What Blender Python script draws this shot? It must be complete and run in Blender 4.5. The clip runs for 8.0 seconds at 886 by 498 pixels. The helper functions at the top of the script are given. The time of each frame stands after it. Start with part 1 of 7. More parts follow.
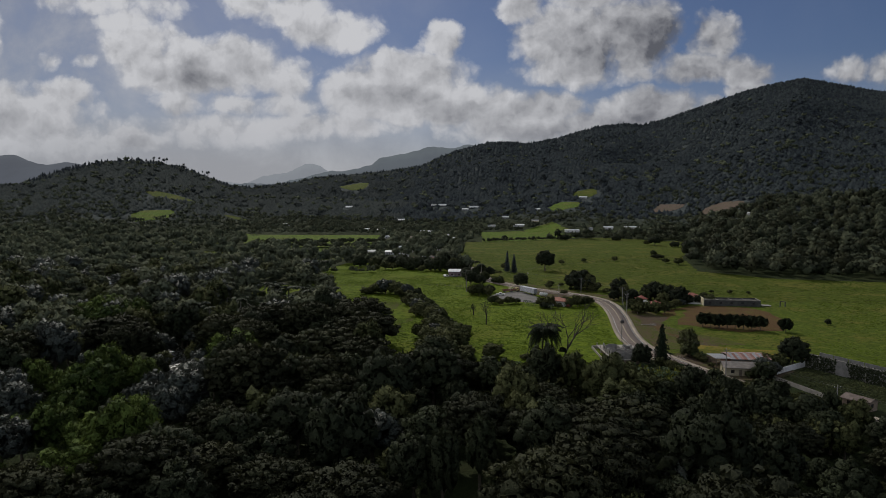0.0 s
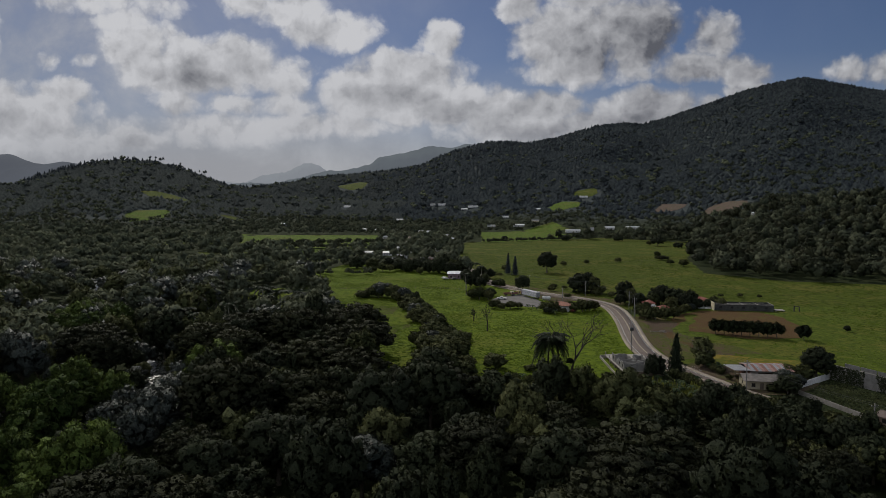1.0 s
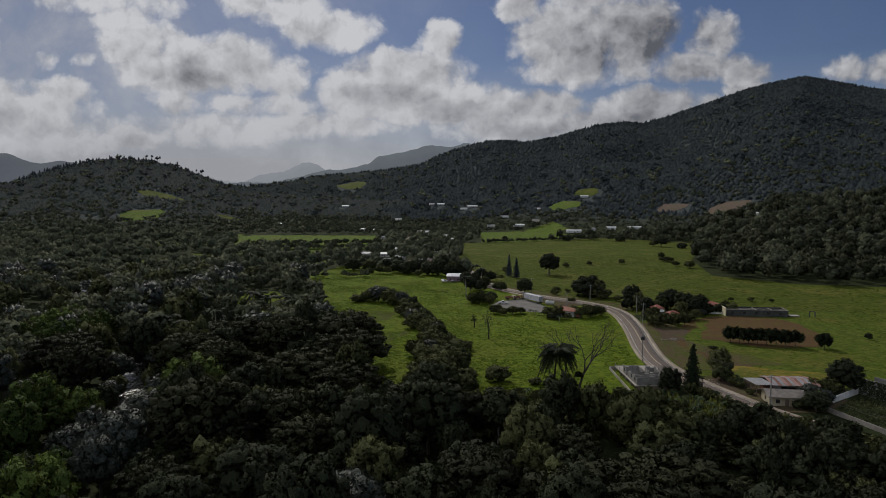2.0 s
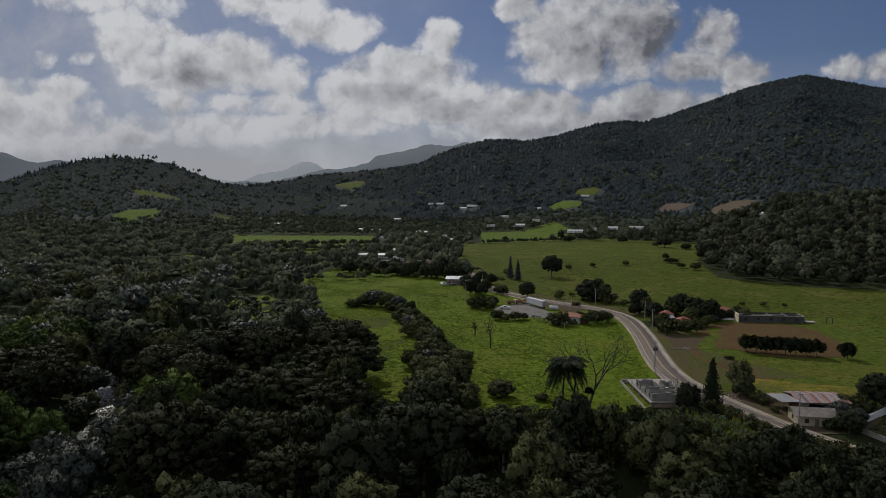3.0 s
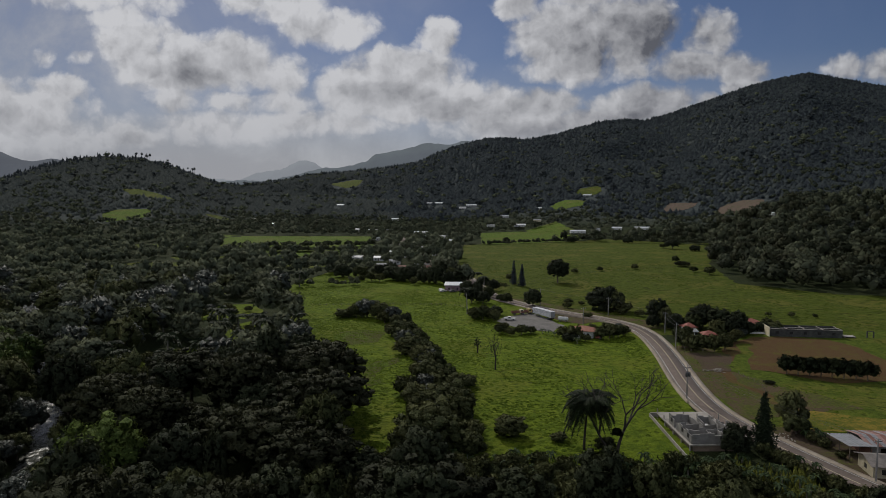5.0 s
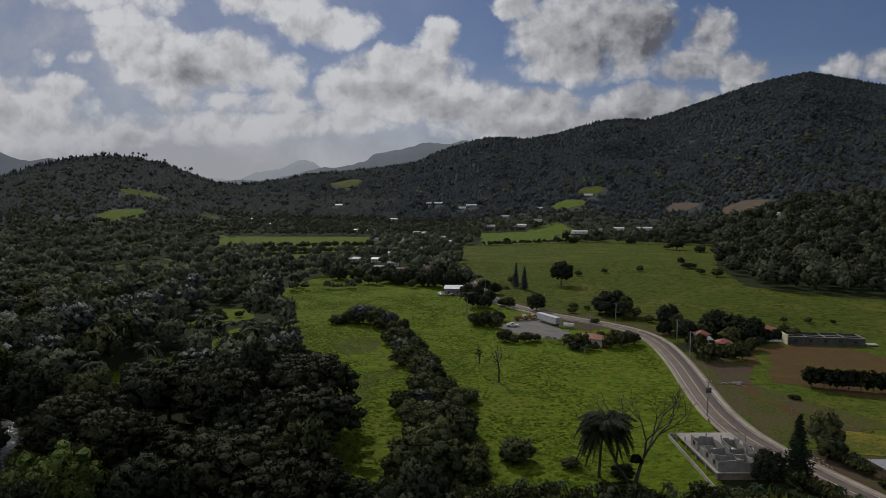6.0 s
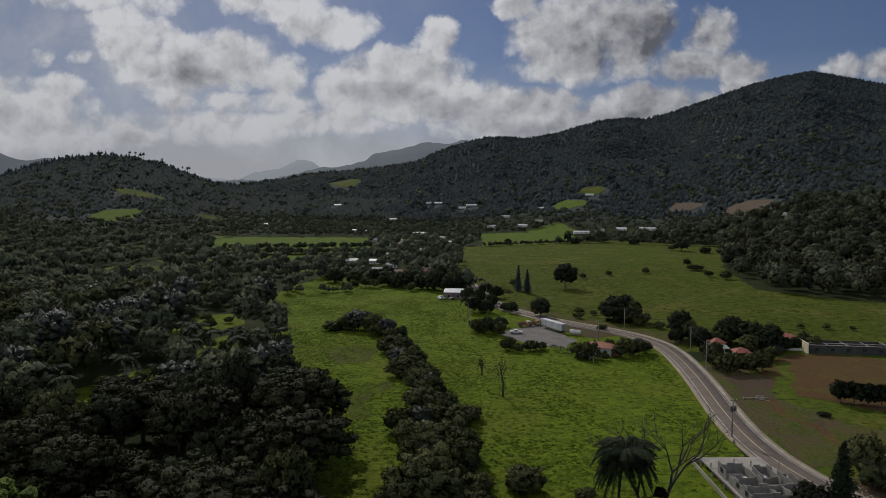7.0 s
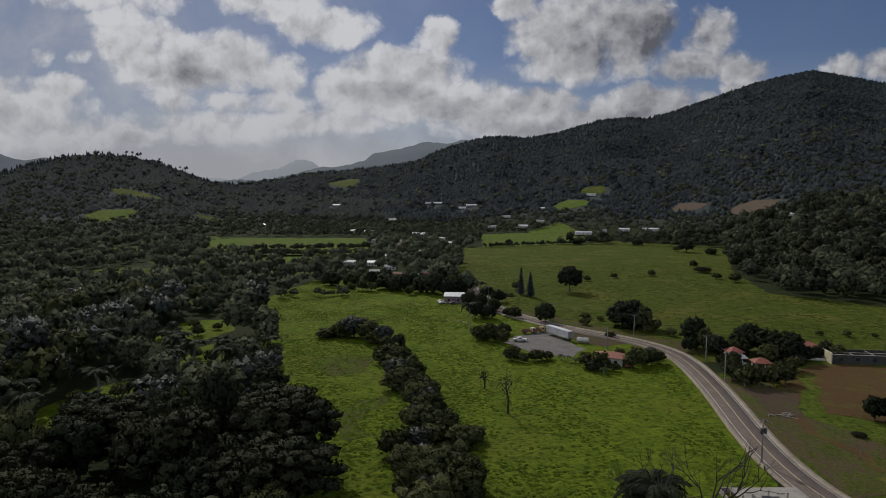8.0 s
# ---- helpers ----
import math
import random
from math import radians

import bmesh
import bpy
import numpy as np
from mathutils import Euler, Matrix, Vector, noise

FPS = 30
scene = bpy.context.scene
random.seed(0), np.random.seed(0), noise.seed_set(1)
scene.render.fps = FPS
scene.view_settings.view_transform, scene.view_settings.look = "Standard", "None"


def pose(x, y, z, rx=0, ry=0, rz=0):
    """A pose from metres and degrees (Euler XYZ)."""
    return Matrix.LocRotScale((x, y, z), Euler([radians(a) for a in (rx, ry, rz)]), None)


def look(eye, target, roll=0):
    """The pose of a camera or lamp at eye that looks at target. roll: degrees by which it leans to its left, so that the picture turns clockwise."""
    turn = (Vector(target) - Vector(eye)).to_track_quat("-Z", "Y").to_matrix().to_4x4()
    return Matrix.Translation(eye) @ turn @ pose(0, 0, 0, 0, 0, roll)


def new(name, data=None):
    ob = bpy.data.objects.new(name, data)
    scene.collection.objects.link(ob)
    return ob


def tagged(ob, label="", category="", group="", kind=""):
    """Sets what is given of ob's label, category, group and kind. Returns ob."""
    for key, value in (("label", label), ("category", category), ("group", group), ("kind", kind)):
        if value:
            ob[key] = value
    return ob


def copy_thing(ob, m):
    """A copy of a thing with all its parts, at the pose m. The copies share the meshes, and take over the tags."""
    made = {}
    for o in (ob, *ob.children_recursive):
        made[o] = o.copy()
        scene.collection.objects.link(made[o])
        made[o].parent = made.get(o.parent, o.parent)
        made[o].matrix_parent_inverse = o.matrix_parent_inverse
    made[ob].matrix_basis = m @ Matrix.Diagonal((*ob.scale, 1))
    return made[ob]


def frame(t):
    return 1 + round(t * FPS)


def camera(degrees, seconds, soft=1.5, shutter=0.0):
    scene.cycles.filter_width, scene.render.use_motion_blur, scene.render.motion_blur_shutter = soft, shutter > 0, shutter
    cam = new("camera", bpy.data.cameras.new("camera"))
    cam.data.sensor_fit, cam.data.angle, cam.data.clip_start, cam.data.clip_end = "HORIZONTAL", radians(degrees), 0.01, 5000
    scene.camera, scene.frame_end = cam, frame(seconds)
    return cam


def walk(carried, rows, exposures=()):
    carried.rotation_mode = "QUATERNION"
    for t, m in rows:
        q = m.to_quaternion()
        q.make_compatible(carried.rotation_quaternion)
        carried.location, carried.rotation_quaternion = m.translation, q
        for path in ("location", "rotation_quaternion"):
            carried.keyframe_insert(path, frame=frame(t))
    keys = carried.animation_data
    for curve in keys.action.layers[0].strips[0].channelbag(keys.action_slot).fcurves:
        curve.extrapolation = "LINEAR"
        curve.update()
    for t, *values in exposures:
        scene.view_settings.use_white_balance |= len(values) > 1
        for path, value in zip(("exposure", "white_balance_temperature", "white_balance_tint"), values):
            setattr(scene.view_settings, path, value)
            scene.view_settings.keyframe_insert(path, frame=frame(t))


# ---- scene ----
cam = camera(70.0, 8.0, soft=0.65)
PATH = [
    (0, (1.299, 1.702, 55.626), (-1.476, 101.702, 47.751), 0),
    (1, (1.083, 16.154, 55.801), (-1.556, 116.154, 47.862), 0),
    (2, (0.842, 30.555, 56.242), (-1.673, 130.555, 48.198), 0),
    (3, (0.578, 44.907, 56.760), (-1.826, 144.907, 48.602), 0),
    (4, (0.294, 59.214, 57.223), (-2.014, 159.214, 48.963), 0),
    (5, (-0.009, 73.478, 57.554), (-2.236, 173.478, 49.219), 0),
    (6, (-0.330, 87.700, 57.736), (-2.491, 187.700, 49.355), 0),
    (7, (-0.667, 101.885, 57.807), (-2.780, 201.885, 49.403), 0),
    (8, (-1.018, 116.035, 57.862), (-3.100, 216.035, 49.445), 0),
]
walk(cam, [(t, look(e, g, r)) for t, e, g, r in PATH])

# ---- world, sun ----
SUN_AZ, SUN_EL = radians(-22.0), radians(37.0)      # azimuth from +y towards +x
EXPOSURE = 0.0
scene.view_settings.exposure = EXPOSURE


def sky_world():
    w = bpy.data.worlds.new("sky")
    scene.world = w
    w.use_nodes = True
    nt = w.node_tree
    nt.nodes.clear()
    N, L = nt.nodes.new, nt.links.new

    def put(sock, v):
        if isinstance(v, (int, float, tuple)):
            sock.default_value = v
        else:
            L(v, sock)

    def math_(op, a, b=0.0, c=0.0, clamp=False):
        n = N("ShaderNodeMath")
        n.operation, n.use_clamp = op, clamp
        for i, v in enumerate((a, b, c)):
            put(n.inputs[i], v)
        return n.outputs[0]

    def ramp(v, lo, hi, a=0.0, b=1.0):
        n = N("ShaderNodeMapRange")
        n.interpolation_type = "SMOOTHSTEP"
        for i, q in enumerate((v, lo, hi, a, b)):
            put(n.inputs[i], q)
        return n.outputs[0]

    def mixc(f, a, b):
        n = N("ShaderNodeMix")
        n.data_type = "RGBA"
        put(n.inputs[0], f)
        put(n.inputs[6], a)
        put(n.inputs[7], b)
        return n.outputs[2]

    def noise_(vec, scale, detail, rough, dist=0.0):
        n = N("ShaderNodeTexNoise")
        n.noise_dimensions = "3D"
        L(vec, n.inputs["Vector"])
        for k, v in (("Scale", scale), ("Detail", detail), ("Roughness", rough), ("Distortion", dist)):
            n.inputs[k].default_value = v
        return n.outputs[0]

    sky = N("ShaderNodeTexSky")
    sky.sky_type, sky.sun_disc = "NISHITA", False
    sky.sun_elevation, sky.sun_rotation = SUN_EL, SUN_AZ
    sky.air_density, sky.dust_density, sky.ozone_density = 1.0, 0.4, 4.0
    geo = N("ShaderNodeTexCoord")
    sep = N("ShaderNodeSeparateXYZ")
    L(geo.outputs["Generated"], sep.inputs[0])
    dx, dy, dz = sep.outputs
    ay = math_("ADD", math_("ABSOLUTE", dy), 0.06)
    U, V = math_("DIVIDE", dx, ay), math_("DIVIDE", dz, ay)
    comb = N("ShaderNodeCombineXYZ")
    put(comb.inputs[0], U)
    put(comb.inputs[1], V)
    put(comb.inputs[2], math_("MULTIPLY", dy, 0.3))
    pv = comb.outputs[0]
    # billows: rounded lumps of several sizes, with a warped edge
    def moved(vec, x, y):
        q = N("ShaderNodeVectorMath")
        q.operation = "ADD"
        L(vec, q.inputs[0])
        q.inputs[1].default_value = (x, y, 0.0)
        return q.outputs[0]

    def warped(vec, scale, amount):
        wn = N("ShaderNodeTexNoise")
        L(vec, wn.inputs["Vector"])
        wn.inputs["Scale"].default_value, wn.inputs["Detail"].default_value, wn.inputs["Roughness"].default_value = scale, 6.0, 0.6
        add = N("ShaderNodeVectorMath")
        add.operation = "MULTIPLY_ADD"
        L(wn.outputs["Color"], add.inputs[0])
        add.inputs[1].default_value = (amount, amount, amount)
        L(vec, add.inputs[2])
        return moved(add.outputs[0], -amount / 2, -amount / 2)

    def billow(vec, scale):
        vo = N("ShaderNodeTexVoronoi")
        vo.feature = "SMOOTH_F1"
        L(vec, vo.inputs["Vector"])
        for k, v in (("Scale", scale), ("Detail", 3.0), ("Roughness", 0.52), ("Lacunarity", 2.2), ("Smoothness", 0.35)):
            vo.inputs[k].default_value = v
        return math_("SUBTRACT", 0.5, vo.outputs["Distance"])

    wv = warped(pv, 14.0, 0.038)
    sunward = (-0.009, 0.016)
    b1, b1s = billow(wv, 17.0), billow(moved(wv, *sunward), 17.0)
    n1 = noise_(pv, 7.0, 9.0, 0.6, 0.3)
    n2 = noise_(wv, 24.0, 6.0, 0.52)
    n2s = noise_(moved(wv, *sunward), 24.0, 6.0, 0.52)
    sw = N("ShaderNodeSeparateXYZ")
    L(wv, sw.inputs[0])
    Uw, Vw = math_("ADD", sw.outputs[0], -0.008), math_("ADD", sw.outputs[1], 0.010)

    def blobs(rows, start):
        """The greatest of a set of soft ellipses: centre u, v, half sizes, weight."""
        m = start
        for u, v, ru, rv, wgt in rows:
            a = math_("MULTIPLY", math_("SUBTRACT", Uw, u), 1 / ru)
            b = math_("MULTIPLY", math_("SUBTRACT", Vw, v), 1 / rv)
            d = math_("ADD", math_("MULTIPLY", a, a), math_("MULTIPLY", b, b))
            m = math_("MAXIMUM", m, math_("MULTIPLY_ADD", d, -wgt, wgt))
        return m

    m = blobs(CLOUDS_WEST, -1.2)
    m = blobs(CLOUDS_EAST, m)
    m = blobs(CLOUDS_HIGH, m)
    # beyond the view the same broken cloud goes on
    high = ramp(V, 0.42, 0.62)
    away = ramp(math_("ABSOLUTE", U), 0.8, 1.0)
    back = ramp(dy, 0.1, -0.1)
    other = math_("MAXIMUM", math_("MAXIMUM", high, away), back)
    m = math_("MULTIPLY_ADD", other, math_("SUBTRACT", 0.05, m), m)
    dens = math_("ADD", m, math_("ADD", math_("MULTIPLY", b1, 1.0), math_("MULTIPLY_ADD", n2, 1.1, -0.42)))
    dens = math_("ADD", dens, math_("MULTIPLY_ADD", n1, 1.1, 0.05))
    mask = ramp(dens, -0.12, 0.85)
    haze = math_("MULTIPLY", ramp(V, 0.24, 0.03, 0.0, 0.96), ramp(U, 0.28, -0.30, 0.45, 1.0))
    # the sun stands behind them: thin rims shine, thick parts and undersides are grey
    dark = math_("MULTIPLY", blobs(CLOUD_SHADE, 0.0), math_("MULTIPLY_ADD", n1, 0.8, 0.28))
    relief = math_("ADD", math_("MULTIPLY", math_("SUBTRACT", b1, b1s), 1.5), math_("MULTIPLY", math_("SUBTRACT", n2, n2s), 1.6))
    lit = math_("MULTIPLY_ADD", relief, 0.40, 0.90)
    lit = math_("SUBTRACT", lit, ramp(dens, 0.8, 2.4, 0.0, 0.30))
    lit = math_("SUBTRACT", lit, math_("MULTIPLY", dark, 0.82))
    lit = math_("ADD", lit, ramp(U, 0.35, -0.15, -0.44, 0.0), clamp=True)
    cloud = mixc(lit, (0.10, 0.105, 0.125, 1), (0.555, 0.56, 0.585, 1))
    base = N("ShaderNodeVectorMath")
    base.operation = "MULTIPLY"
    L(sky.outputs[0], base.inputs[0])
    base.inputs[1].default_value = (0.031, 0.031, 0.037)
    veil = math_("MULTIPLY", ramp(U, 0.15, -0.70, 0.03, 0.80), ramp(n1, 0.30, 0.65, 0.45, 1.0))
    veil = math_("MAXIMUM", veil, haze)
    far_tone = mixc(ramp(n1, 0.35, 0.68), (0.30, 0.308, 0.335, 1), (0.40, 0.408, 0.435, 1))
    out = mixc(veil, base.outputs[0], far_tone)
    # low in the sky the clouds drown in the haze
    out = mixc(math_("MULTIPLY", mask, ramp(V, 0.01, 0.11, 0.15, 1.0)), out, mixc(math_("MULTIPLY", haze, 0.55), cloud, far_tone))
    # unseen sky away from the sun is brightened as fill, like front-lit clouds
    front = N("ShaderNodeVectorMath")
    front.operation = "SCALE"
    L(out, front.inputs[0])
    put(front.inputs[3], ramp(dy, 0.35, -0.45, 1.0, 1.8))
    out = mixc(ramp(dz, 0.0, -0.05), front.outputs[0], (0.03, 0.035, 0.02, 1))
    bg = N("ShaderNodeBackground")
    L(out, bg.inputs[0])
    bg.inputs[1].default_value = 1.0
    L(bg.outputs[0], N("ShaderNodeOutputWorld").inputs[0])


# clouds: direction (x/y, z/y), half sizes, weight
CLOUDS_WEST = [(-0.712, 0.262, 0.036, 0.062, 1.1), (-0.669, 0.135, 0.120, 0.050, 1.0), (-0.600, 0.165, 0.055, 0.026, 0.9), (-0.400, 0.205, 0.110, 0.048, 1.3), (-0.475, 0.238, 0.060, 0.036, 1.0), (-0.330, 0.200, 0.075, 0.045, 1.2), (-0.265, 0.190, 0.050, 0.036, 1.0), (-0.125, 0.165, 0.105, 0.048, 1.2),
               (-0.055, 0.180, 0.070, 0.052, 1.1), (-0.040, 0.240, 0.034, 0.030, 1.0), (-0.100, 0.205, 0.050, 0.022, 0.8), (-0.020, 0.150, 0.060, 0.045, 1.1), (-0.300, 0.150, 0.110, 0.018, 0.7), (-0.500, 0.098, 0.068, 0.020, 0.9), (-0.380, 0.112, 0.120, 0.024, 0.6), (-0.630, 0.100, 0.130, 0.040, 0.9), (-0.230, 0.118, 0.130, 0.022, 0.7), (-0.420, 0.150, 0.040, 0.020, 0.6)]
CLOUDS_EAST = [(0.150, 0.242, 0.085, 0.062, 1.2), (0.235, 0.248, 0.080, 0.055, 1.2), (0.180, 0.200, 0.095, 0.028, 0.9), (0.080, 0.288, 0.036, 0.024, 0.9), (0.165, 0.305, 0.070, 0.030, 1.0), (0.352, 0.236, 0.036, 0.046, 1.0), (0.345, 0.198, 0.078, 0.026, 1.0), (0.400, 0.190, 0.050, 0.020, 0.8), (0.110, 0.140, 0.062, 0.030, 1.1),
               (0.080, 0.110, 0.110, 0.030, 1.0), (0.265, 0.142, 0.085, 0.030, 1.1), (0.200, 0.112, 0.150, 0.028, 1.0), (0.420, 0.158, 0.045, 0.022, 0.9), (0.360, 0.135, 0.060, 0.018, 0.8), (0.690, 0.215, 0.075, 0.050, 1.1), (0.620, 0.195, 0.050, 0.026, 0.8), (0.535, 0.195, 0.036, 0.020, 0.5), (0.345, 0.305, 0.025, 0.010, 0.6), (0.030, 0.135, 0.060, 0.040, 0.9)]
CLOUDS_HIGH = [(-0.545, 0.300, 0.085, 0.026, 0.9), (-0.500, 0.272, 0.050, 0.018, 0.7), (-0.440, 0.290, 0.045, 0.020, 0.6), (-0.255, 0.285, 0.060, 0.032, 1.0), (-0.200, 0.255, 0.075, 0.028, 1.0), (-0.310, 0.300, 0.050, 0.026, 0.7), (-0.614, 0.215, 0.016, 0.012, 0.5), (-0.559, 0.210, 0.018, 0.011, 0.5), (-0.060, 0.212, 0.022, 0.010, 0.5)]
CLOUD_SHADE = [(-0.395, 0.178, 0.066, 0.026, 0.8), (-0.430, 0.190, 0.040, 0.018, 0.5), (-0.105, 0.160, 0.075, 0.022, 0.7), (-0.020, 0.140, 0.060, 0.022, 0.5), (0.275, 0.240, 0.062, 0.036, 0.9), (0.215, 0.222, 0.090, 0.028, 0.5), (0.320, 0.185, 0.070, 0.014, 0.4), (-0.660, 0.120, 0.080, 0.020, 0.3), (-0.485, 0.090, 0.060, 0.014, 0.8), (0.270, 0.125, 0.080, 0.014, 0.4), (0.100, 0.105, 0.075, 0.016, 0.5), (0.680, 0.190, 0.070, 0.026, 0.6), (-0.250, 0.170, 0.060, 0.016, 0.4)]
sky_world()
sun = new("sun", bpy.data.lights.new("sun", "SUN"))
sun.data.energy, sun.data.angle, sun.data.color = 2.1, radians(0.53), (1.0, 0.95, 0.87)
sun_way = Vector((math.sin(SUN_AZ) * math.cos(SUN_EL), math.cos(SUN_AZ) * math.cos(SUN_EL), math.sin(SUN_EL)))
sun.matrix_world = look(sun_way * 100, (0, 0, 0))

# ---- materials ----


class Mat:
    """A node material with a few shorthand nodes."""

    def __init__(self, name):
        self.m = bpy.data.materials.new(name)
        self.m.use_nodes = True
        self.nt = self.m.node_tree
        self.nt.nodes.clear()
        self.out = self.nt.nodes.new("ShaderNodeOutputMaterial")
        self.pos = self.nt.nodes.new("ShaderNodeNewGeometry").outputs["Position"]

    def put(self, sock, v):
        if isinstance(v, (int, float, tuple)):
            sock.default_value = v
        else:
            self.nt.links.new(v, sock)

    def noise(self, scale, detail=4.0, rough=0.55, vec=None, stretch=None):
        n = self.nt.nodes.new("ShaderNodeTexNoise")
        vec = vec or self.pos
        if stretch:
            mp = self.nt.nodes.new("ShaderNodeMapping")
            self.put(mp.inputs[0], vec)
            mp.inputs["Scale"].default_value = stretch
            vec = mp.outputs[0]
        self.put(n.inputs["Vector"], vec)
        n.inputs["Scale"].default_value, n.inputs["Detail"].default_value, n.inputs["Roughness"].default_value = scale, detail, rough
        return n.outputs[0]

    def ramp(self, v, lo, hi, a=0.0, b=1.0):
        n = self.nt.nodes.new("ShaderNodeMapRange")
        n.interpolation_type = "SMOOTHSTEP"
        for i, q in enumerate((v, lo, hi, a, b)):
            self.put(n.inputs[i], q)
        return n.outputs[0]

    def mix(self, f, a, b):
        n = self.nt.nodes.new("ShaderNodeMix")
        n.data_type = "RGBA"
        self.put(n.inputs[0], f)
        self.put(n.inputs[6], (*a, 1) if isinstance(a, tuple) and len(a) == 3 else a)
        self.put(n.inputs[7], (*b, 1) if isinstance(b, tuple) and len(b) == 3 else b)
        return n.outputs[2]

    def math(self, op, a, b):
        n = self.nt.nodes.new("ShaderNodeMath")
        n.operation = op
        self.put(n.inputs[0], a)
        self.put(n.inputs[1], b)
        return n.outputs[0]

    def random_object(self):
        return self.nt.nodes.new("ShaderNodeObjectInfo").outputs["Random"]

    def random_island(self):
        return self.nt.nodes.new("ShaderNodeNewGeometry").outputs["Random Per Island"]

    def finish(self, colour, rough=0.8, metal=0.0, spec=0.3, bump=None, strength=0.3, distance=0.1, leaf=0.0, leaf_colour=None):
        b = self.nt.nodes.new("ShaderNodeBsdfPrincipled")
        self.put(b.inputs["Base Color"], (*colour, 1) if isinstance(colour, tuple) and len(colour) == 3 else colour)
        self.put(b.inputs["Roughness"], rough)
        self.put(b.inputs["Metallic"], metal)
        b.inputs["Specular IOR Level"].default_value = spec
        if bump is not None:
            n = self.nt.nodes.new("ShaderNodeBump")
            n.inputs["Strength"].default_value, n.inputs["Distance"].default_value = strength, distance
            self.put(n.inputs["Height"], bump)
            self.put(b.inputs["Normal"], n.outputs[0])
        shader = b.outputs[0]
        if leaf:
            t = self.nt.nodes.new("ShaderNodeBsdfTranslucent")
            self.put(t.inputs[0], leaf_colour or colour)
            ms = self.nt.nodes.new("ShaderNodeMixShader")
            ms.inputs[0].default_value = leaf
            self.put(ms.inputs[1], shader)
            self.put(ms.inputs[2], t.outputs[0])
            shader = ms.outputs[0]
        self.put(self.out.inputs[0], shader)
        return self.m


def leaf_mat(name, a, b, rough=0.7, spec=0.06, trans=0.16, patch=0.12, leaf=4.0, relief=0.22):
    """Foliage: leafy relief about 1 / leaf metres across, tone by tree, by clump and by leaf."""
    m = Mat(name)
    tree = m.noise(patch, 2.0)
    cell = m.nt.nodes.new("ShaderNodeTexVoronoi")
    m.put(cell.inputs["Vector"], m.pos)
    cell.inputs["Scale"].default_value = leaf
    speck = m.noise(leaf * 0.45, 4.0, 0.7)
    one = m.math("ADD", m.math("MULTIPLY", m.random_island(), 0.16), m.math("MULTIPLY", tree, 0.40))
    one = m.math("ADD", one, m.math("MULTIPLY", speck, 0.45))
    f = m.ramp(m.math("ADD", one, m.math("MULTIPLY", m.random_object(), 0.30)), 0.40, 0.92)
    c = m.mix(f, a, b)
    # gaps between leaves are darkened in the colour, standing in for shade
    gap_shade = m.ramp(cell.outputs["Distance"], 0.45, 0.85)
    c = m.mix(m.math("MULTIPLY", gap_shade, 0.6), c, tuple(x * 0.35 for x in a))
    height = m.math("SUBTRACT", m.math("MULTIPLY", speck, 1.6), cell.outputs["Distance"])
    return m.finish(c, rough, 0.0, spec, bump=height, strength=0.8, distance=relief, leaf=trans)


def plain_mat(name, a, b, scale=1.5, rough=0.85, metal=0.0, spec=0.25, bump=0.2, dist=0.02, stretch=None):
    m = Mat(name)
    n = m.noise(scale, 5.0, 0.6, stretch=stretch)
    big = m.noise(scale * 0.17, 3.0)
    c = m.mix(m.ramp(m.math("ADD", m.math("MULTIPLY", n, 0.6), m.math("MULTIPLY", big, 0.5)), 0.35, 0.75), a, b)
    return m.finish(c, rough, metal, spec, bump=n, strength=bump, distance=dist)


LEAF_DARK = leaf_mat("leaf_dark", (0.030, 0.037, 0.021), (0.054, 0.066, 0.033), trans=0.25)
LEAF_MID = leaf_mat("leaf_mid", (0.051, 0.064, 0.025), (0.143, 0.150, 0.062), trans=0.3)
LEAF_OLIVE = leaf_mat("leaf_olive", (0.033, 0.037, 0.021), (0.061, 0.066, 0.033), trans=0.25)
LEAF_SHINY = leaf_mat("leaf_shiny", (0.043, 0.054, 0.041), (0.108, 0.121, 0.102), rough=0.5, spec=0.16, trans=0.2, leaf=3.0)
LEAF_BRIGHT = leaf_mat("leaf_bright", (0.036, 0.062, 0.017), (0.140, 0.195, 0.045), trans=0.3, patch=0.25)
# distance haze put into the pine and hill leaf colours: paler and bluer
LEAF_PINE_HAZE = leaf_mat("leaf_pine_haze", (0.048, 0.060, 0.068), (0.080, 0.096, 0.104), rough=0.9, spec=0.03, trans=0.5, patch=0.012, leaf=0.5, relief=0.4)
LEAF_PINE_HAZE_LIGHT = leaf_mat("leaf_pine_haze_light", (0.054, 0.068, 0.074), (0.092, 0.110, 0.110), rough=0.9, spec=0.03, trans=0.5, patch=0.02, leaf=0.5, relief=0.4)
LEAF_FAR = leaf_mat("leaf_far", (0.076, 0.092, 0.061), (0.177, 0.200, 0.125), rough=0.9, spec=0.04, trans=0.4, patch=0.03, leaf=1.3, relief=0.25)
LEAF_HILL_HAZE = leaf_mat("leaf_hill_haze", (0.075, 0.088, 0.085), (0.126, 0.143, 0.128), rough=0.9, spec=0.03, trans=0.5, patch=0.012, leaf=0.5, relief=0.4)
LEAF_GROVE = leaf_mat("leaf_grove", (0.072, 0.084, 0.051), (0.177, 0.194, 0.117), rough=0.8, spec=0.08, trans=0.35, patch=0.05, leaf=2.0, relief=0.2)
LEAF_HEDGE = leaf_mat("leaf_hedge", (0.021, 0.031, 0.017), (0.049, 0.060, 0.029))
BARK = plain_mat("bark", (0.07, 0.055, 0.04), (0.17, 0.145, 0.115), 6, bump=0.6, dist=0.05)
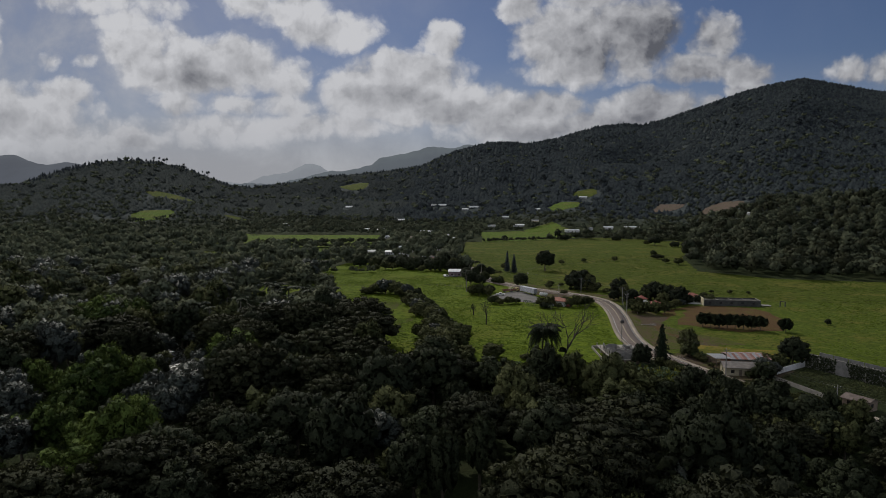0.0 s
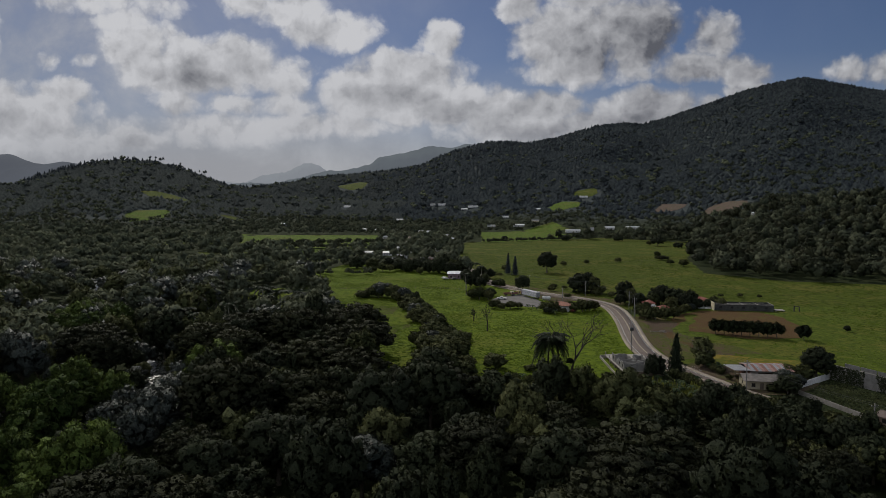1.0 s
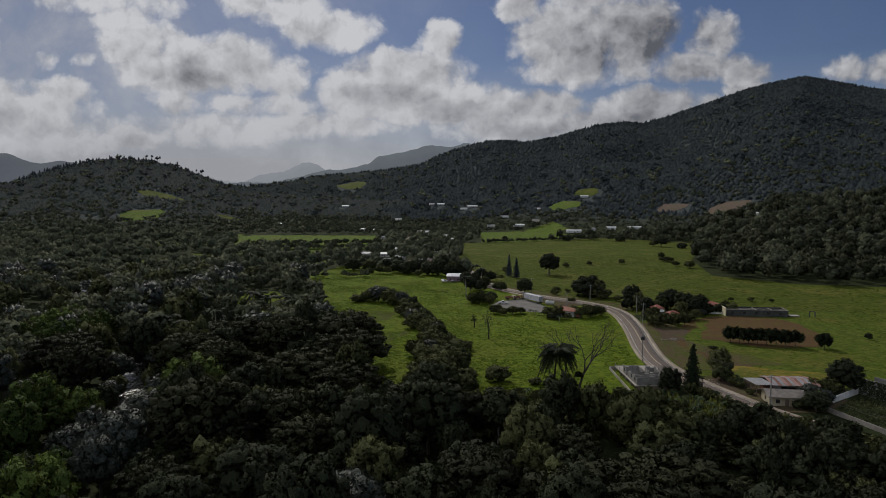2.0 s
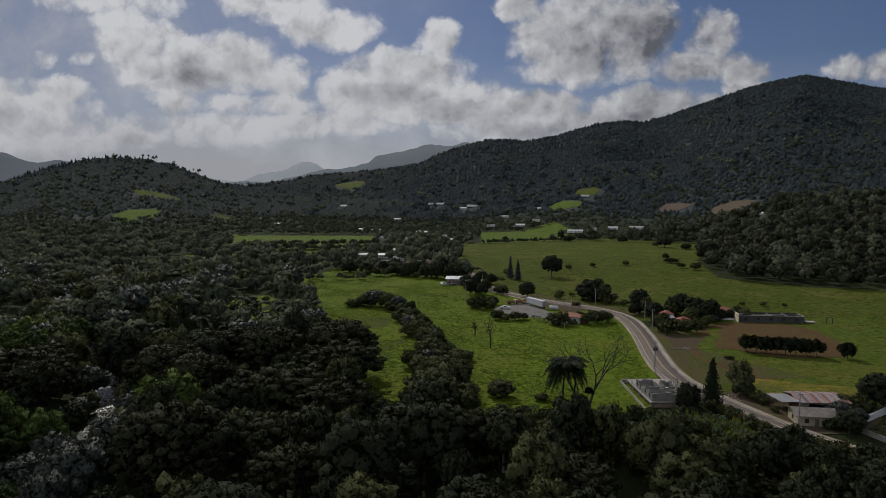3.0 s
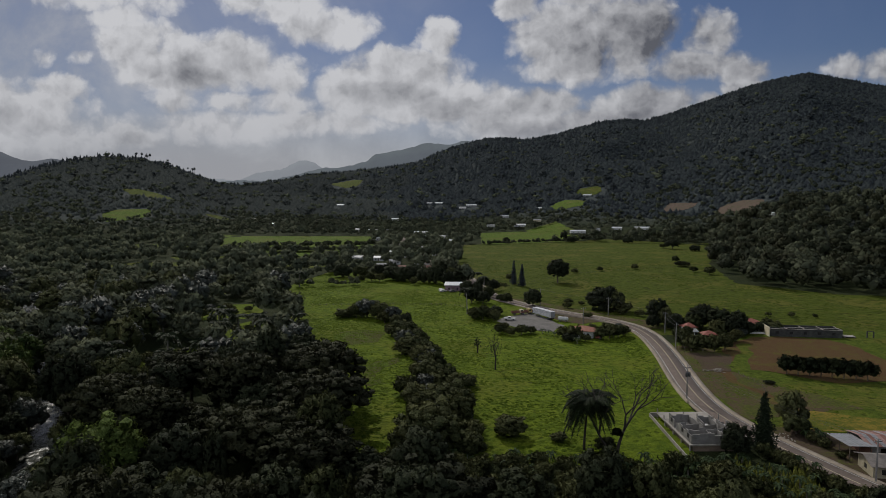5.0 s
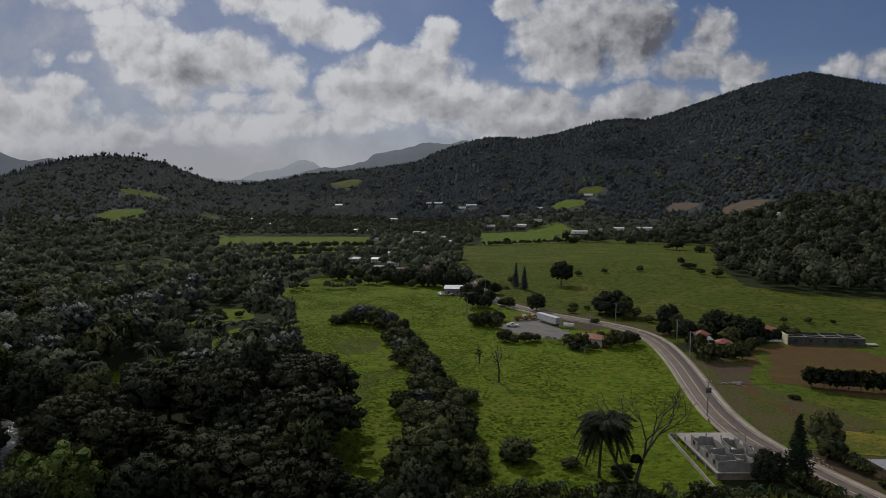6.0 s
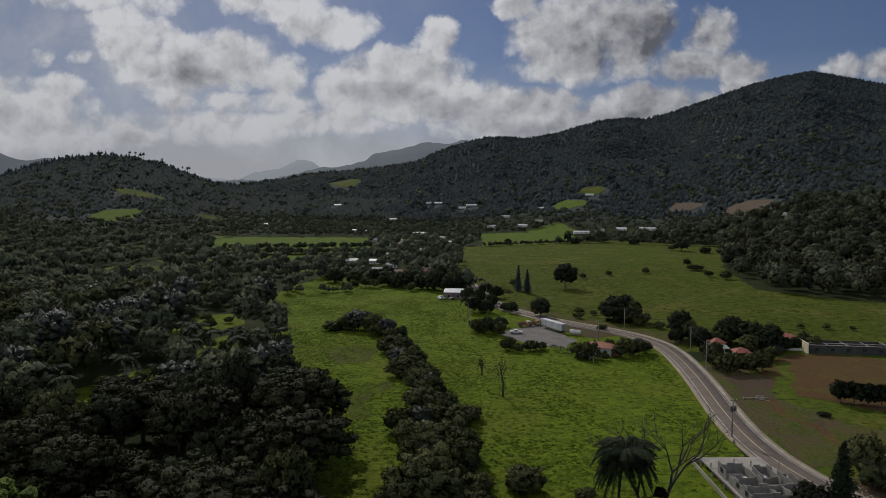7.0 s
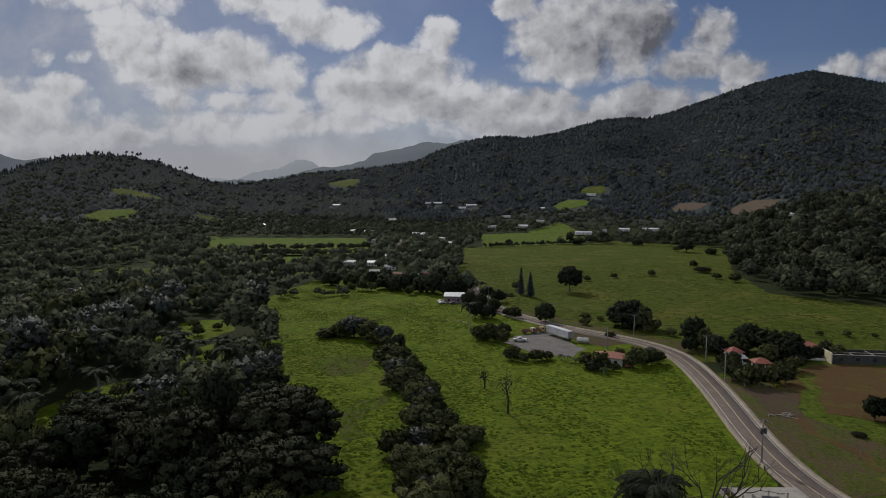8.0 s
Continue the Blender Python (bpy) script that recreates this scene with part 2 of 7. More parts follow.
BARK_PALE = plain_mat("bark_pale", (0.16, 0.145, 0.12), (0.32, 0.30, 0.26), 5, bump=0.4, dist=0.03)


def grass_mat(name, a, b, dry, dryness=0.5, tuft=0.75, relief=0.45):
    """Grazed grass: tussocks, the shade of their gaps painted in, blades between, dry stretches."""
    m = Mat(name)
    fine = m.noise(2.4, 5.0, 0.7)
    mid = m.noise(0.22, 5.0, 0.65)
    big = m.noise(0.03, 4.0, 0.6)
    warp = m.nt.nodes.new("ShaderNodeVectorMath")
    warp.operation = "MULTIPLY_ADD"
    wn = m.nt.nodes.new("ShaderNodeTexNoise")
    m.put(wn.inputs["Vector"], m.pos)
    wn.inputs["Scale"].default_value = 0.8
    m.put(warp.inputs[0], wn.outputs["Color"])
    warp.inputs[1].default_value = (1.1, 1.1, 1.1)
    m.put(warp.inputs[2], m.pos)
    cell = m.nt.nodes.new("ShaderNodeTexVoronoi")
    cell.feature = "SMOOTH_F1"
    m.put(cell.inputs["Vector"], warp.outputs[0])
    cell.inputs["Scale"].default_value = tuft
    c = m.mix(m.ramp(m.math("ADD", m.math("MULTIPLY", fine, 0.5), m.math("MULTIPLY", mid, 0.5)), 0.36, 0.64), a, b)
    c = m.mix(m.math("MULTIPLY", m.ramp(m.math("ADD", m.math("MULTIPLY", mid, 0.3), m.math("MULTIPLY", big, 0.7)), 0.48, 0.62), dryness), c, dry)
    gap_shade = m.math("MULTIPLY", m.ramp(cell.outputs["Distance"], 0.42, 0.72), m.ramp(mid, 0.35, 0.6, 0.25, 0.8))
    c = m.mix(gap_shade, c, tuple(x * 0.45 for x in a))
    return m.finish(c, 0.95, 0.0, 0.05, bump=m.math("SUBTRACT", m.math("MULTIPLY", fine, 0.5), cell.outputs["Distance"]), strength=1.0, distance=relief)


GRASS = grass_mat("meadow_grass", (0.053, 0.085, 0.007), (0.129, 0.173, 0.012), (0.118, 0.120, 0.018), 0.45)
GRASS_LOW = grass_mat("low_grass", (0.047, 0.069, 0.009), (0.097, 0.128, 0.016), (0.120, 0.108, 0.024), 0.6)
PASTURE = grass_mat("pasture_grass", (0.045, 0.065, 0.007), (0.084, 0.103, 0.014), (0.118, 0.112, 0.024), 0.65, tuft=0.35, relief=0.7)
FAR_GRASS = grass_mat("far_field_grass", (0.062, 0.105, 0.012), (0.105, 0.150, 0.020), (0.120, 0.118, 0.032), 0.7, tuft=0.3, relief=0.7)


def scrub_mat():
    """Scrub on the valley floor; under the slopes' forest, blue-grey with haze painted in."""
    m = Mat("scrub_ground")
    fine, mid, big = m.noise(1.7, 5.0, 0.7), m.noise(0.22, 5.0, 0.65), m.noise(0.03, 4.0, 0.6)
    c = m.mix(m.ramp(fine, 0.35, 0.65), (0.015, 0.022, 0.009), (0.032, 0.042, 0.015))
    c = m.mix(m.ramp(m.math("ADD", m.math("MULTIPLY", mid, 0.4), m.math("MULTIPLY", big, 0.6)), 0.46, 0.60, 0.0, 0.6), c, (0.040, 0.044, 0.019))
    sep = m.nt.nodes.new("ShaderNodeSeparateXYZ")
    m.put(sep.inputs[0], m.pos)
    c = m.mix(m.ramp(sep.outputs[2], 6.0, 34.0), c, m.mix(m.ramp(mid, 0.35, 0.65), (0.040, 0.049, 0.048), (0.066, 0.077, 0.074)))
    return m.finish(c, 0.95, 0.0, 0.05, bump=m.math("ADD", fine, mid), strength=1.0, distance=0.5)


SCRUB = scrub_mat()


def weedy_mat(name, soil_a, soil_b, weed_a, weed_b, cover=0.5):
    m = Mat(name)
    fine, mid = m.noise(1.4, 6.0, 0.7), m.noise(0.11, 6.0, 0.75)
    soil = m.mix(fine, soil_a, soil_b)
    weed = m.mix(m.ramp(fine, 0.35, 0.65), weed_a, weed_b)
    f = m.ramp(m.math("ADD", m.math("MULTIPLY", mid, 0.65), m.math("MULTIPLY", fine, 0.35)), cover - 0.06, cover + 0.06)
    return m.finish(m.mix(f, soil, weed), 0.95, 0.0, 0.05, bump=m.math("ADD", fine, mid), strength=0.9, distance=0.4)


WEEDY = weedy_mat("weedy_soil", (0.060, 0.043, 0.026), (0.118, 0.086, 0.052), (0.046, 0.056, 0.014), (0.092, 0.104, 0.022), 0.495)
SOIL = weedy_mat("ploughed_soil", (0.066, 0.039, 0.019), (0.122, 0.074, 0.035), (0.080, 0.066, 0.020), (0.105, 0.095, 0.024), 0.54)
DRY_WEEDS = weedy_mat("dry_weeds", (0.15, 0.112, 0.022), (0.25, 0.19, 0.036), (0.060, 0.078, 0.014), (0.100, 0.112, 0.018), 0.50)
BARE_HILL = weedy_mat("bare_hill_soil", (0.085, 0.062, 0.048), (0.140, 0.105, 0.080), (0.046, 0.056, 0.026), (0.080, 0.090, 0.040), 0.56)
RANK = weedy_mat("rank_grass", (0.046, 0.052, 0.014), (0.088, 0.086, 0.022), (0.044, 0.076, 0.008), (0.100, 0.148, 0.014), 0.52)
PLOT_SOIL = weedy_mat("dark_plot_soil", (0.058, 0.041, 0.029), (0.104, 0.075, 0.054), (0.054, 0.058, 0.020), (0.084, 0.086, 0.026), 0.53)
GRAVEL = plain_mat("gravel", (0.095, 0.088, 0.08), (0.165, 0.155, 0.14), 1.2, bump=0.5, dist=0.08)
ASPHALT = plain_mat("worn_asphalt", (0.114, 0.088, 0.073), (0.164, 0.130, 0.109), 1.1, rough=0.9, bump=0.25)
CONCRETE = plain_mat("concrete", (0.22, 0.20, 0.175), (0.35, 0.325, 0.285), 0.9, bump=0.25)
PAVE = plain_mat("sandy_concrete", (0.215, 0.175, 0.132), (0.35, 0.30, 0.235), 0.6, bump=0.35)
CONCRETE_DARK = plain_mat("weathered_block", (0.13, 0.125, 0.115), (0.26, 0.25, 0.23), 0.8, bump=0.35)
PAINT_WHITE = plain_mat("white_paint", (0.42, 0.42, 0.40), (0.66, 0.66, 0.63), 1.2, rough=0.65, bump=0.06)
PAINT_CREAM = plain_mat("cream_paint", (0.48, 0.42, 0.27), (0.66, 0.60, 0.42), 1.0, rough=0.7, bump=0.08)
PAINT_OLD = plain_mat("weathered_cream_paint", (0.24, 0.21, 0.14), (0.42, 0.38, 0.27), 0.7, rough=0.8, bump=0.1)
PAINT_YELLOW = plain_mat("road_yellow", (0.38, 0.33, 0.20), (0.52, 0.46, 0.30), 2.0, bump=0.05)
TIN = plain_mat("weathered_tin", (0.17, 0.175, 0.18), (0.30, 0.305, 0.31), 0.9, rough=0.55, metal=0.15, spec=0.3, bump=0.1)
TIN_WHITE = plain_mat("white_tin", (0.46, 0.47, 0.48), (0.68, 0.68, 0.68), 1.0, rough=0.45, spec=0.4, bump=0.05)
TIN_RUST = plain_mat("rusty_tin", (0.14, 0.062, 0.045), (0.25, 0.13, 0.10), 0.9, rough=0.75, bump=0.15)
ROOF_RED = plain_mat("red_roof", (0.20, 0.062, 0.045), (0.33, 0.125, 0.095), 1.0, rough=0.75, bump=0.1)
ROOF_ORANGE = plain_mat("orange_roof", (0.24, 0.10, 0.065), (0.37, 0.185, 0.13), 1.0, rough=0.8, bump=0.1)
TIN_FADED = plain_mat("faded_red_tin", (0.22, 0.12, 0.10), (0.34, 0.22, 0.19), 0.9, rough=0.7, bump=0.12)
TIN_OLD = plain_mat("old_tin", (0.11, 0.10, 0.09), (0.25, 0.22, 0.19), 0.8, rough=0.7, bump=0.12)
TIN_BROWN = plain_mat("brown_tin", (0.085, 0.062, 0.05), (0.17, 0.135, 0.115), 0.9, rough=0.7, bump=0.12)
BLOCK_BROWN = plain_mat("brown_block", (0.15, 0.115, 0.085), (0.26, 0.20, 0.15), 0.9, bump=0.3)
BLOCK_DARK = plain_mat("mossy_dark_block", (0.028, 0.030, 0.027), (0.075, 0.075, 0.068), 0.8, bump=0.35)
BARK_DARK = plain_mat("dark_bark", (0.025, 0.021, 0.017), (0.060, 0.052, 0.043), 6, bump=0.5, dist=0.05)
DARK = plain_mat("dark_opening", (0.012, 0.012, 0.012), (0.03, 0.028, 0.025), 2.0)
STEEL = plain_mat("dark_steel", (0.05, 0.05, 0.05), (0.11, 0.11, 0.11), 3.0, rough=0.5, metal=0.4)
RUBBER = plain_mat("rubber", (0.015, 0.015, 0.015), (0.03, 0.03, 0.03), 4.0)


def water_mat():
    m = Mat("river_water")
    return m.finish(m.mix(m.noise(0.2), (0.03, 0.035, 0.025), (0.10, 0.10, 0.085)), m.ramp(m.noise(0.6), 0.35, 0.7, 0.08, 0.35), 0.0, 0.6,
                    bump=m.noise(1.3, 5.0, 0.7), strength=0.6, distance=0.15)


WATER = water_mat()


def ridge_mat(name, base, haze_glow, amount):
    """Far ridges: the haze of the air between is put in as emission."""
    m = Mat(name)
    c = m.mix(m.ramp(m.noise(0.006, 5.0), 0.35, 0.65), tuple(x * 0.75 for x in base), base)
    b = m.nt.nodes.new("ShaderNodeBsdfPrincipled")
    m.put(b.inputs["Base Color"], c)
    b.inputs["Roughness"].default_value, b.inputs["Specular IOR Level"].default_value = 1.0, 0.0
    b.inputs["Emission Color"].default_value, b.inputs["Emission Strength"].default_value = (*haze_glow, 1), amount
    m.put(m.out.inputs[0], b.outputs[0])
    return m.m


# ---- the lie of the land ----
EYE_Y, EYE_Z = 59.0, 57.0


def bearing_curve(rows):
    rows = np.array(rows, float)
    return lambda u: np.interp(u, rows[:, 0], rows[:, 1])


# over bearing x/y: rise of the skyline, distance of crest and foot
CREST_RISE = bearing_curve([(-1.3, 0.034), (-0.73, 0.0211), (-0.684, 0.0371), (-0.638, 0.0487), (-0.592, 0.0576), (-0.546, 0.0612), (-0.501, 0.0578), (-0.456, 0.0481), (-0.42, 0.0349), (-0.38, 0.0201), (-0.34, 0.0152), (-0.276, 0.0236), (-0.222, 0.0334), (-0.169, 0.037), (-0.115, 0.0424), (-0.062, 0.0512), (-0.035, 0.0635), (-0.009, 0.074),
                            (0.036, 0.0862), (0.062, 0.0897), (0.106, 0.0861), (0.15, 0.0939), (0.193, 0.106), (0.219, 0.1138), (0.263, 0.1171), (0.289, 0.1154), (0.323, 0.1248), (0.383, 0.1444), (0.434, 0.1631), (0.477, 0.1758), (0.536, 0.1866), (0.588, 0.177), (0.655, 0.1649), (0.9, 0.146), (1.4, 0.106)])
CREST_DIST = bearing_curve([(-1.3, 1500), (-0.6, 1500), (-0.40, 1700), (-0.30, 2200), (0.0, 2500), (0.3, 2700), (0.55, 2900), (1.4, 2500)])
FOOT_DIST = bearing_curve([(-1.3, 650), (-0.6, 760), (-0.4, 850), (-0.2, 1080), (0.0, 1150), (0.1, 1050), (0.18, 920), (0.3, 850), (0.40, 740), (0.5, 560), (0.7, 470), (1.4, 400)])


def river_x(y):
    return np.interp(y, [-900, 60, 196, 216, 242, 373, 479, 560, 900], [-60, -72, -88, -96, -112, -212, -268, -300, -420])


def vnoise(x, y, s, seed=0.0):
    """Cheap smooth value noise, about -1 to 1."""
    x, y = np.asarray(x, float) / s + seed * 17.3, np.asarray(y, float) / s - seed * 9.1
    xi, yi = np.floor(x), np.floor(y)
    fx, fy = x - xi, y - yi
    fx, fy = fx * fx * (3 - 2 * fx), fy * fy * (3 - 2 * fy)

    def h(a, b):
        v = np.sin(a * 127.1 + b * 311.7 + seed * 74.7) * 43758.5453
        return (v - np.floor(v)) * 2 - 1
    return (h(xi, yi) * (1 - fx) + h(xi + 1, yi) * fx) * (1 - fy) + (h(xi, yi + 1) * (1 - fx) + h(xi + 1, yi + 1) * fx) * fy


def ground(x, y):
    x, y = np.asarray(x, float), np.asarray(y, float)
    r = np.maximum(y - EYE_Y, 1.0)
    u = np.clip(x / r, -1.3, 1.4)
    R, F = CREST_DIST(u), FOOT_DIST(u)
    top = EYE_Z + CREST_RISE(u) * R
    s = np.clip((r - F) / (R - F), 0, None)
    gully = 1 + 0.16 * vnoise(x, y, 330, 1) * np.clip(4 * s * (1 - s), 0, 1) + 0.10 * vnoise(x, y, 140, 2) * np.clip(4 * s * (1 - s), 0, 1)
    up = top * np.where(s < 1, np.minimum(s, 1) ** 1.18 * gully, np.maximum(1 - 0.55 * np.maximum(s - 1, 0) ** 1.2, -0.1))
    h = np.where(r > 250, up, 0.0)
    bank = np.abs(x - river_x(y)) + 1.5 * vnoise(x, y, 14, 3)
    h = h - 2.6 * np.clip((8 - bank) / 4, 0, 1) * (r < 600)
    return h


def from_arrays(name, verts, faces, mat, smooth=False, normals=None):
    """A mesh from numpy arrays; all faces have the same number of corners."""
    me = bpy.data.meshes.new(name)
    verts, faces = np.asarray(verts, np.float32), np.asarray(faces, np.int32)
    n, k = faces.shape
    me.vertices.add(len(verts))
    me.vertices.foreach_set("co", verts.ravel())
    me.loops.add(n * k)
    me.loops.foreach_set("vertex_index", faces.ravel())
    me.polygons.add(n)
    me.polygons.foreach_set("loop_start", np.arange(0, n * k, k, dtype=np.int32))
    me.update(calc_edges=True)
    if smooth:
        me.polygons.foreach_set("use_smooth", np.ones(n, bool))
    me.materials.append(mat)
    if normals is not None:
        me.normals_split_custom_set_from_vertices(np.asarray(normals, np.float32))
    return me


def grid_faces(nu, nv):
    i, j = np.meshgrid(np.arange(nu - 1), np.arange(nv - 1), indexing="ij")
    a = (i * nv + j).ravel()
    return np.stack([a, a + nv, a + nv + 1, a + 1], 1)


def build_ground():
    ys = np.concatenate([np.linspace(-2500, 60, 24)[:-1], np.linspace(60, 520, 150)[:-1], 520 + (4950 - 520) * np.linspace(0, 1, 150) ** 1.5])
    us = np.linspace(-1.15, 1.15, 330)
    Y, Un = np.meshgrid(ys, us, indexing="ij")
    w = np.where(Y > 60, 330 + (Y - 60) * 1.0, 330 + (60 - Y))
    X = Un * w
    Z = ground(X, Y)
    V = np.stack([X.ravel(), Y.ravel(), Z.ravel()], 1)
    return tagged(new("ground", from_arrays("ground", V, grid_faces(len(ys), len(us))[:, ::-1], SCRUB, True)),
                  "dark green scrub ground of a wide valley rising into hills", "ground", kind="structure")


build_ground()


def far_ridge(name, crest, dist, depth, mat, label):
    """A ridge beyond the valley's hills: (bearing, rise) along its crest."""
    f = bearing_curve(crest)
    us = np.linspace(crest[0][0], crest[-1][0], 160)
    ds = np.linspace(-1, 1, 9)
    Uu, D = np.meshgrid(us, ds, indexing="ij")
    r = dist + D * depth
    x = Uu * dist * (1 + 0.0 * D)
    z = (EYE_Z + f(Uu) * dist + 5 * vnoise(x, 0 * x, 60, 5) + 4 * vnoise(x, 0 * x, 22, 6)) * (1 - np.abs(D) ** 1.3) + 25 * vnoise(x, r, 150, 4) * (1 - np.abs(D)) - 20 * np.abs(D)
    V = np.stack([x.ravel(), (r + EYE_Y).ravel(), z.ravel()], 1)
    return tagged(new(name, from_arrays(name, V, grid_faces(len(us), len(ds)), mat, True)), label, "hills", kind="structure")


# haze is painted on these ridges as a blue-grey emission
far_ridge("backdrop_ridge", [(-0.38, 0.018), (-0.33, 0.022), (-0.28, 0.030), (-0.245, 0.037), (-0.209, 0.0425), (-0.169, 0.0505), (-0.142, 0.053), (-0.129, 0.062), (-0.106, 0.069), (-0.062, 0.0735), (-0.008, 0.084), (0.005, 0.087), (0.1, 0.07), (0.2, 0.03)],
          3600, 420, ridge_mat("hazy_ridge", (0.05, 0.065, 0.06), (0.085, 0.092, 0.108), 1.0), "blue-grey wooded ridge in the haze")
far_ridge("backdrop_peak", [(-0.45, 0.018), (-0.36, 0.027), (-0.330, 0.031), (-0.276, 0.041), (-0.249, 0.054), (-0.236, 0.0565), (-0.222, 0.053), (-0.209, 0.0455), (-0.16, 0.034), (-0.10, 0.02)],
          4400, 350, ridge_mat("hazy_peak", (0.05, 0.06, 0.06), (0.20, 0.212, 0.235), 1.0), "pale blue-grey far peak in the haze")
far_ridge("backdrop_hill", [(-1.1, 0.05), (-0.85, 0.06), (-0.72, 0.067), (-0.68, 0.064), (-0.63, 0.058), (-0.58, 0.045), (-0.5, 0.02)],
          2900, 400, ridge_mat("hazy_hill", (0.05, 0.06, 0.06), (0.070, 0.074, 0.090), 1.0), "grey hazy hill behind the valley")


# ---- fields and road ----
def inside(poly, x, y):
    """Which points lie in a polygon."""
    x, y = np.asarray(x, float), np.asarray(y, float)
    c = np.zeros(x.shape, bool)
    for (x0, y0), (x1, y1) in zip(poly, poly[1:] + poly[:1]):
        cross = (y0 > y) != (y1 > y)
        c ^= cross & (x < (x1 - x0) * (y - y0) / ((y1 - y0) or 1e-9) + x0)
    return c


def sheet(name, poly, mat, label, category="field", lift=0.06, step=None, ragged=1.5):
    """A piece of land cover that follows the ground, with an uneven edge."""
    bm = bmesh.new()
    pts = []
    for (x0, y0), (x1, y1) in zip(poly, poly[1:] + poly[:1]):
        n = max(2, int(math.hypot(x1 - x0, y1 - y0) / (ragged * 2)))
        for i in range(n):
            x, y = x0 + (x1 - x0) * i / n, y0 + (y1 - y0) * i / n
            pts.append((x + ragged * float(vnoise(x, y, ragged * 4, 8)), y + ragged * float(vnoise(x, y, ragged * 4, 9))))
    f = bm.faces.new([bm.verts.new((x, y, 0)) for x, y in pts])
    bmesh.ops.triangulate(bm, faces=[f])
    if step:
        lo, hi = np.min(pts, 0), np.max(pts, 0)
        for axis in (0, 1):
            no = (1, 0, 0) if axis == 0 else (0, 1, 0)
            for c in np.arange(lo[axis] + step, hi[axis], step):
                bmesh.ops.bisect_plane(bm, geom=bm.verts[:] + bm.edges[:] + bm.faces[:], plane_co=(c, c, 0), plane_no=no)
    for v in bm.verts:
        v.co.z = float(ground(v.co.x, v.co.y)) + lift
    bmesh.ops.recalc_face_normals(bm, faces=bm.faces)
    if sum(f.normal.z for f in bm.faces) < 0:
        bmesh.ops.reverse_faces(bm, faces=bm.faces)
    me = bpy.data.meshes.new(name)
    bm.to_mesh(me)
    me.materials.append(mat)
    return tagged(new(name, me), label, category, kind="structure")


MEADOW = [(-20, 205), (-28, 234), (-35, 254), (-42, 275), (-50, 299), (-60, 331), (-72, 366), (-90, 414), (-104, 460), (-90, 548), (-15, 556), (-4, 467), (10, 452), (22, 424), (36, 400), (50, 382), (63, 369), (73, 356), (77, 343), (77, 325), (75, 300), (71, 277), (67, 250), (62, 238), (50, 205), (38, 203), (6, 208)]
PASTURE_EAST = [(2, 640), (8, 822), (137, 876), (200, 925), (300, 830), (210, 600), (185, 493), (223, 447), (400, 400), (330, 300), (170, 250), (120, 338), (82, 335), (80, 352), (69, 371), (57, 385), (47, 396), (36, 413), (26, 432), (17, 480), (7, 540), (0, 580)]
LOWER_EAST = [(72, 250), (76, 285), (80, 318), (118, 338), (170, 345), (330, 330), (330, 225), (170, 205), (118, 216), (96, 224), (76, 230)]
GREEN_FIELD = [(36, 1067), (167, 1149), (187, 952), (138, 881), (30, 826)]
WEST_FIELD = [(-238, 700), (-85, 735), (-125, 980), (-343, 985)]
WEST_STRIP = [(-185, 640), (-111, 690), (-112, 740), (-190, 730)]
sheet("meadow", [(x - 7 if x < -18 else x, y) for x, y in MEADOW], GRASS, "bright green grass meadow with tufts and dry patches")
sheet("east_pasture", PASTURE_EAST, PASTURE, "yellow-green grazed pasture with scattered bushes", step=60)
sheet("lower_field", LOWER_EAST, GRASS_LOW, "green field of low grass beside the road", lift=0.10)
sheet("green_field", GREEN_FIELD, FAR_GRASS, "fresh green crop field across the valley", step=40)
sheet("west_field", WEST_FIELD, FAR_GRASS, "green field strip among trees", step=40)
sheet("west_strip", WEST_STRIP, FAR_GRASS, "narrow green field strip among trees")
sheet("ploughed_field", [(94, 284), (97, 300), (108, 320), (120, 332), (148, 328), (154, 312), (148, 288), (136, 270), (118, 268)], SOIL, "brown ploughed earth field", lift=0.16, ragged=2.5)
sheet("grass_strip", [(90, 280), (97, 292), (103, 304), (109, 318), (114, 318), (107, 302), (96, 280)], GRASS_LOW, "strip of green grass at the ploughed field", lift=0.20)
sheet("dry_verge", [(86, 226), (86, 242), (100, 240), (125, 230), (122, 222), (104, 225)], DRY_WEEDS, "yellow dry grass patch", lift=0.18, ragged=2)
sheet("bare_verge", [(71, 232), (74, 262), (77, 290), (83, 314), (94, 314), (93, 292), (90, 276), (96, 262), (108, 252), (112, 242), (98, 238), (88, 236)], WEEDY, "bare brown earth verge with weeds beside the road", lift=0.14, ragged=4)
sheet("bare_plot", [(36, 396), (46, 385), (56, 373), (65, 362), (56, 356), (49, 362), (45, 374), (34, 388)], PLOT_SOIL, "brown bare plot between yard and road", lift=0.12, ragged=2)
sheet("verge_east", [(54, 390), (72, 370), (84, 348), (92, 346), (88, 366), (70, 384), (52, 404), (34, 430), (28, 430)], WEEDY, "weedy strip along the road", lift=0.12, ragged=2)
sheet("dark_plot", [(80, 279), (82, 289), (84, 303), (93, 305), (99, 300), (94, 290), (89, 281)], PLOT_SOIL, "dark brown bare earth plot behind the road", lift=0.18, ragged=2.5)
sheet("dirt_track", [(87, 279), (85.4, 266), (87.8, 256), (87.5, 246), (90, 246), (90.6, 255), (88.2, 266), (90, 279)], SOIL, "brown wheel track through the weeds", "track", lift=0.20, ragged=1.2)
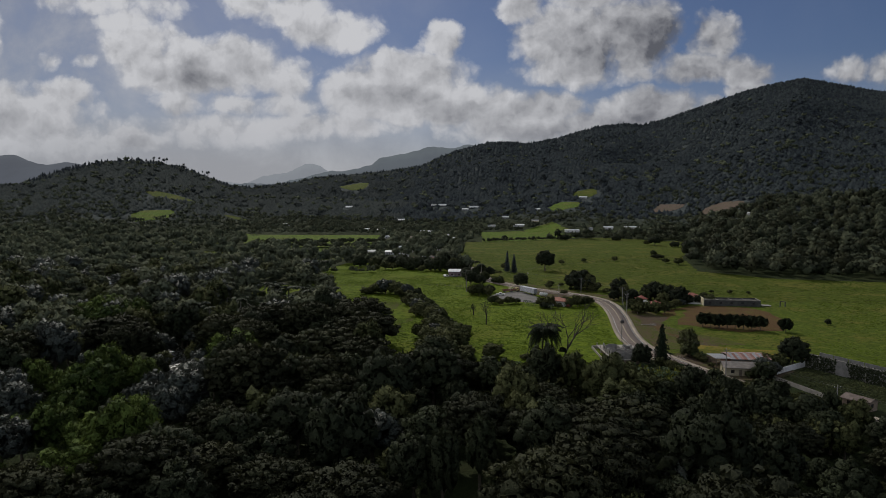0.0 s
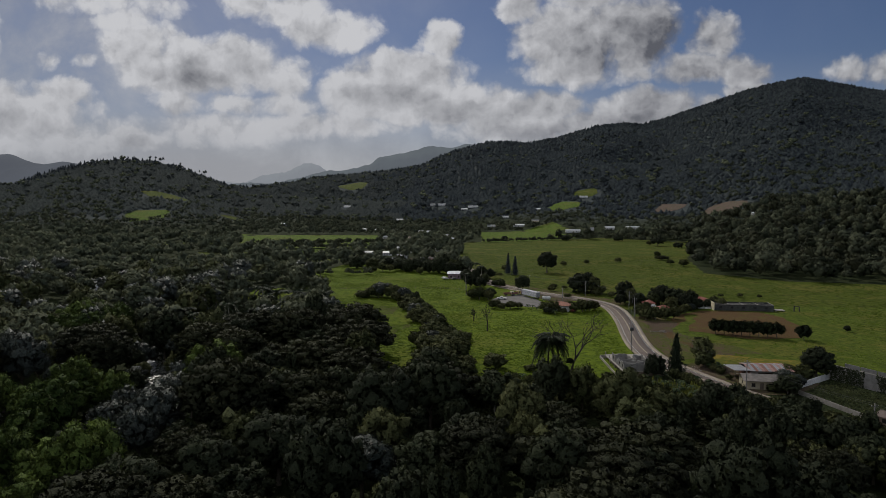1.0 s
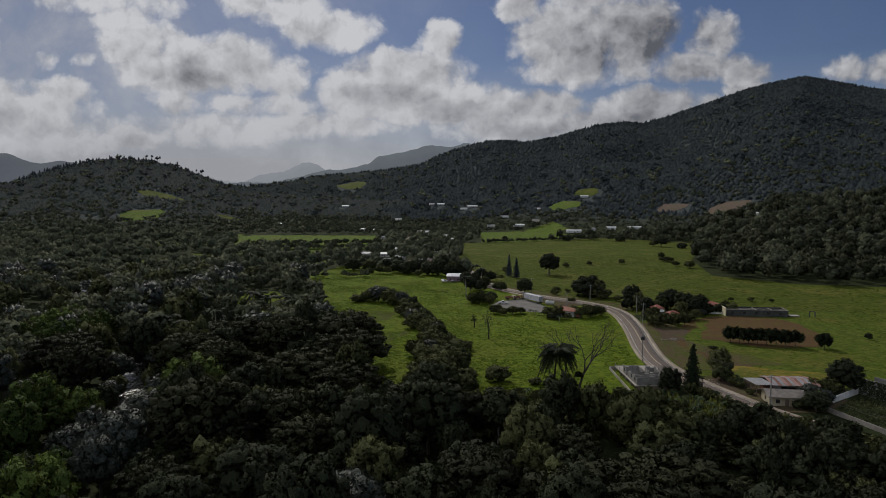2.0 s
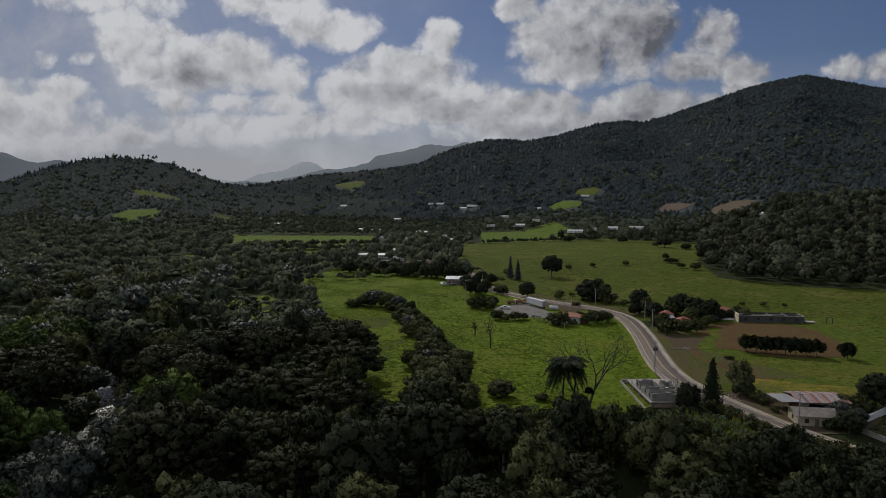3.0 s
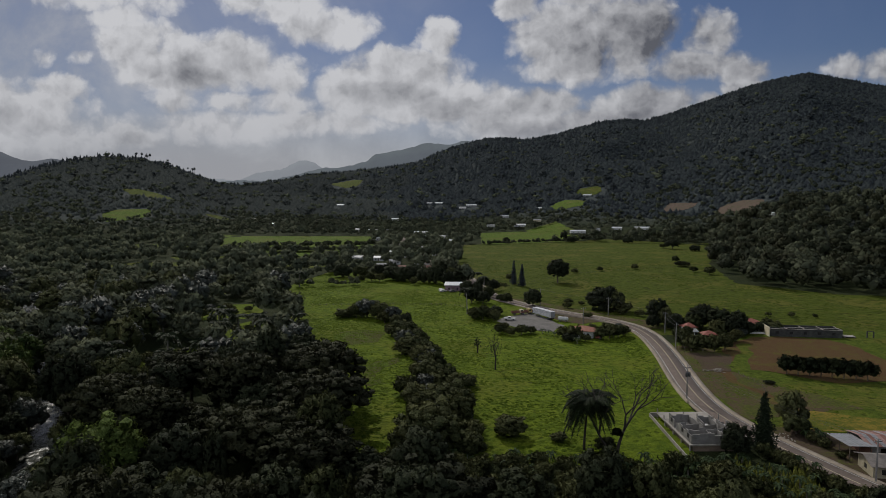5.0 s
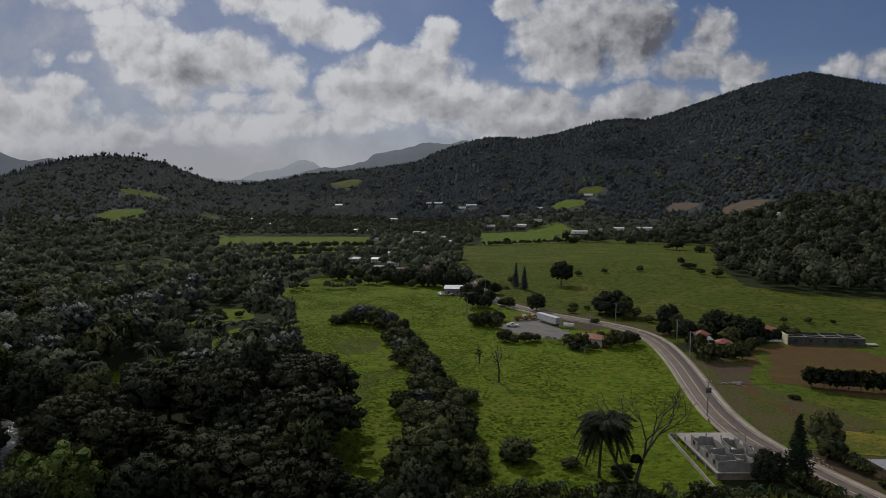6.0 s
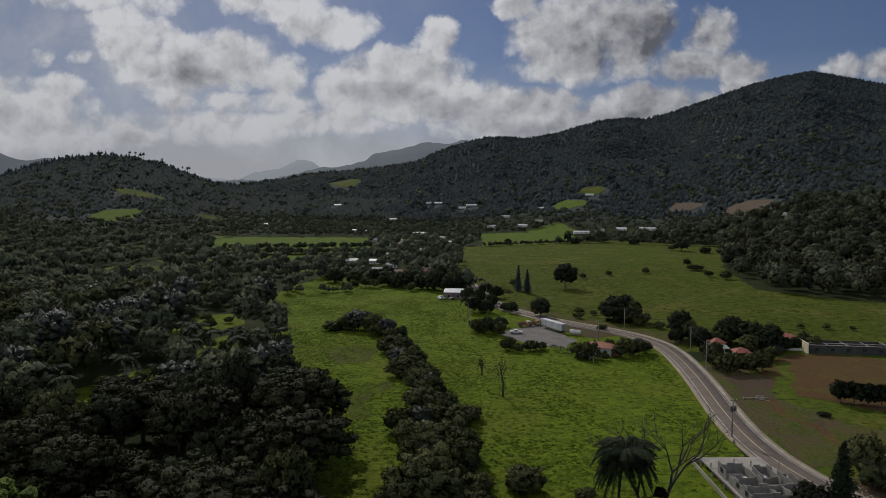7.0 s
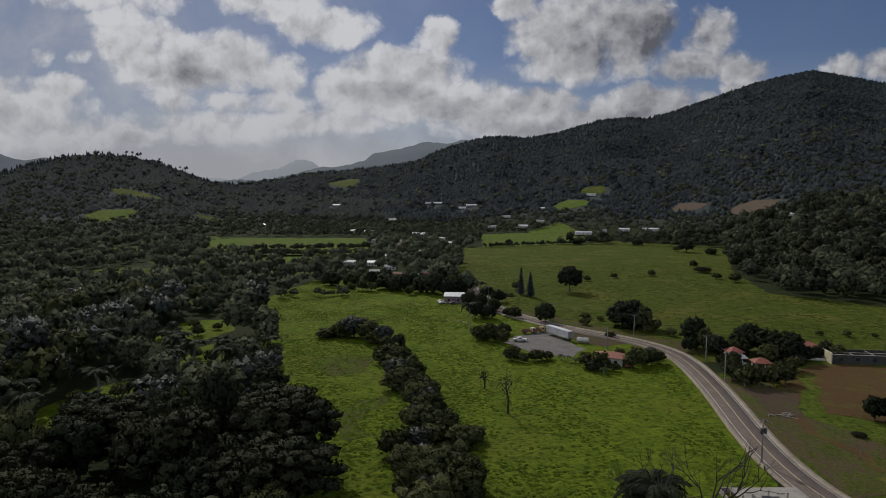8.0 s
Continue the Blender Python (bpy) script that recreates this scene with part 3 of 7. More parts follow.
sheet("shed_ground", [(79, 208), (76, 223), (80, 229), (92, 227), (106, 224), (110, 206), (100, 196), (86, 194)], PLOT_SOIL, "brown trodden earth round the sheds", "yard", lift=0.16, ragged=2.5)
sheet("rank_patch", [(-50, 326), (-46, 338), (-36, 342), (-29, 334), (-31, 322), (-41, 317)], RANK, "patch of brownish rank grass in the meadow", lift=0.1, ragged=4)
sheet("rank_patch", [(-20, 262), (-24, 275), (-18, 290), (-21, 300), (-27, 292), (-29, 272), (-26, 258)], RANK, "rough darker grass beside the hedge line", lift=0.1, ragged=4)
sheet("yard", [(18, 362), (24, 374), (36, 384), (44, 368), (47, 352), (40, 340), (28, 346)], GRAVEL, "grey gravel parking yard", "yard", lift=0.14)
HILL_OPEN = [("hill_patch", -570, 1235, 50, 34, PASTURE), ("hill_patch", -508, 1035, 30, 58, FAR_GRASS), ("hill_patch", -420, 1180, 24, 28, PASTURE), ("hill_patch", 208, 1285, 34, 52, FAR_GRASS),
             ("bare_slope", 362, 1115, 28, 42, BARE_HILL), ("bare_slope", 402, 985, 28, 48, BARE_HILL), ("hill_patch", 272, 1378, 30, 46, PASTURE), ("hill_patch", -320, 1930, 48, 95, PASTURE)]
for nm, cx, cy, rx, ry, mt in (("clearing", -114, 384, 16, 26, GRASS), ("clearing", -102, 290, 11, 22, GRASS), ("clearing", -90, 342, 11, 24, GRASS), ("clearing", -79, 302, 9, 17, GRASS), ("clearing", -76, 332, 9, 16, GRASS), ("clearing", -150, 455, 16, 24, PASTURE), ("clearing", -193, 562, 30, 26, PASTURE),
                               ("clearing", -130, 590, 22, 20, PASTURE), ("clearing", -258, 596, 36, 26, PASTURE), ("clearing", -245, 662, 30, 22, PASTURE), ("clearing", -345, 800, 55, 40, PASTURE), *HILL_OPEN):
    sheet(nm, [(cx + rx * math.cos(a) * random.uniform(0.7, 1.15), cy + ry * math.sin(a) * random.uniform(0.7, 1.15)) for a in [k * math.tau / 9 for k in range(9)]],
          mt, "open patch among the trees" if mt is not BARE_HILL else "bare brown patch on the hillside", "clearing", lift=0.5 if cy > 700 else 0.06, step=12 if cy > 700 else None, ragged=6 if cy > 700 else 1.5)

ROAD = [(128, 92), (113, 130), (103, 159), (96, 172), (88.5, 183), (82.5, 193), (77.4, 206), (72.0, 223), (69.2, 237), (69.0, 250), (70.3, 263), (72.4, 277), (74.9, 292), (76.9, 306), (78.5, 321), (79.2, 335), (77.8, 348), (73, 360), (65, 371), (55, 381), (44.5, 392.5), (33.5, 409), (22.5, 429),
        (17, 450), (13, 475), (8, 510), (-6, 560), (-30, 640), (-60, 760), (-70, 950)]


def smooth_line(pts, step=3.0):
    """A rounded line through points, about every step metres (Catmull-Rom)."""
    P = [np.array(p, float) for p in pts]
    P = [2 * P[0] - P[1]] + P + [2 * P[-1] - P[-2]]
    out = []
    for a, b, c, d in zip(P, P[1:], P[2:], P[3:]):
        n = max(2, int(np.linalg.norm(c - b) / step))
        for i in range(n):
            t = i / n
            out.append(0.5 * (2 * b + (c - a) * t + (2 * a - 5 * b + 4 * c - d) * t * t + (3 * b - a - 3 * c + d) * t ** 3))
    out.append(P[-2])
    return np.array(out)


ROAD_LINE = smooth_line(ROAD)
TANGENT = np.gradient(ROAD_LINE, axis=0)
TANGENT /= np.linalg.norm(TANGENT, axis=1)[:, None]
SIDE = np.stack([TANGENT[:, 1], -TANGENT[:, 0]], 1)       # to the right, looking away


def ribbon(name, left, right, lift, mat, label, category, span=None, thick=0.0):
    """A strip along the road between two offsets, with a thickness."""
    a, b = (0, len(ROAD_LINE)) if span is None else span
    L_, R_ = ROAD_LINE[a:b] + SIDE[a:b] * left, ROAD_LINE[a:b] + SIDE[a:b] * right
    n = len(L_)
    prof = [(L_, lift - thick), (L_, lift), (R_, lift), (R_, lift - thick)] if thick else [(L_, lift), (R_, lift)]
    V = np.concatenate([np.column_stack([p, ground(p[:, 0], p[:, 1]) + z]) for p, z in prof])
    F = np.concatenate([np.stack([np.arange(n - 1) + k * n, np.arange(n - 1) + (k + 1) * n, np.arange(1, n) + (k + 1) * n, np.arange(1, n) + k * n], 1) for k in range(len(prof) - 1)])
    return tagged(new(name, from_arrays(name, V, F[:, ::-1], mat)), label, category, kind="structure")


ribbon("road", -3.3, 3.3, 0.30, ASPHALT, "worn grey-brown two-lane asphalt road", "road", thick=0.3)
ribbon("pavement", 3.3, 5.0, 0.36, PAVE, "pale sandy concrete verge strip along the road", "pavement", thick=0.36)
ribbon("pavement", -4.5, -3.3, 0.36, PAVE, "pale sandy concrete verge strip along the road", "pavement", thick=0.36)
ribbon("kerb", -4.75, -4.45, 0.95, PAVE, "low pale concrete parapet at the road's edge", "kerb", span=(50, 96), thick=0.95)
ribbon("road_marking", -0.1, 0.1, 0.306, PAINT_YELLOW, "worn pale centre line", "road marking", span=(0, 150))
ribbon("road_marking", 2.85, 3.0, 0.306, PAINT_WHITE, "worn white edge line", "road marking", span=(0, 150))
ribbon("road_marking", -3.0, -2.85, 0.306, PAINT_WHITE, "worn white edge line", "road marking", span=(0, 150))


def build_river():
    ys = np.linspace(-300, 640, 190)
    xs = river_x(ys)
    off = np.linspace(-5.5, 5.5, 7)
    X = xs[:, None] + off[None] + 0.8 * vnoise(ys, ys, 20, 11)[:, None]
    V = np.stack([X.ravel(), np.repeat(ys, 7), np.full(X.size, -1.7)], 1)
    return tagged(new("river", from_arrays("river", V, grid_faces(190, 7)[:, ::-1], WATER, True)), "shallow rippled river glinting between trees", "river", kind="structure")


build_river()


# ---- plants ----
def unit(v):
    return v / np.maximum(np.linalg.norm(v, axis=-1, keepdims=True), 1e-9)


def ico(sub):
    bm = bmesh.new()
    bmesh.ops.create_icosphere(bm, subdivisions=sub, radius=1.0)
    V = np.array([v.co[:] for v in bm.verts])
    F = np.array([[v.index for v in f.verts] for f in bm.faces])
    bm.free()
    return V, F


ICO1 = ico(1)
OCTA = (np.array([(1, 0, 0), (0, 1, 0), (-1, 0, 0), (0, -1, 0), (0, 0, 1), (0, 0, -1)], float), np.array([(0, 1, 4), (1, 2, 4), (2, 3, 4), (3, 0, 4), (1, 0, 5), (2, 1, 5), (3, 2, 5), (0, 3, 5)]))


def leaf_cards(P, Nn, size, rng, droop=0.2, width=0.5, jitter=0.42):
    """Leaf clumps, a triangle each, lying like shingles on a surface that faces Nn."""
    n = len(P)
    tilt = unit(Nn + rng.normal(size=(n, 3)) * jitter)
    a = np.cross(tilt, rng.normal(size=(n, 3))) + np.array([0, 0, -droop * 1.5])
    a = unit(a - tilt * (a * tilt).sum(1, keepdims=True) + Nn * 0.25)
    b = unit(np.cross(tilt, a))
    s = (size * rng.uniform(0.6, 1.35, n))[:, None]
    V = np.stack([P - b * s * width, P + b * s * width, P + a * s], 1).reshape(-1, 3)
    return V, np.arange(3 * n).reshape(-1, 3)


def join(parts):
    Vs, Fs, o = [], [], 0
    for V, F in parts:
        Vs.append(V)
        Fs.append(np.asarray(F) + o)
        o += len(V)
    return np.concatenate(Vs), np.concatenate(Fs)


def crown(rng, width, height, base, lobes, cards, size, core=ICO1, droop=0.2, spread=1.0, leafw=0.5, jitter=0.42, clump=1.0):
    """A crown of uneven leafy clumps on a rounded shell under a coat of leaf sprays; vertices, faces, normals."""
    C, Rr = [np.array([0, 0, -0.06])], [0.60]
    for k in range(1, lobes):
        t = (k + rng.uniform(-0.3, 0.3)) / lobes
        zz = 1.0 - 1.66 * t
        a = k * 2.39996 + rng.uniform(-0.5, 0.5)
        rad = math.sqrt(max(0.02, 1 - zz * zz))
        r = min(0.48, rng.uniform(0.6, 1.25) * clump * 1.75 / math.sqrt(lobes))
        q = rng.uniform(0.62, 0.98) - 0.55 * r
        C.append(np.array([rad * math.cos(a) * q * spread, rad * math.sin(a) * q * spread, zz * q]))
        Rr.append(r)
    C, Rr = np.array(C), np.array(Rr)
    sc = np.array([width / 2, width / 2, height / 2])
    mid = np.array([0, 0, base + height / 2])
    Vs, Fs, Ns, o = [], [], [], 0
    for c, r in zip(C, Rr):
        n = len(core[0])
        v = core[0] * r * (0.86 + rng.normal(size=(n, 1)) * 0.16 + rng.normal(size=(n, 3)) * 0.09)
        Vs.append((v + c) * sc + mid)
        Ns.append(unit(0.7 * core[0] / sc * sc.max() + 1.1 * unit(c + [0, 0, 0.15])))
        Fs.append(core[1] + o)
        o += n
    if cards:
        W = Rr ** 2 * np.where(np.arange(lobes) == 0, 0.6, 1.0)
        pick = rng.choice(lobes, cards, p=W / W.sum())
        d = unit(rng.normal(size=(cards, 3)))
        d[:, 2] = np.where(d[:, 2] < -0.4, -d[:, 2], d[:, 2])
        P = C[pick] + d * (Rr[pick] * rng.uniform(0.80, 1.16, cards))[:, None]
        deep = np.zeros(cards, bool)
        for c, r in zip(C, Rr):
            deep |= np.linalg.norm(P - c, axis=1) < r * 0.72
        P, d, pick = P[~deep], d[~deep], pick[~deep]
        nn = unit(d / sc * sc.max())
        V, F = leaf_cards(P * sc + mid, nn, size, rng, droop, leafw, jitter)
        soft = unit(0.7 * nn + 1.1 * unit(C[pick] + [0, 0, 0.15]) + rng.normal(size=nn.shape) * 0.40)
        Vs.append(V)
        Fs.append(F + o)
        Ns.append(np.repeat(soft, 3, 0))
    return np.concatenate(Vs), np.concatenate(Fs), np.concatenate(Ns)


def tube(pts, radii, sides=6):
    """A tapered tube through points, triangles."""
    pts = np.array(pts, float)
    t = unit(np.gradient(pts, axis=0))
    ref = np.array([0.31, 0.95, 0.05])
    b = unit(np.cross(t, ref))
    c = np.cross(t, b)
    ang = np.arange(sides) / sides * math.tau
    V = (pts[:, None] + (b[:, None] * np.cos(ang)[None, :, None] + c[:, None] * np.sin(ang)[None, :, None]) * np.array(radii)[:, None, None]).reshape(-1, 3)
    F = []
    for i in range(len(pts) - 1):
        for j in range(sides):
            a0, a1, b0, b1 = i * sides + j, i * sides + (j + 1) % sides, (i + 1) * sides + j, (i + 1) * sides + (j + 1) % sides
            F += [(a0, a1, b1), (a0, b1, b0)]
    V = np.concatenate([V, pts[-1:]])
    F += [((len(pts) - 1) * sides + j, (len(pts) - 1) * sides + (j + 1) % sides, len(V) - 1) for j in range(sides)]
    return V, np.array(F)


def trunk(rng, h, r, limbs=4, reach=3.0, lean=0.06):
    top = np.array([rng.normal() * lean * h, rng.normal() * lean * h, h])
    pts = [top * t + np.array([rng.normal() * 0.15, rng.normal() * 0.15, 0]) * t for t in (0, 0.2, 0.5, 0.75, 1)]
    pts[0] = np.array([0, 0, -0.4])
    parts = [tube(pts, [r * 1.5, r, r * 0.85, r * 0.7, r * 0.35], 7)]
    for k in range(limbs):
        a = k * math.tau / limbs + rng.uniform(-0.4, 0.4)
        s = np.array(pts[2]) * rng.uniform(0.8, 1.3)
        e = s + np.array([math.cos(a) * reach, math.sin(a) * reach, h * rng.uniform(0.25, 0.55)])
        parts.append(tube([s, (s + e) / 2 + [0, 0, 0.3], e], [r * 0.5, r * 0.35, r * 0.12], 5))
    return join(parts)


def thing(name, label, category, group="", kind="", at=None):
    ob = new(name)
    ob.empty_display_size = 0.5
    if at is not None:
        ob.matrix_basis = at
    return tagged(ob, label, category, group, kind)


def part_np(name, VF, mat, parent, label="", smooth=False):
    ob = new(name, from_arrays(name, VF[0], VF[1], mat, smooth or len(VF) > 2, VF[2] if len(VF) > 2 else None))
    ob.parent = parent
    if label:
        tagged(ob, label)
    return ob


def tree_protos():
    """name -> prototype builders; each tree is an Empty with a trunk and a crown."""
    made = {}
    rng = np.random.default_rng(5)

    def proto(key, name, label, w, h, base, lobes, cards, size, leaf, bark=BARK, tr=None, **kw):
        ob = thing(name, label, "tree")
        part_np("trunk", trunk(rng, base + h * 0.45, 0.035 * (base + h) * 0.75 if tr is None else tr, 4, w * 0.28), bark, ob, smooth=True)
        part_np("crown", crown(rng, w, h, base, lobes, cards, size, **kw), leaf, ob)
        made.setdefault(key, []).append((ob, w))

    for k in range(3):
        proto("round", "broadleaf_tree", "dense dark green rounded broadleaf tree", 10 + k, 10.5, 1.0, 76 + k, 2300, 0.36, LEAF_DARK)
        proto("spread", "shade_tree", "wide spreading shade tree with olive green canopy", 15 + k, 8.5, 3.2, 110, 3900, 0.39, LEAF_OLIVE, spread=1.05)
        proto("shiny", "glossy_tree", "tree with large glossy silvery green leaves", 9 + k, 10, 1.6, 52, 3200, 0.34, LEAF_SHINY, jitter=0.6)
        proto("mid", "leafy_tree", "mid-green leafy tree with an uneven crown", 8 + k, 9.6, 0.6, 52, 2200, 0.34, LEAF_MID, jitter=0.6)
    for k in range(2):
        proto("bamboo", "bamboo_clump", "arching clump of bright green bamboo", 11, 10 + k, 0.6, 54, 3600, 0.55, LEAF_BRIGHT, droop=0.9, leafw=0.22, spread=1.1, jitter=0.6)
        proto("bush", "bush", "low rounded dark green bush", 4.2, 3.4, 0.1, 14, 520, 0.34, LEAF_MID, tr=0.12, jitter=0.6)
        proto("tall", "slender_tree", "tall slender dark green tree", 6.0, 12, 1.0, 38, 2000, 0.34, LEAF_DARK, jitter=0.6)
    return made


PROTOS = tree_protos()
for lst in PROTOS.values():
    for ob, w in lst:
        ob.matrix_basis = pose(random.uniform(-40, 40), -220 - random.uniform(0, 80), 0)
USED = set()


def plant(key, x, y, scale=1.0, rng=random, z=None, stretch=1.0, label="", group=""):
    """A tree of a kind at a place."""
    ob, w = rng.choice(PROTOS[key])
    z = float(ground(x, y)) if z is None else z
    m = pose(x, y, z, 0, 0, rng.uniform(0, 360)) @ Matrix.Diagonal((scale, scale, scale * stretch, 1))
    if ob.name not in USED:
        USED.add(ob.name)
        ob.matrix_basis = m
        new_ob = ob
    else:
        new_ob = copy_thing(ob, m)
        new_ob.matrix_basis = m
    if label or group:
        tagged(new_ob, label, group=group)
    return new_ob


# houses of the valley village: x, y, width, depth, roof, wall
FAR_HOUSES = [(-29, 549, 7, 5, TIN_WHITE, CONCRETE_DARK), (-36, 543, 6, 5, TIN, CONCRETE_DARK), (-44, 561, 8, 6, TIN_RUST, PAINT_CREAM), (-46, 553, 6, 5, TIN_RUST, PAINT_CREAM), (-53, 608, 9, 6, TIN, PAINT_WHITE), (-70, 639, 9, 6, TIN_WHITE, PAINT_WHITE),
              (-22, 560, 7, 5, TIN_RUST, PAINT_CREAM), (-19, 575, 12, 7, CONCRETE, CONCRETE), (-44, 662, 10, 6, TIN_WHITE, PAINT_WHITE), (-36, 743, 10, 7, TIN, PAINT_WHITE), (-62, 700, 9, 6, TIN_WHITE, PAINT_WHITE), (-20, 690, 9, 6, TIN_WHITE, PAINT_WHITE),
              (-130, 1088, 24, 9, TIN_WHITE, PAINT_WHITE), (-108, 1085, 12, 9, TIN, PAINT_CREAM), (-55, 1035, 22, 10, TIN_WHITE, PAINT_WHITE), (-211, 1118, 11, 8, TIN_WHITE, PAINT_WHITE), (-318, 1160, 12, 8, TIN_WHITE, PAINT_WHITE), (-374, 932, 12, 7, TIN_WHITE, PAINT_WHITE),
              (108, 1165, 20, 9, TIN_WHITE, PAINT_WHITE), (178, 1010, 22, 9, TIN_WHITE, PAINT_WHITE), (205, 1015, 12, 8, TIN, PAINT_WHITE), (359, 858, 16, 9, TIN_WHITE, PAINT_WHITE), (388, 842, 22, 9, TIN_WHITE, PAINT_WHITE), (335, 862, 14, 8, TIN_WHITE, PAINT_WHITE),
              (268, 995, 22, 8, TIN_WHITE, PAINT_WHITE), (32, 1445, 24, 12, TIN_WHITE, PAINT_WHITE), (12, 1430, 14, 9, TIN_WHITE, PAINT_WHITE), (-42, 1512, 20, 10, TIN_WHITE, PAINT_WHITE), (-62, 1520, 14, 9, TIN, PAINT_WHITE), (-264, 1505, 16, 10, TIN_WHITE, PAINT_WHITE),
              (256, 1330, 16, 10, TIN_WHITE, PAINT_WHITE), (-367, 1216, 12, 8, TIN, PAINT_CREAM), (-36, 945, 14, 9, TIN_WHITE, PAINT_WHITE), (-20, 930, 12, 8, TIN, PAINT_WHITE), (-74, 805, 12, 8, TIN_WHITE, PAINT_WHITE), (140, 1180, 13, 8, TIN, PAINT_CREAM), (160, 1300, 12, 8, TIN_WHITE, PAINT_WHITE),
              (-60, 575, 8, 5, TIN, PAINT_CREAM), (-32, 610, 8, 6, TIN, PAINT_WHITE), (-90, 640, 9, 6, TIN, PAINT_WHITE), (-100, 900, 13, 8, TIN_WHITE, PAINT_WHITE),
              (-10, 860, 12, 7, TIN_WHITE, PAINT_WHITE), (-160, 1110, 14, 8, TIN_WHITE, PAINT_WHITE), (60, 1190, 14, 8, TIN, PAINT_WHITE), (235, 1010, 14, 8, TIN_WHITE, PAINT_WHITE), (90, 1270, 15, 9, TIN_WHITE, PAINT_WHITE), (-120, 1300, 14, 8, TIN_WHITE, PAINT_WHITE)]


# open ground that the woods keep clear of: centre, radii
OPEN = [(-258, 572, 34, 46), (-245, 648, 28, 34), (66, 199, 9, 9), (-80, 318, 10, 22), (-78, 294, 9, 20), (-88, 280, 8, 12), (-112, 376, 19, 36), (-102, 283, 13, 29), (-90, 335, 13, 32), (-150, 455, 15, 24), (-206, 352, 14, 26), (-262, 456, 13, 30), (-193, 562, 28, 24), (-130, 590, 20, 20), (-345, 800, 50, 38), (-3, 452, 16, 12), (120, 192, 24, 20),
        (92, 206, 18, 14), (60, 226, 15, 18), (110, 170, 14, 12)]
OPEN += [(cx, cy - 9, rx * 0.93, ry + 8) for _, cx, cy, rx, ry, _ in HILL_OPEN]
OPEN += [(x, y - d / 2 - (1 if y < 900 else 22), w * 0.55 + 1, d / 2 + (4 if y < 900 else 30)) for x, y, w, d, _, _ in FAR_HOUSES]


def blocked(x, y):
    """True where no wood grows: fields, road, river, yards."""
    b = np.zeros(np.shape(x), bool)
    for p in (MEADOW, PASTURE_EAST, LOWER_EAST, GREEN_FIELD, WEST_FIELD, WEST_STRIP):
        b |= inside(p, x + 7 * vnoise(x, y, 24, 81), y + 9 * vnoise(x, y, 24, 82))
    for cx, cy, rx, ry in OPEN:
        b |= ((x - cx) / rx) ** 2 + ((y - cy) / ry) ** 2 < 1
    b |= (np.abs(x - np.interp(y, ROAD_LINE[:, 1], ROAD_LINE[:, 0])) < np.where(y < 480, 9, 3.6)) & (y < 940)
    b |= (np.abs(x - river_x(y)) < 4.2) & (y < 640)
    return b


def scatter(x0, x1, y0, y1, step, rng, jitter=0.42):
    xs, ys = np.meshgrid(np.arange(x0, x1, step), np.arange(y0, y1, step))
    xs = xs.ravel() + rng.uniform(-jitter, jitter, xs.size) * step
    ys = ys.ravel() + rng.uniform(-jitter, jitter, ys.size) * step
    k = ~blocked(xs, ys)
    return xs[k], ys[k]


def near_woods():
    """The trees that the flight passes nearest, each a thing of its own."""
    rng = np.random.default_rng(21)
    pick = random.Random(4)
    xs, ys = scatter(-125, 112, 84, 262, 11.6, rng)
    rest = []
    for x, y in zip(xs, ys):
        if x / max(y, 1) < -0.75 or x / max(y, 1) > 0.78:
            continue
        rx = float(np.interp(y, ROAD_LINE[:, 1], ROAD_LINE[:, 0]))
        if x > rx and y > 140 or x > 62 and y > 197 or x > rx - 14 and 144 < y < 172:
            continue
        if inside(MEADOW, x + 5.0, y) or inside(MEADOW, x, y + 6) and x < -20:
            continue
        v = float(vnoise(x, y, 28, 31))
        low = 1.0
        if -26 < x < 62 and y > 185:            # low growth along the meadow's edge
            low = 0.5
        d = abs(x - float(river_x(y)))
        if x < -60 and d < 36 and v > -0.25:
            key = "bamboo" if v > 0.5 else pick.choice(["shiny", "shiny", "round"])
            if y > 195 and key != "round":     # duller crowns up the near bank
                key = "spread" if v > 0.1 else "mid"
        else:
            key = pick.choices(["round", "spread", "shiny", "mid", "tall"], [4, 3.2 + 2 * v, 0.35, 2.4, 0.7])[0]
        if x > 48 and y > 112:                 # lower growth towards the road
            low = 0.62
        if 44 < x < 80 and y > 174 or x > rx - 40 and 136 < y < 176:
            low = 0.5
        if low == 0.5:
            key = pick.choice(["bush", "bush", "mid"])
            if 14 < rx - x < 46 and 136 < y < 182:
                key, low = pick.choice(["round", "mid", "round"]), 0.46
        plant(key, x, y, pick.uniform(0.8, 1.45) * (low if key != "bush" else pick.uniform(0.8, 1.3)), pick, stretch=pick.uniform(0.75, 1.3), group="trees of the near wood")


near_woods()


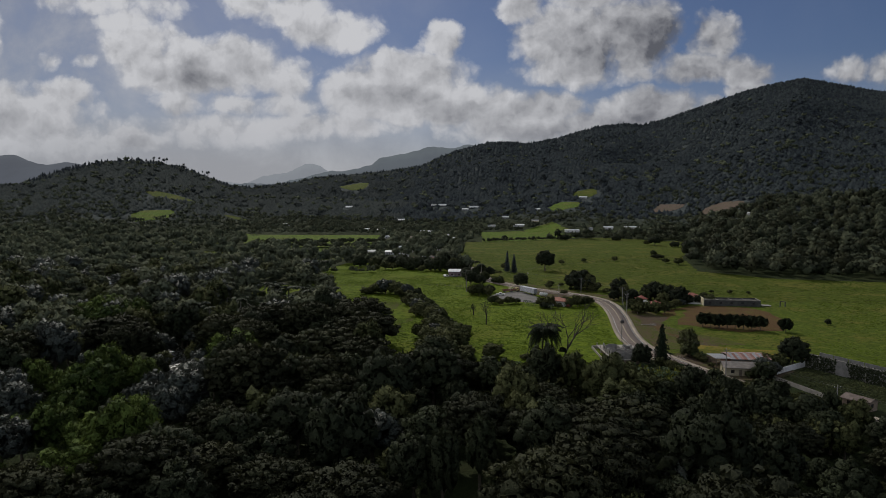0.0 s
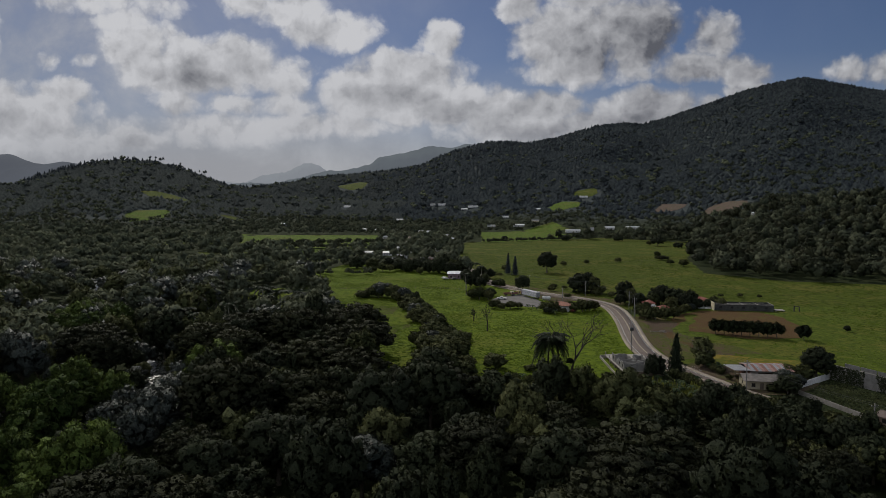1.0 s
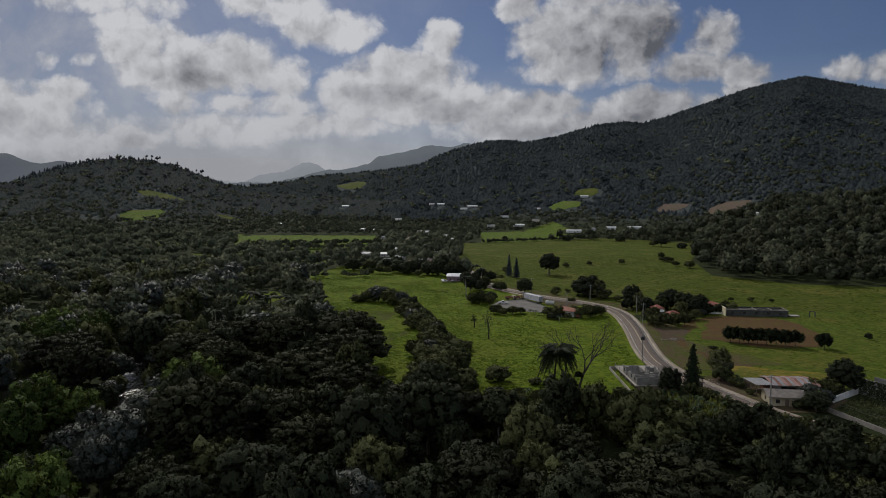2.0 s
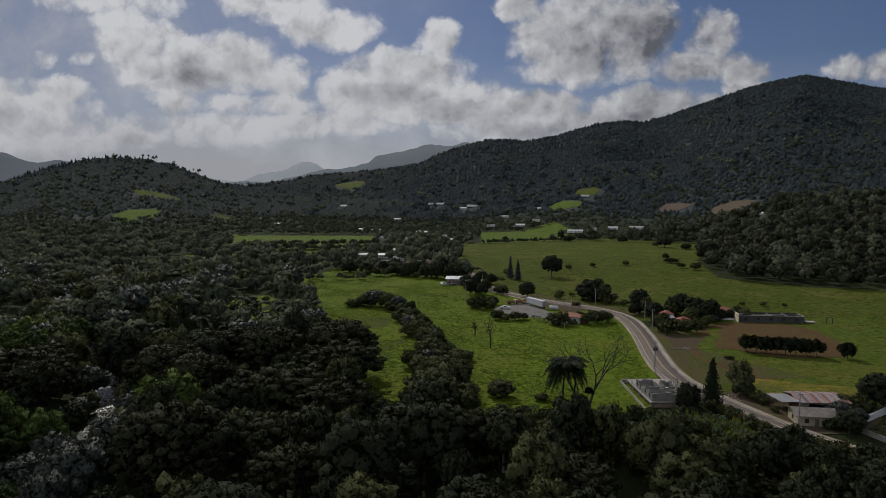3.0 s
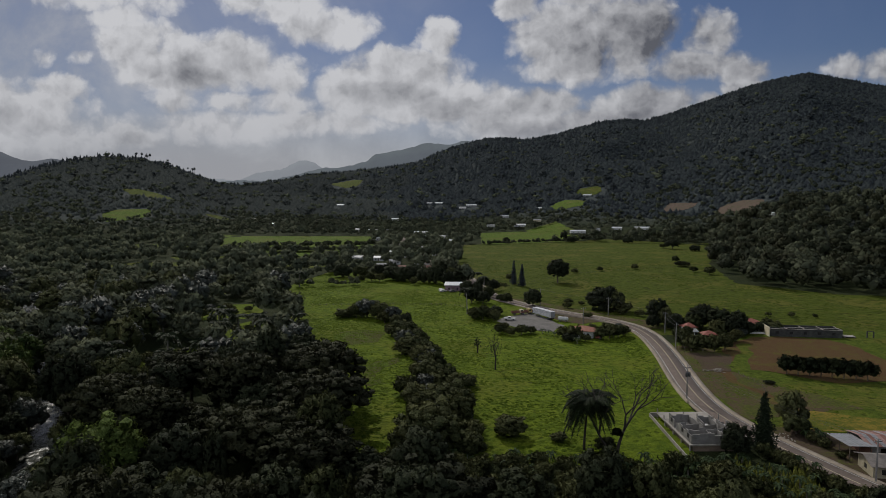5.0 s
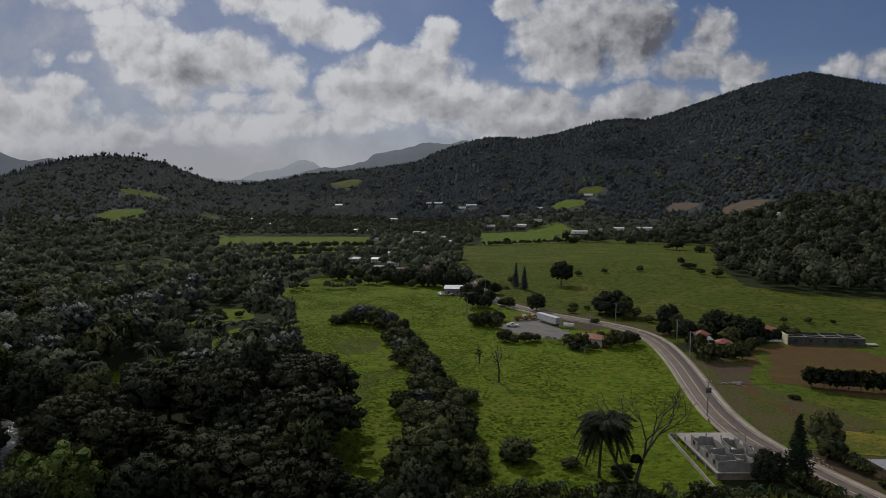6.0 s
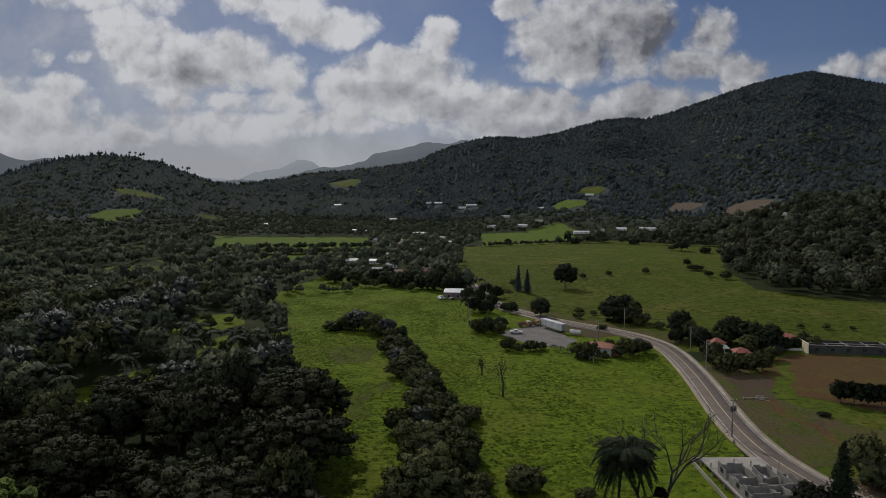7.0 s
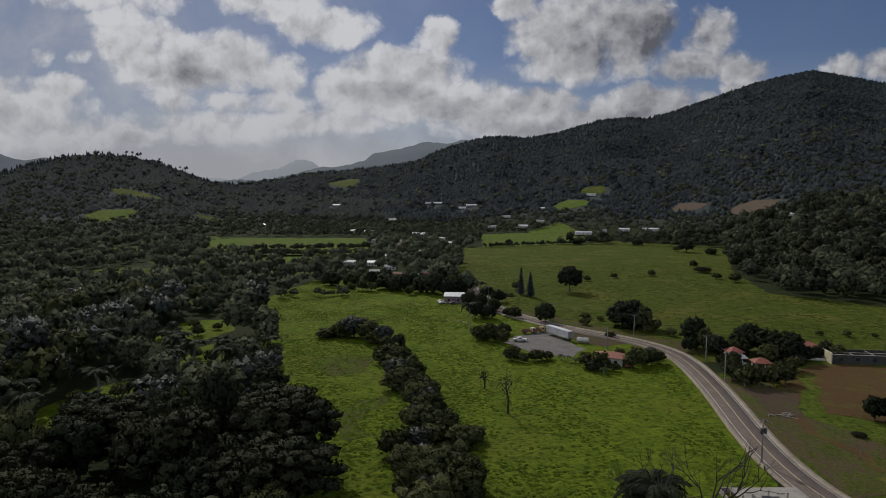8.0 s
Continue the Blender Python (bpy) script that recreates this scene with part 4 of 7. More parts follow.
def river_bank():
    """Bamboo over the near reach of the river, and bushes between wood and road."""
    pick = random.Random(77)
    for x, y, s_ in ((-68, 92, 0.9), (-84, 95, 1.0), (-76, 86, 0.8), (-70, 108, 0.85), (-88, 112, 0.9), (-75, 122, 0.7), (-92, 130, 0.9), (-74, 143, 0.9), (-67, 155, 0.9), (-73, 161, 0.8), (-150, 260, 1.4), (-134, 255, 1.35), (-142, 273, 1.3), (-160, 286, 1.2), (-136, 240, 1.3), (-148, 246, 1.3)):
        plant("bamboo", x, y, s_, pick, group="bamboo along the river")
    n = 0
    while n < 46:
        x, y = pick.uniform(56, 104), pick.uniform(112, 172)
        if float(np.interp(y, ROAD_LINE[:, 1], ROAD_LINE[:, 0])) - x > 7:
            plant("bush", x, y, pick.uniform(0.7, 1.3), pick, stretch=pick.uniform(0.7, 1.1), group="bushes above the road")
            n += 1
    for k in range(52):
        y = pick.uniform(134, 180)
        x = float(np.interp(y, ROAD_LINE[:, 1], ROAD_LINE[:, 0])) - pick.uniform(13, 52)
        plant(pick.choice(["round", "mid", "tall", "round"]), x, y, pick.uniform(0.8, 1.05) if y < 167 else pick.uniform(0.45, 0.6), pick, stretch=pick.uniform(0.8, 1.1), group="trees of the near wood")
    # undergrowth at the wood's edge along the meadow
    spots = np.random.default_rng(63)
    for x, y in zip(*scatter(-22, 60, 172, 206, 4.6, spots)):
        if not inside(MEADOW, x, y - 2.5):
            plant("bush", x, y, pick.uniform(0.8, 1.35), pick, stretch=pick.uniform(0.75, 1.15), group="bushes along the meadow's edge")
    # trees that lean over the river
    for k in range(26):
        y = 186 + k * 5.2
        for side in (-1, 1):
            x = float(river_x(y)) + side * pick.uniform(5.0, 8.5)
            if pick.random() < 0.8:
                plant(pick.choice(["shiny", "round", "mid", "round"]), x, y + pick.uniform(-2, 2), pick.uniform(0.6, 1.0), pick, stretch=pick.uniform(0.7, 1.05), group="trees on the river bank")
    # bushes and small trees that hide the road from the wood's side
    for k in range(11):
        y = 163 + k * 1.1
        x = float(np.interp(y, ROAD_LINE[:, 1], ROAD_LINE[:, 0])) - pick.uniform(7.6, 9.6)
        plant("bush", x, y, pick.uniform(1.1, 1.4), pick, stretch=pick.uniform(0.9, 1.15), group="bushes beside the road")
    for k in range(44):
        y = 171 + k * 0.95 + pick.uniform(-0.6, 0.6)
        rx = float(np.interp(y, ROAD_LINE[:, 1], ROAD_LINE[:, 0]))
        near = k % 2 == 0
        x = rx - (pick.uniform(6.8, 8.5) if near else pick.uniform(10, 24))
        if y > 187 and not near:
            continue
        if near or k % 4 == 1:
            plant("bush", x, y, (pick.uniform(1.05, 1.35) if y < 188 else pick.uniform(0.75, 1.0)) if near else pick.uniform(1.1, 1.5), pick, stretch=pick.uniform(0.8, 1.05), group="bushes beside the road")
        else:
            plant(pick.choice(["round", "mid"]), x, y, pick.uniform(0.40, 0.52), pick, stretch=pick.uniform(0.85, 1.1), group="trees of the near wood")


river_bank()


def wood(name, xs, ys, rng, sizes, cards, size, mats, label, lobes=7, core=ICO1, variants=5, flat=(0.8, 1.1), tall=None, kind="stuff", protos_by=None, sink=0.0):
    """Many trees too far off to be counted, joined per leaf material; each has a crown of lobes and clumps."""
    share = rng.integers(0, len(mats), len(xs))
    for mi, mat in enumerate(mats):
        protos = protos_by(rng) if protos_by else [crown(rng, 1.0, 1.0, 0.0, lobes, cards, size, core=core) for _ in range(variants)]
        variants = len(protos)
        Vs, Fs, Ns, o = [], [], [], 0
        sel = np.where(share == mi)[0]
        zs = ground(xs[sel], ys[sel])
        for i, z in zip(sel, zs):
            V, F, Nn = protos[int(rng.integers(variants))]
            w = rng.uniform(*sizes)
            h = w * rng.uniform(*flat) if tall is None else rng.uniform(*tall)
            a = rng.uniform(0, math.tau)
            ca, sa = math.cos(a) * w, math.sin(a) * w
            Vs.append(np.stack([V[:, 0] * ca - V[:, 1] * sa + xs[i], V[:, 0] * sa + V[:, 1] * ca + ys[i], V[:, 2] * h + z + w * 0.12 - sink * h], 1))
            Ns.append(np.stack([Nn[:, 0] * ca - Nn[:, 1] * sa, Nn[:, 0] * sa + Nn[:, 1] * ca, Nn[:, 2] * w], 1) / w)
            Fs.append(F + o)
            o += len(V)
        if Vs:
            tagged(new(name, from_arrays(name, np.concatenate(Vs), np.concatenate(Fs), mat, True, np.concatenate(Ns))), label, "woodland", kind=kind)


def spires(rng):
    """Uneven pointed crowns of hill trees, two tiers of boughs each."""
    out = []
    for _ in range(12):
        Vs, Fs, Ns, o = [], [], [], 0
        for z0, z1, r in ((0.0, 0.75, 0.55), (0.40, 1.0, 0.42)):
            n = 5
            a = np.arange(n) / n * math.tau + rng.uniform(0, 1)
            rr = r * rng.uniform(0.75, 1.2, n)
            Vs.append(np.concatenate([np.stack([np.cos(a) * rr, np.sin(a) * rr, z0 + rng.uniform(-0.06, 0.1, n)], 1), [(rng.normal() * 0.08, rng.normal() * 0.08, z1)]]))
            Ns.append(unit(np.concatenate([np.stack([np.cos(a), np.sin(a), 1.1 + 0 * a], 1), [(0, 0, 1.0)]])))
            Fs.append(np.array([(i, (i + 1) % n, n) for i in range(n)]) + o)
            o += n + 1
        out.append((np.concatenate(Vs), np.concatenate(Fs), np.concatenate(Ns)))
    return out


def flat_tops(rng):
    """Pines with a bare stem and a small uneven crown at the top."""
    out = []
    for _ in range(6):
        V, F, Nn = crown(rng, 1.0, 0.45, 0.5, 5, 30, 0.16, core=OCTA)
        T, G = tube([(0, 0, 0), (0.02, 0.0, 0.4), (0.0, 0.02, 0.72)], [0.05, 0.04, 0.03], 4)
        out.append((np.concatenate([V, T]), np.concatenate([F, G + len(V)]), np.concatenate([Nn, unit(T * [1, 1, 0.01] + 1e-6)])))
    return out


def far_woods():
    rng = np.random.default_rng(77)
    ALL = [LEAF_GROVE, LEAF_FAR, LEAF_MID, LEAF_GROVE, LEAF_SHINY]
    # west side of the meadow, and along the river
    xs, ys = scatter(-330, -20, 262, 470, 10.5, rng)
    k = (xs / ys > -0.80) & (ys > 262) & ~inside(MEADOW, xs + 4.0, ys)
    wood("woodland", xs[k], ys[k], rng, (7, 16), 280, 0.075, ALL, "dense mixed dark green woodland beside the river", lobes=30, variants=8, flat=(0.65, 1.15), core=OCTA)
    xs, ys = scatter(-210, -125, 120, 262, 9.5, rng)
    k = xs / ys > -1.0
    wood("woodland", xs[k], ys[k], rng, (6.5, 16), 340, 0.070, ALL, "dense mixed woodland beyond the river", lobes=34, variants=6, core=OCTA)
    xs, ys = scatter(-130, 110, -40, 84, 10, rng)
    wood("woodland", xs, ys, rng, (9, 15), 40, 0.14, ALL[:2], "dense woodland under the flight", lobes=5, core=OCTA)
    xs, ys = scatter(-640, 20, 470, 900, 12.5, rng)
    k = (xs / ys > -0.78) & (rng.uniform(size=len(xs)) < 0.9 - 0.5 * (vnoise(xs, ys, 45, 61) > 0.25))
    wood("woodland", xs[k], ys[k], rng, (6, 13), 80, 0.11, [LEAF_GROVE, LEAF_FAR, LEAF_GROVE, LEAF_FAR], "mixed trees and groves on the valley floor", lobes=13, variants=8, flat=(0.7, 1.25), core=OCTA)
    # hedgerows between the fields
    for (x0, y0), (x1, y1), n, w in (((-250, 770), (-95, 800), 100, (4, 8)), ((-230, 705), (-90, 735), 90, (4, 9)), ((30, 822), (137, 877), 90, (2.5, 6)), ((137, 877), (200, 930), 26, (3, 8)), ((-90, 545), (-20, 548), 22, (2, 6)),
                                     ((-105, 470), (-60, 480), 14, (3, 6)), ((20, 1075), (190, 1150), 40, (5, 10)), ((150, 885), (300, 830), 40, (6, 12))):
        t = np.sort(rng.uniform(0, 1, n))
        wood("hedgerow", x0 + (x1 - x0) * t + rng.normal(size=n) * 2, y0 + (y1 - y0) * t + rng.normal(size=n) * 2, rng, w, 80, 0.14, [LEAF_GROVE], "ragged dark green hedgerow between fields", lobes=4, variants=4)
    xs, ys = scatter(120, 760, 380, 900, 12, rng)
    k = xs / ys < 0.86
    wood("woodland", xs[k], ys[k], rng, (8, 16), 110, 0.10, [LEAF_GROVE, LEAF_DARK, LEAF_GROVE, LEAF_OLIVE], "dark green woodland at the pasture's edge", lobes=18, variants=8, flat=(0.75, 1.2), core=OCTA)
    xs, ys = scatter(-1000, 1200, 900, 1300, 9.5, rng)
    k = np.abs(xs / ys) < 0.80
    high = ground(xs, ys) + 12 * vnoise(xs, ys, 60, 41) > 26
    low = k & ~high & (rng.uniform(size=len(xs)) < 0.5)
    wood("woodland", xs[low], ys[low], rng, (7, 14), 24, 0.18, [LEAF_FAR, LEAF_GROVE], "trees along the foot of the hills", lobes=4, variants=8, core=OCTA, flat=(0.65, 1.0))
    some = rng.uniform(size=len(xs)) < 0.12
    for sel, mats in ((k & high & (xs < -120), [LEAF_HILL_HAZE]), (k & high & (xs >= -120), [LEAF_PINE_HAZE, LEAF_PINE_HAZE_LIGHT])):
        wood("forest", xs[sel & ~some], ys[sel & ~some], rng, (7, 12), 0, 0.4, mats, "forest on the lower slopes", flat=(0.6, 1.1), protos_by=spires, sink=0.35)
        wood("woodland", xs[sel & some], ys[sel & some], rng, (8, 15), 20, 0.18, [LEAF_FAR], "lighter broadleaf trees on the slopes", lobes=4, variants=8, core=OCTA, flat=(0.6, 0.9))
    # forest on the hills in haze-tinted leaves: lighter broadleaf to the west, pine to the east
    pts = []
    for y0, y1, step in ((1300, 1700, 8.5), (1700, 2300, 10.5), (2300, 3100, 14)):
        xs, ys = scatter(-0.78 * y1, 0.8 * y1, y0, y1, step, rng)
        k = np.abs(xs / ys) < 0.78
        pts.append((xs[k], ys[k]))
    xs, ys = np.concatenate([p[0] for p in pts]), np.concatenate([p[1] for p in pts])
    u = xs / (ys - EYE_Y)
    k = (ys - EYE_Y) < CREST_DIST(u) + 60
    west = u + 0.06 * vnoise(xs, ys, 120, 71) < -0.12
    for sel, mats, lab in ((k & west, [LEAF_HILL_HAZE, LEAF_HILL_HAZE], "hazy green forest on the western hill"), (k & ~west, [LEAF_PINE_HAZE, LEAF_PINE_HAZE_LIGHT], "dark pine forest on the hillside")):
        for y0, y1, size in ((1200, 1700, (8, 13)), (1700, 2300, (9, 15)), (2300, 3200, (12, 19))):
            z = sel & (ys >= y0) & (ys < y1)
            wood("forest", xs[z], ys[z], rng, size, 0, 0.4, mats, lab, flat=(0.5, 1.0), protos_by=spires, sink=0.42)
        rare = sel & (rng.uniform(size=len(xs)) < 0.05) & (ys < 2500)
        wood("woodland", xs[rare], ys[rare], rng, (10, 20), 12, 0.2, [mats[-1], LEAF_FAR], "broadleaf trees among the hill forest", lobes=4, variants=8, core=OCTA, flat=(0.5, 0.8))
    # pines that stand out along the crests
    us = np.sort(rng.uniform(-0.51, -0.40, 12))
    wood("forest", us * CREST_DIST(us), CREST_DIST(us) + EYE_Y, rng, (5, 8), 0, 0.28, [LEAF_HILL_HAZE], "tall pines standing out on the western hill", tall=(15, 24), protos_by=flat_tops)
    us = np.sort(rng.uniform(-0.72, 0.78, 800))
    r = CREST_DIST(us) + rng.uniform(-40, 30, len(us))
    wood("forest", us * r, r + EYE_Y, rng, (5, 8), 0, 0.28, [LEAF_PINE_HAZE], "pines along the skyline of the hills", tall=(7, 15), protos_by=spires)


far_woods()


# ---- single trees, hedges, palms ----
def palm_thing(seed, h, reach, name="palm_tree", label="tall royal palm with a grey trunk and drooping fronds", fronds=17, droop=1.0):
    rng = np.random.default_rng(seed)
    ob = thing(name, label, "palm tree")
    lean = rng.normal(size=2) * 0.03 * h
    pts = [np.array([lean[0] * t * t, lean[1] * t * t, h * t - 0.3]) for t in np.linspace(0, 1, 7)]
    part_np("trunk", tube(pts, [0.34, 0.27, 0.25, 0.24, 0.22, 0.19, 0.16], 8), BARK_DARK if fronds > 40 else BARK_PALE, ob, "ringed trunk", smooth=True)
    top = pts[-1]
    for k in range(fronds):
        a = k * 2.399 + rng.uniform(-0.2, 0.2)
        up = rng.uniform(-0.25, 1.1)
        L = reach * rng.uniform(0.85, 1.1)
        d = np.array([math.cos(a), math.sin(a), 0.0])
        side = np.array([-d[1], d[0], 0.0])
        spine = [top + d * L * t * (1 - 0.12 * t) + np.array([0, 0, (up * t - droop * (0.7 + 0.4 * (1.1 - up)) * t * t) * L * 0.75]) for t in np.linspace(0, 1, 9)]
        parts = [tube(spine, list(np.linspace(0.07, 0.02, 9)), 4)]
        V, F = [], []
        for i in range(1, 30):
            t = i / 30
            j = min(int(t * 8), 7)
            p = spine[j] + (spine[j + 1] - spine[j]) * (t * 8 - j)
            ll = reach * 0.31 * (math.sin(math.pi * min(1, 0.18 + t * 0.8))) * rng.uniform(0.8, 1.1)
            for sg in (-1, 1):
                tip = p + side * sg * ll * 0.8 + d * ll * 0.5 + np.array([0, 0, -ll * rng.uniform(0.3, 0.7)])
                o = len(V)
                w = (d * 0.26)
                V += [p - w, p + w, tip]
                F.append((o, o + 1, o + 2))
        parts.append((np.array(V), np.array(F)))
        part_np("frond", join(parts), LEAF_PALM, ob)
    return ob


LEAF_PALM = leaf_mat("palm_leaf", (0.015, 0.023, 0.010), (0.038, 0.054, 0.021), rough=0.6, spec=0.1, trans=0.1)
LEAF_BANANA = leaf_mat("banana_leaf", (0.028, 0.048, 0.018), (0.073, 0.106, 0.039), rough=0.6, spec=0.1, trans=0.2)

royal = palm_thing(3, 12.5, 6.6, fronds=60, droop=1.35, label="royal palm with a full dark crown beside a bare tree")
royal.matrix_basis = pose(29, 214, 0)
slim = palm_thing(8, 13.0, 4.2, fronds=13, label="slender palm at the end of the meadow")
slim.matrix_basis = pose(5, 380, 0)
wild = palm_thing(12, 9.0, 4.0, fronds=15, label="palm standing among woodland trees")
wild.matrix_basis = pose(-92, 268, 0)
for x, y, s in ((-84, 276, 0.95), (-98, 282, 1.05), (-88, 258, 0.9), (-76, 292, 1.0), (-70, 285, 0.85), (-122, 330, 1.1), (-135, 352, 1.0), (-65, 330, 0.9), (-150, 300, 1.1), (-104, 262, 1.0), (-160, 380, 1.1),
                (-58, 262, 0.95), (-112, 272, 1.0), (-84, 312, 1.15), (-78, 319, 1.05), (-92, 318, 1.2), (-72, 306, 1.1), (-87, 302, 1.1), (-97, 326, 1.15), (-66, 312, 1.0), (10, 172, 1.0), (46, 168, 0.9), (-180, 420, 1.2), (-100, 470, 1.1), (12, 462, 1.2), (16, 448, 1.1)):
    tagged(copy_thing(wild, pose(x, y, float(ground(x, y)), 0, 0, x * 37 % 360) @ Matrix.Scale(s * (1.2 if -125 < x < -60 and y < 335 else 1.0), 4)), group="palms among the trees")


def banana(seed):
    rng = np.random.default_rng(seed)
    ob = thing("banana_plant", "banana plant with broad ragged pale green leaves", "banana plant")
    part_np("stem", tube([(0, 0, -0.2), (0.05, 0, 1.0), (0.05, 0.05, 2.2)], [0.16, 0.13, 0.09], 6), BARK_PALE, ob)
    for k in range(9):
        a = k * 2.4 + rng.uniform(-0.3, 0.3)
        L, up = rng.uniform(1.9, 2.7), rng.uniform(0.5, 1.3)
        d, s = np.array([math.cos(a), math.sin(a), 0]), np.array([-math.sin(a), math.cos(a), 0])
        V, F = [], []
        for i, t in enumerate(np.linspace(0, 1, 7)):
            p = np.array([0, 0, 2.1]) + d * L * t * 0.85 + np.array([0, 0, L * (up * t - (up + 0.35) * t * t)])
            w = 0.27 * math.sin(math.pi * (0.1 + 0.88 * t)) + 0.03
            V += [p - s * w + [0, 0, 0.08], p, p + s * w + [0, 0, 0.08]]
            if i:
                o = 3 * (i - 1)
                for q in (0, 1):
                    F += [(o + q, o + q + 1, o + q + 4), (o + q, o + q + 4, o + q + 3)]
        part_np("leaf", (np.array(V), np.array(F)), LEAF_BANANA, ob)
    return ob


def place_bananas():
    pick = random.Random(9)
    base = [banana(1), banana(2)]
    spots = [(pick.uniform(-18, 58), 203 + pick.uniform(-7, 6) - 2 * abs(math.sin(k))) for k in range(70)]
    spots += [(pick.uniform(40, 76), pick.uniform(188, 207)) for _ in range(62)] + [(84, 224), (85.5, 222.3), (86.3, 220.3), (83.4, 221.6), (84.6, 219.4), (36, 336), (38, 334), (40, 331), (41, 333), (58, 333), (60, 331), (62, 333), (64, 330), (47, 318)]
    for k, (x, y) in enumerate(spots):
        m = pose(x, y, 0, 0, 0, pick.uniform(0, 360)) @ Matrix.Scale(pick.uniform(0.55, 1.05), 4)
        ob = base[k] if k < 2 else copy_thing(base[k % 2], m)
        ob.matrix_basis = m
        tagged(ob, group="banana plants along the meadow")


place_bananas()


def bare_tree():
    rng = random.Random(14)
    ob = thing("bare_tree", "leafless grey tree with forked spreading branches", "tree", at=pose(35.5, 210.5, 0))
    limbs = []

    def grow(p, d, L, r, depth):
        n = 4
        pts, q, dd = [p], p, d
        for i in range(n):
            dd = (dd + Vector((rng.uniform(-1, 1), rng.uniform(-1, 1), rng.uniform(-0.3, 0.6))) * 0.16).normalized()
            q = q + dd * L / n
            pts.append(q)
        limbs.append((depth, tube([tuple(v) for v in pts], list(np.linspace(r, r * 0.55, n + 1)), 6 if depth < 2 else 4)))
        if depth < 5:
            for k in range(2 if depth else 3):
                a = rng.uniform(0.4, 0.85) * (1 if k else 0.8)
                ax = dd.orthogonal().normalized()
                ax.rotate(Matrix.Rotation(rng.uniform(0, math.tau), 3, dd))
                nd = dd.copy()
                nd.rotate(Matrix.Rotation(a, 3, ax))
                nd.z = abs(nd.z) * 0.9 + 0.15
                grow(q, nd.normalized(), L * rng.uniform(0.7, 0.86), r * 0.62, depth + 1)
    grow(Vector((0, 0, -0.3)), Vector((0.22, 0, 1)).normalized(), 6.4, 0.45, 0)
    grow(Vector((-0.3, 0.2, -0.3)), Vector((-0.62, 0.1, 0.85)).normalized(), 6.0, 0.40, 0)
    for dp, v in limbs:
        if dp < 3:
            part_np("branch" if dp else "trunk", v, BARK_DARK, ob)
        else:
            part_np("twig", v, BARK_DARK, ob)
    part_np("nest_clump", crown(np.random.default_rng(4), 2.6, 2.4, 4.2, 6, 600, 0.35), LEAF_DARK, ob, "dark leaf clump in the fork")


bare_tree()


def conifer(name, label, h, w, seed, at, leaf=LEAF_HEDGE, tiers=14):
    rng = np.random.default_rng(seed)
    ob = thing(name, label, "tree", at=at)
    part_np("trunk", tube([(0, 0, -0.3), (0, 0, h * 0.5), (0, 0, h * 0.98)], [h * 0.022, h * 0.014, 0.03], 6), BARK, ob)
    P, Nn, parts = [], [], []
    for k in range(tiers):
        t = k / (tiers - 1)
        z, r = h * (0.09 + 0.88 * t), w / 2 * (1 - t) ** 0.8 + 0.15
        n = int(9 + 20 * (1 - t))
        for j in range(n):
            a = rng.uniform(0, math.tau)
            for q in (0.35, 0.6, 0.85, 1.0):
                rr = r * q * rng.uniform(0.8, 1.15)
                P.append((math.cos(a) * rr, math.sin(a) * rr, z - 0.25 * q + rng.normal() * 0.15))
                Nn.append((math.cos(a), math.sin(a), 0.1))
    P, Nn = np.repeat(np.array(P), 2, 0), np.repeat(np.array(Nn), 2, 0)
    V = leaf_cards(P + rng.normal(size=P.shape) * 0.12, Nn, 0.06 * w + 0.3, rng, 0.2, 0.3)
    cone = tube([(0, 0, h * 0.06), (0, 0, h * 0.5), (0, 0, h * 0.95)], [w * 0.34, w * 0.2, 0.05], 9)
    part_np("crown", join([V, cone]), leaf, ob)
    return ob


conifer("conifer", "slender dark green conifer by the roadside", 13.6, 5.8, 2, pose(69.4, 214.2, 0))
conifer("cypress", "tall narrow dark cypress in the pasture", 16, 4.6, 3, pose(37, 484, 0), LEAF_PINE_HAZE)
conifer("cypress", "narrow dark cypress with a pointed top", 14.5, 4.8, 4, pose(41.5, 476, 0), LEAF_PINE_HAZE)

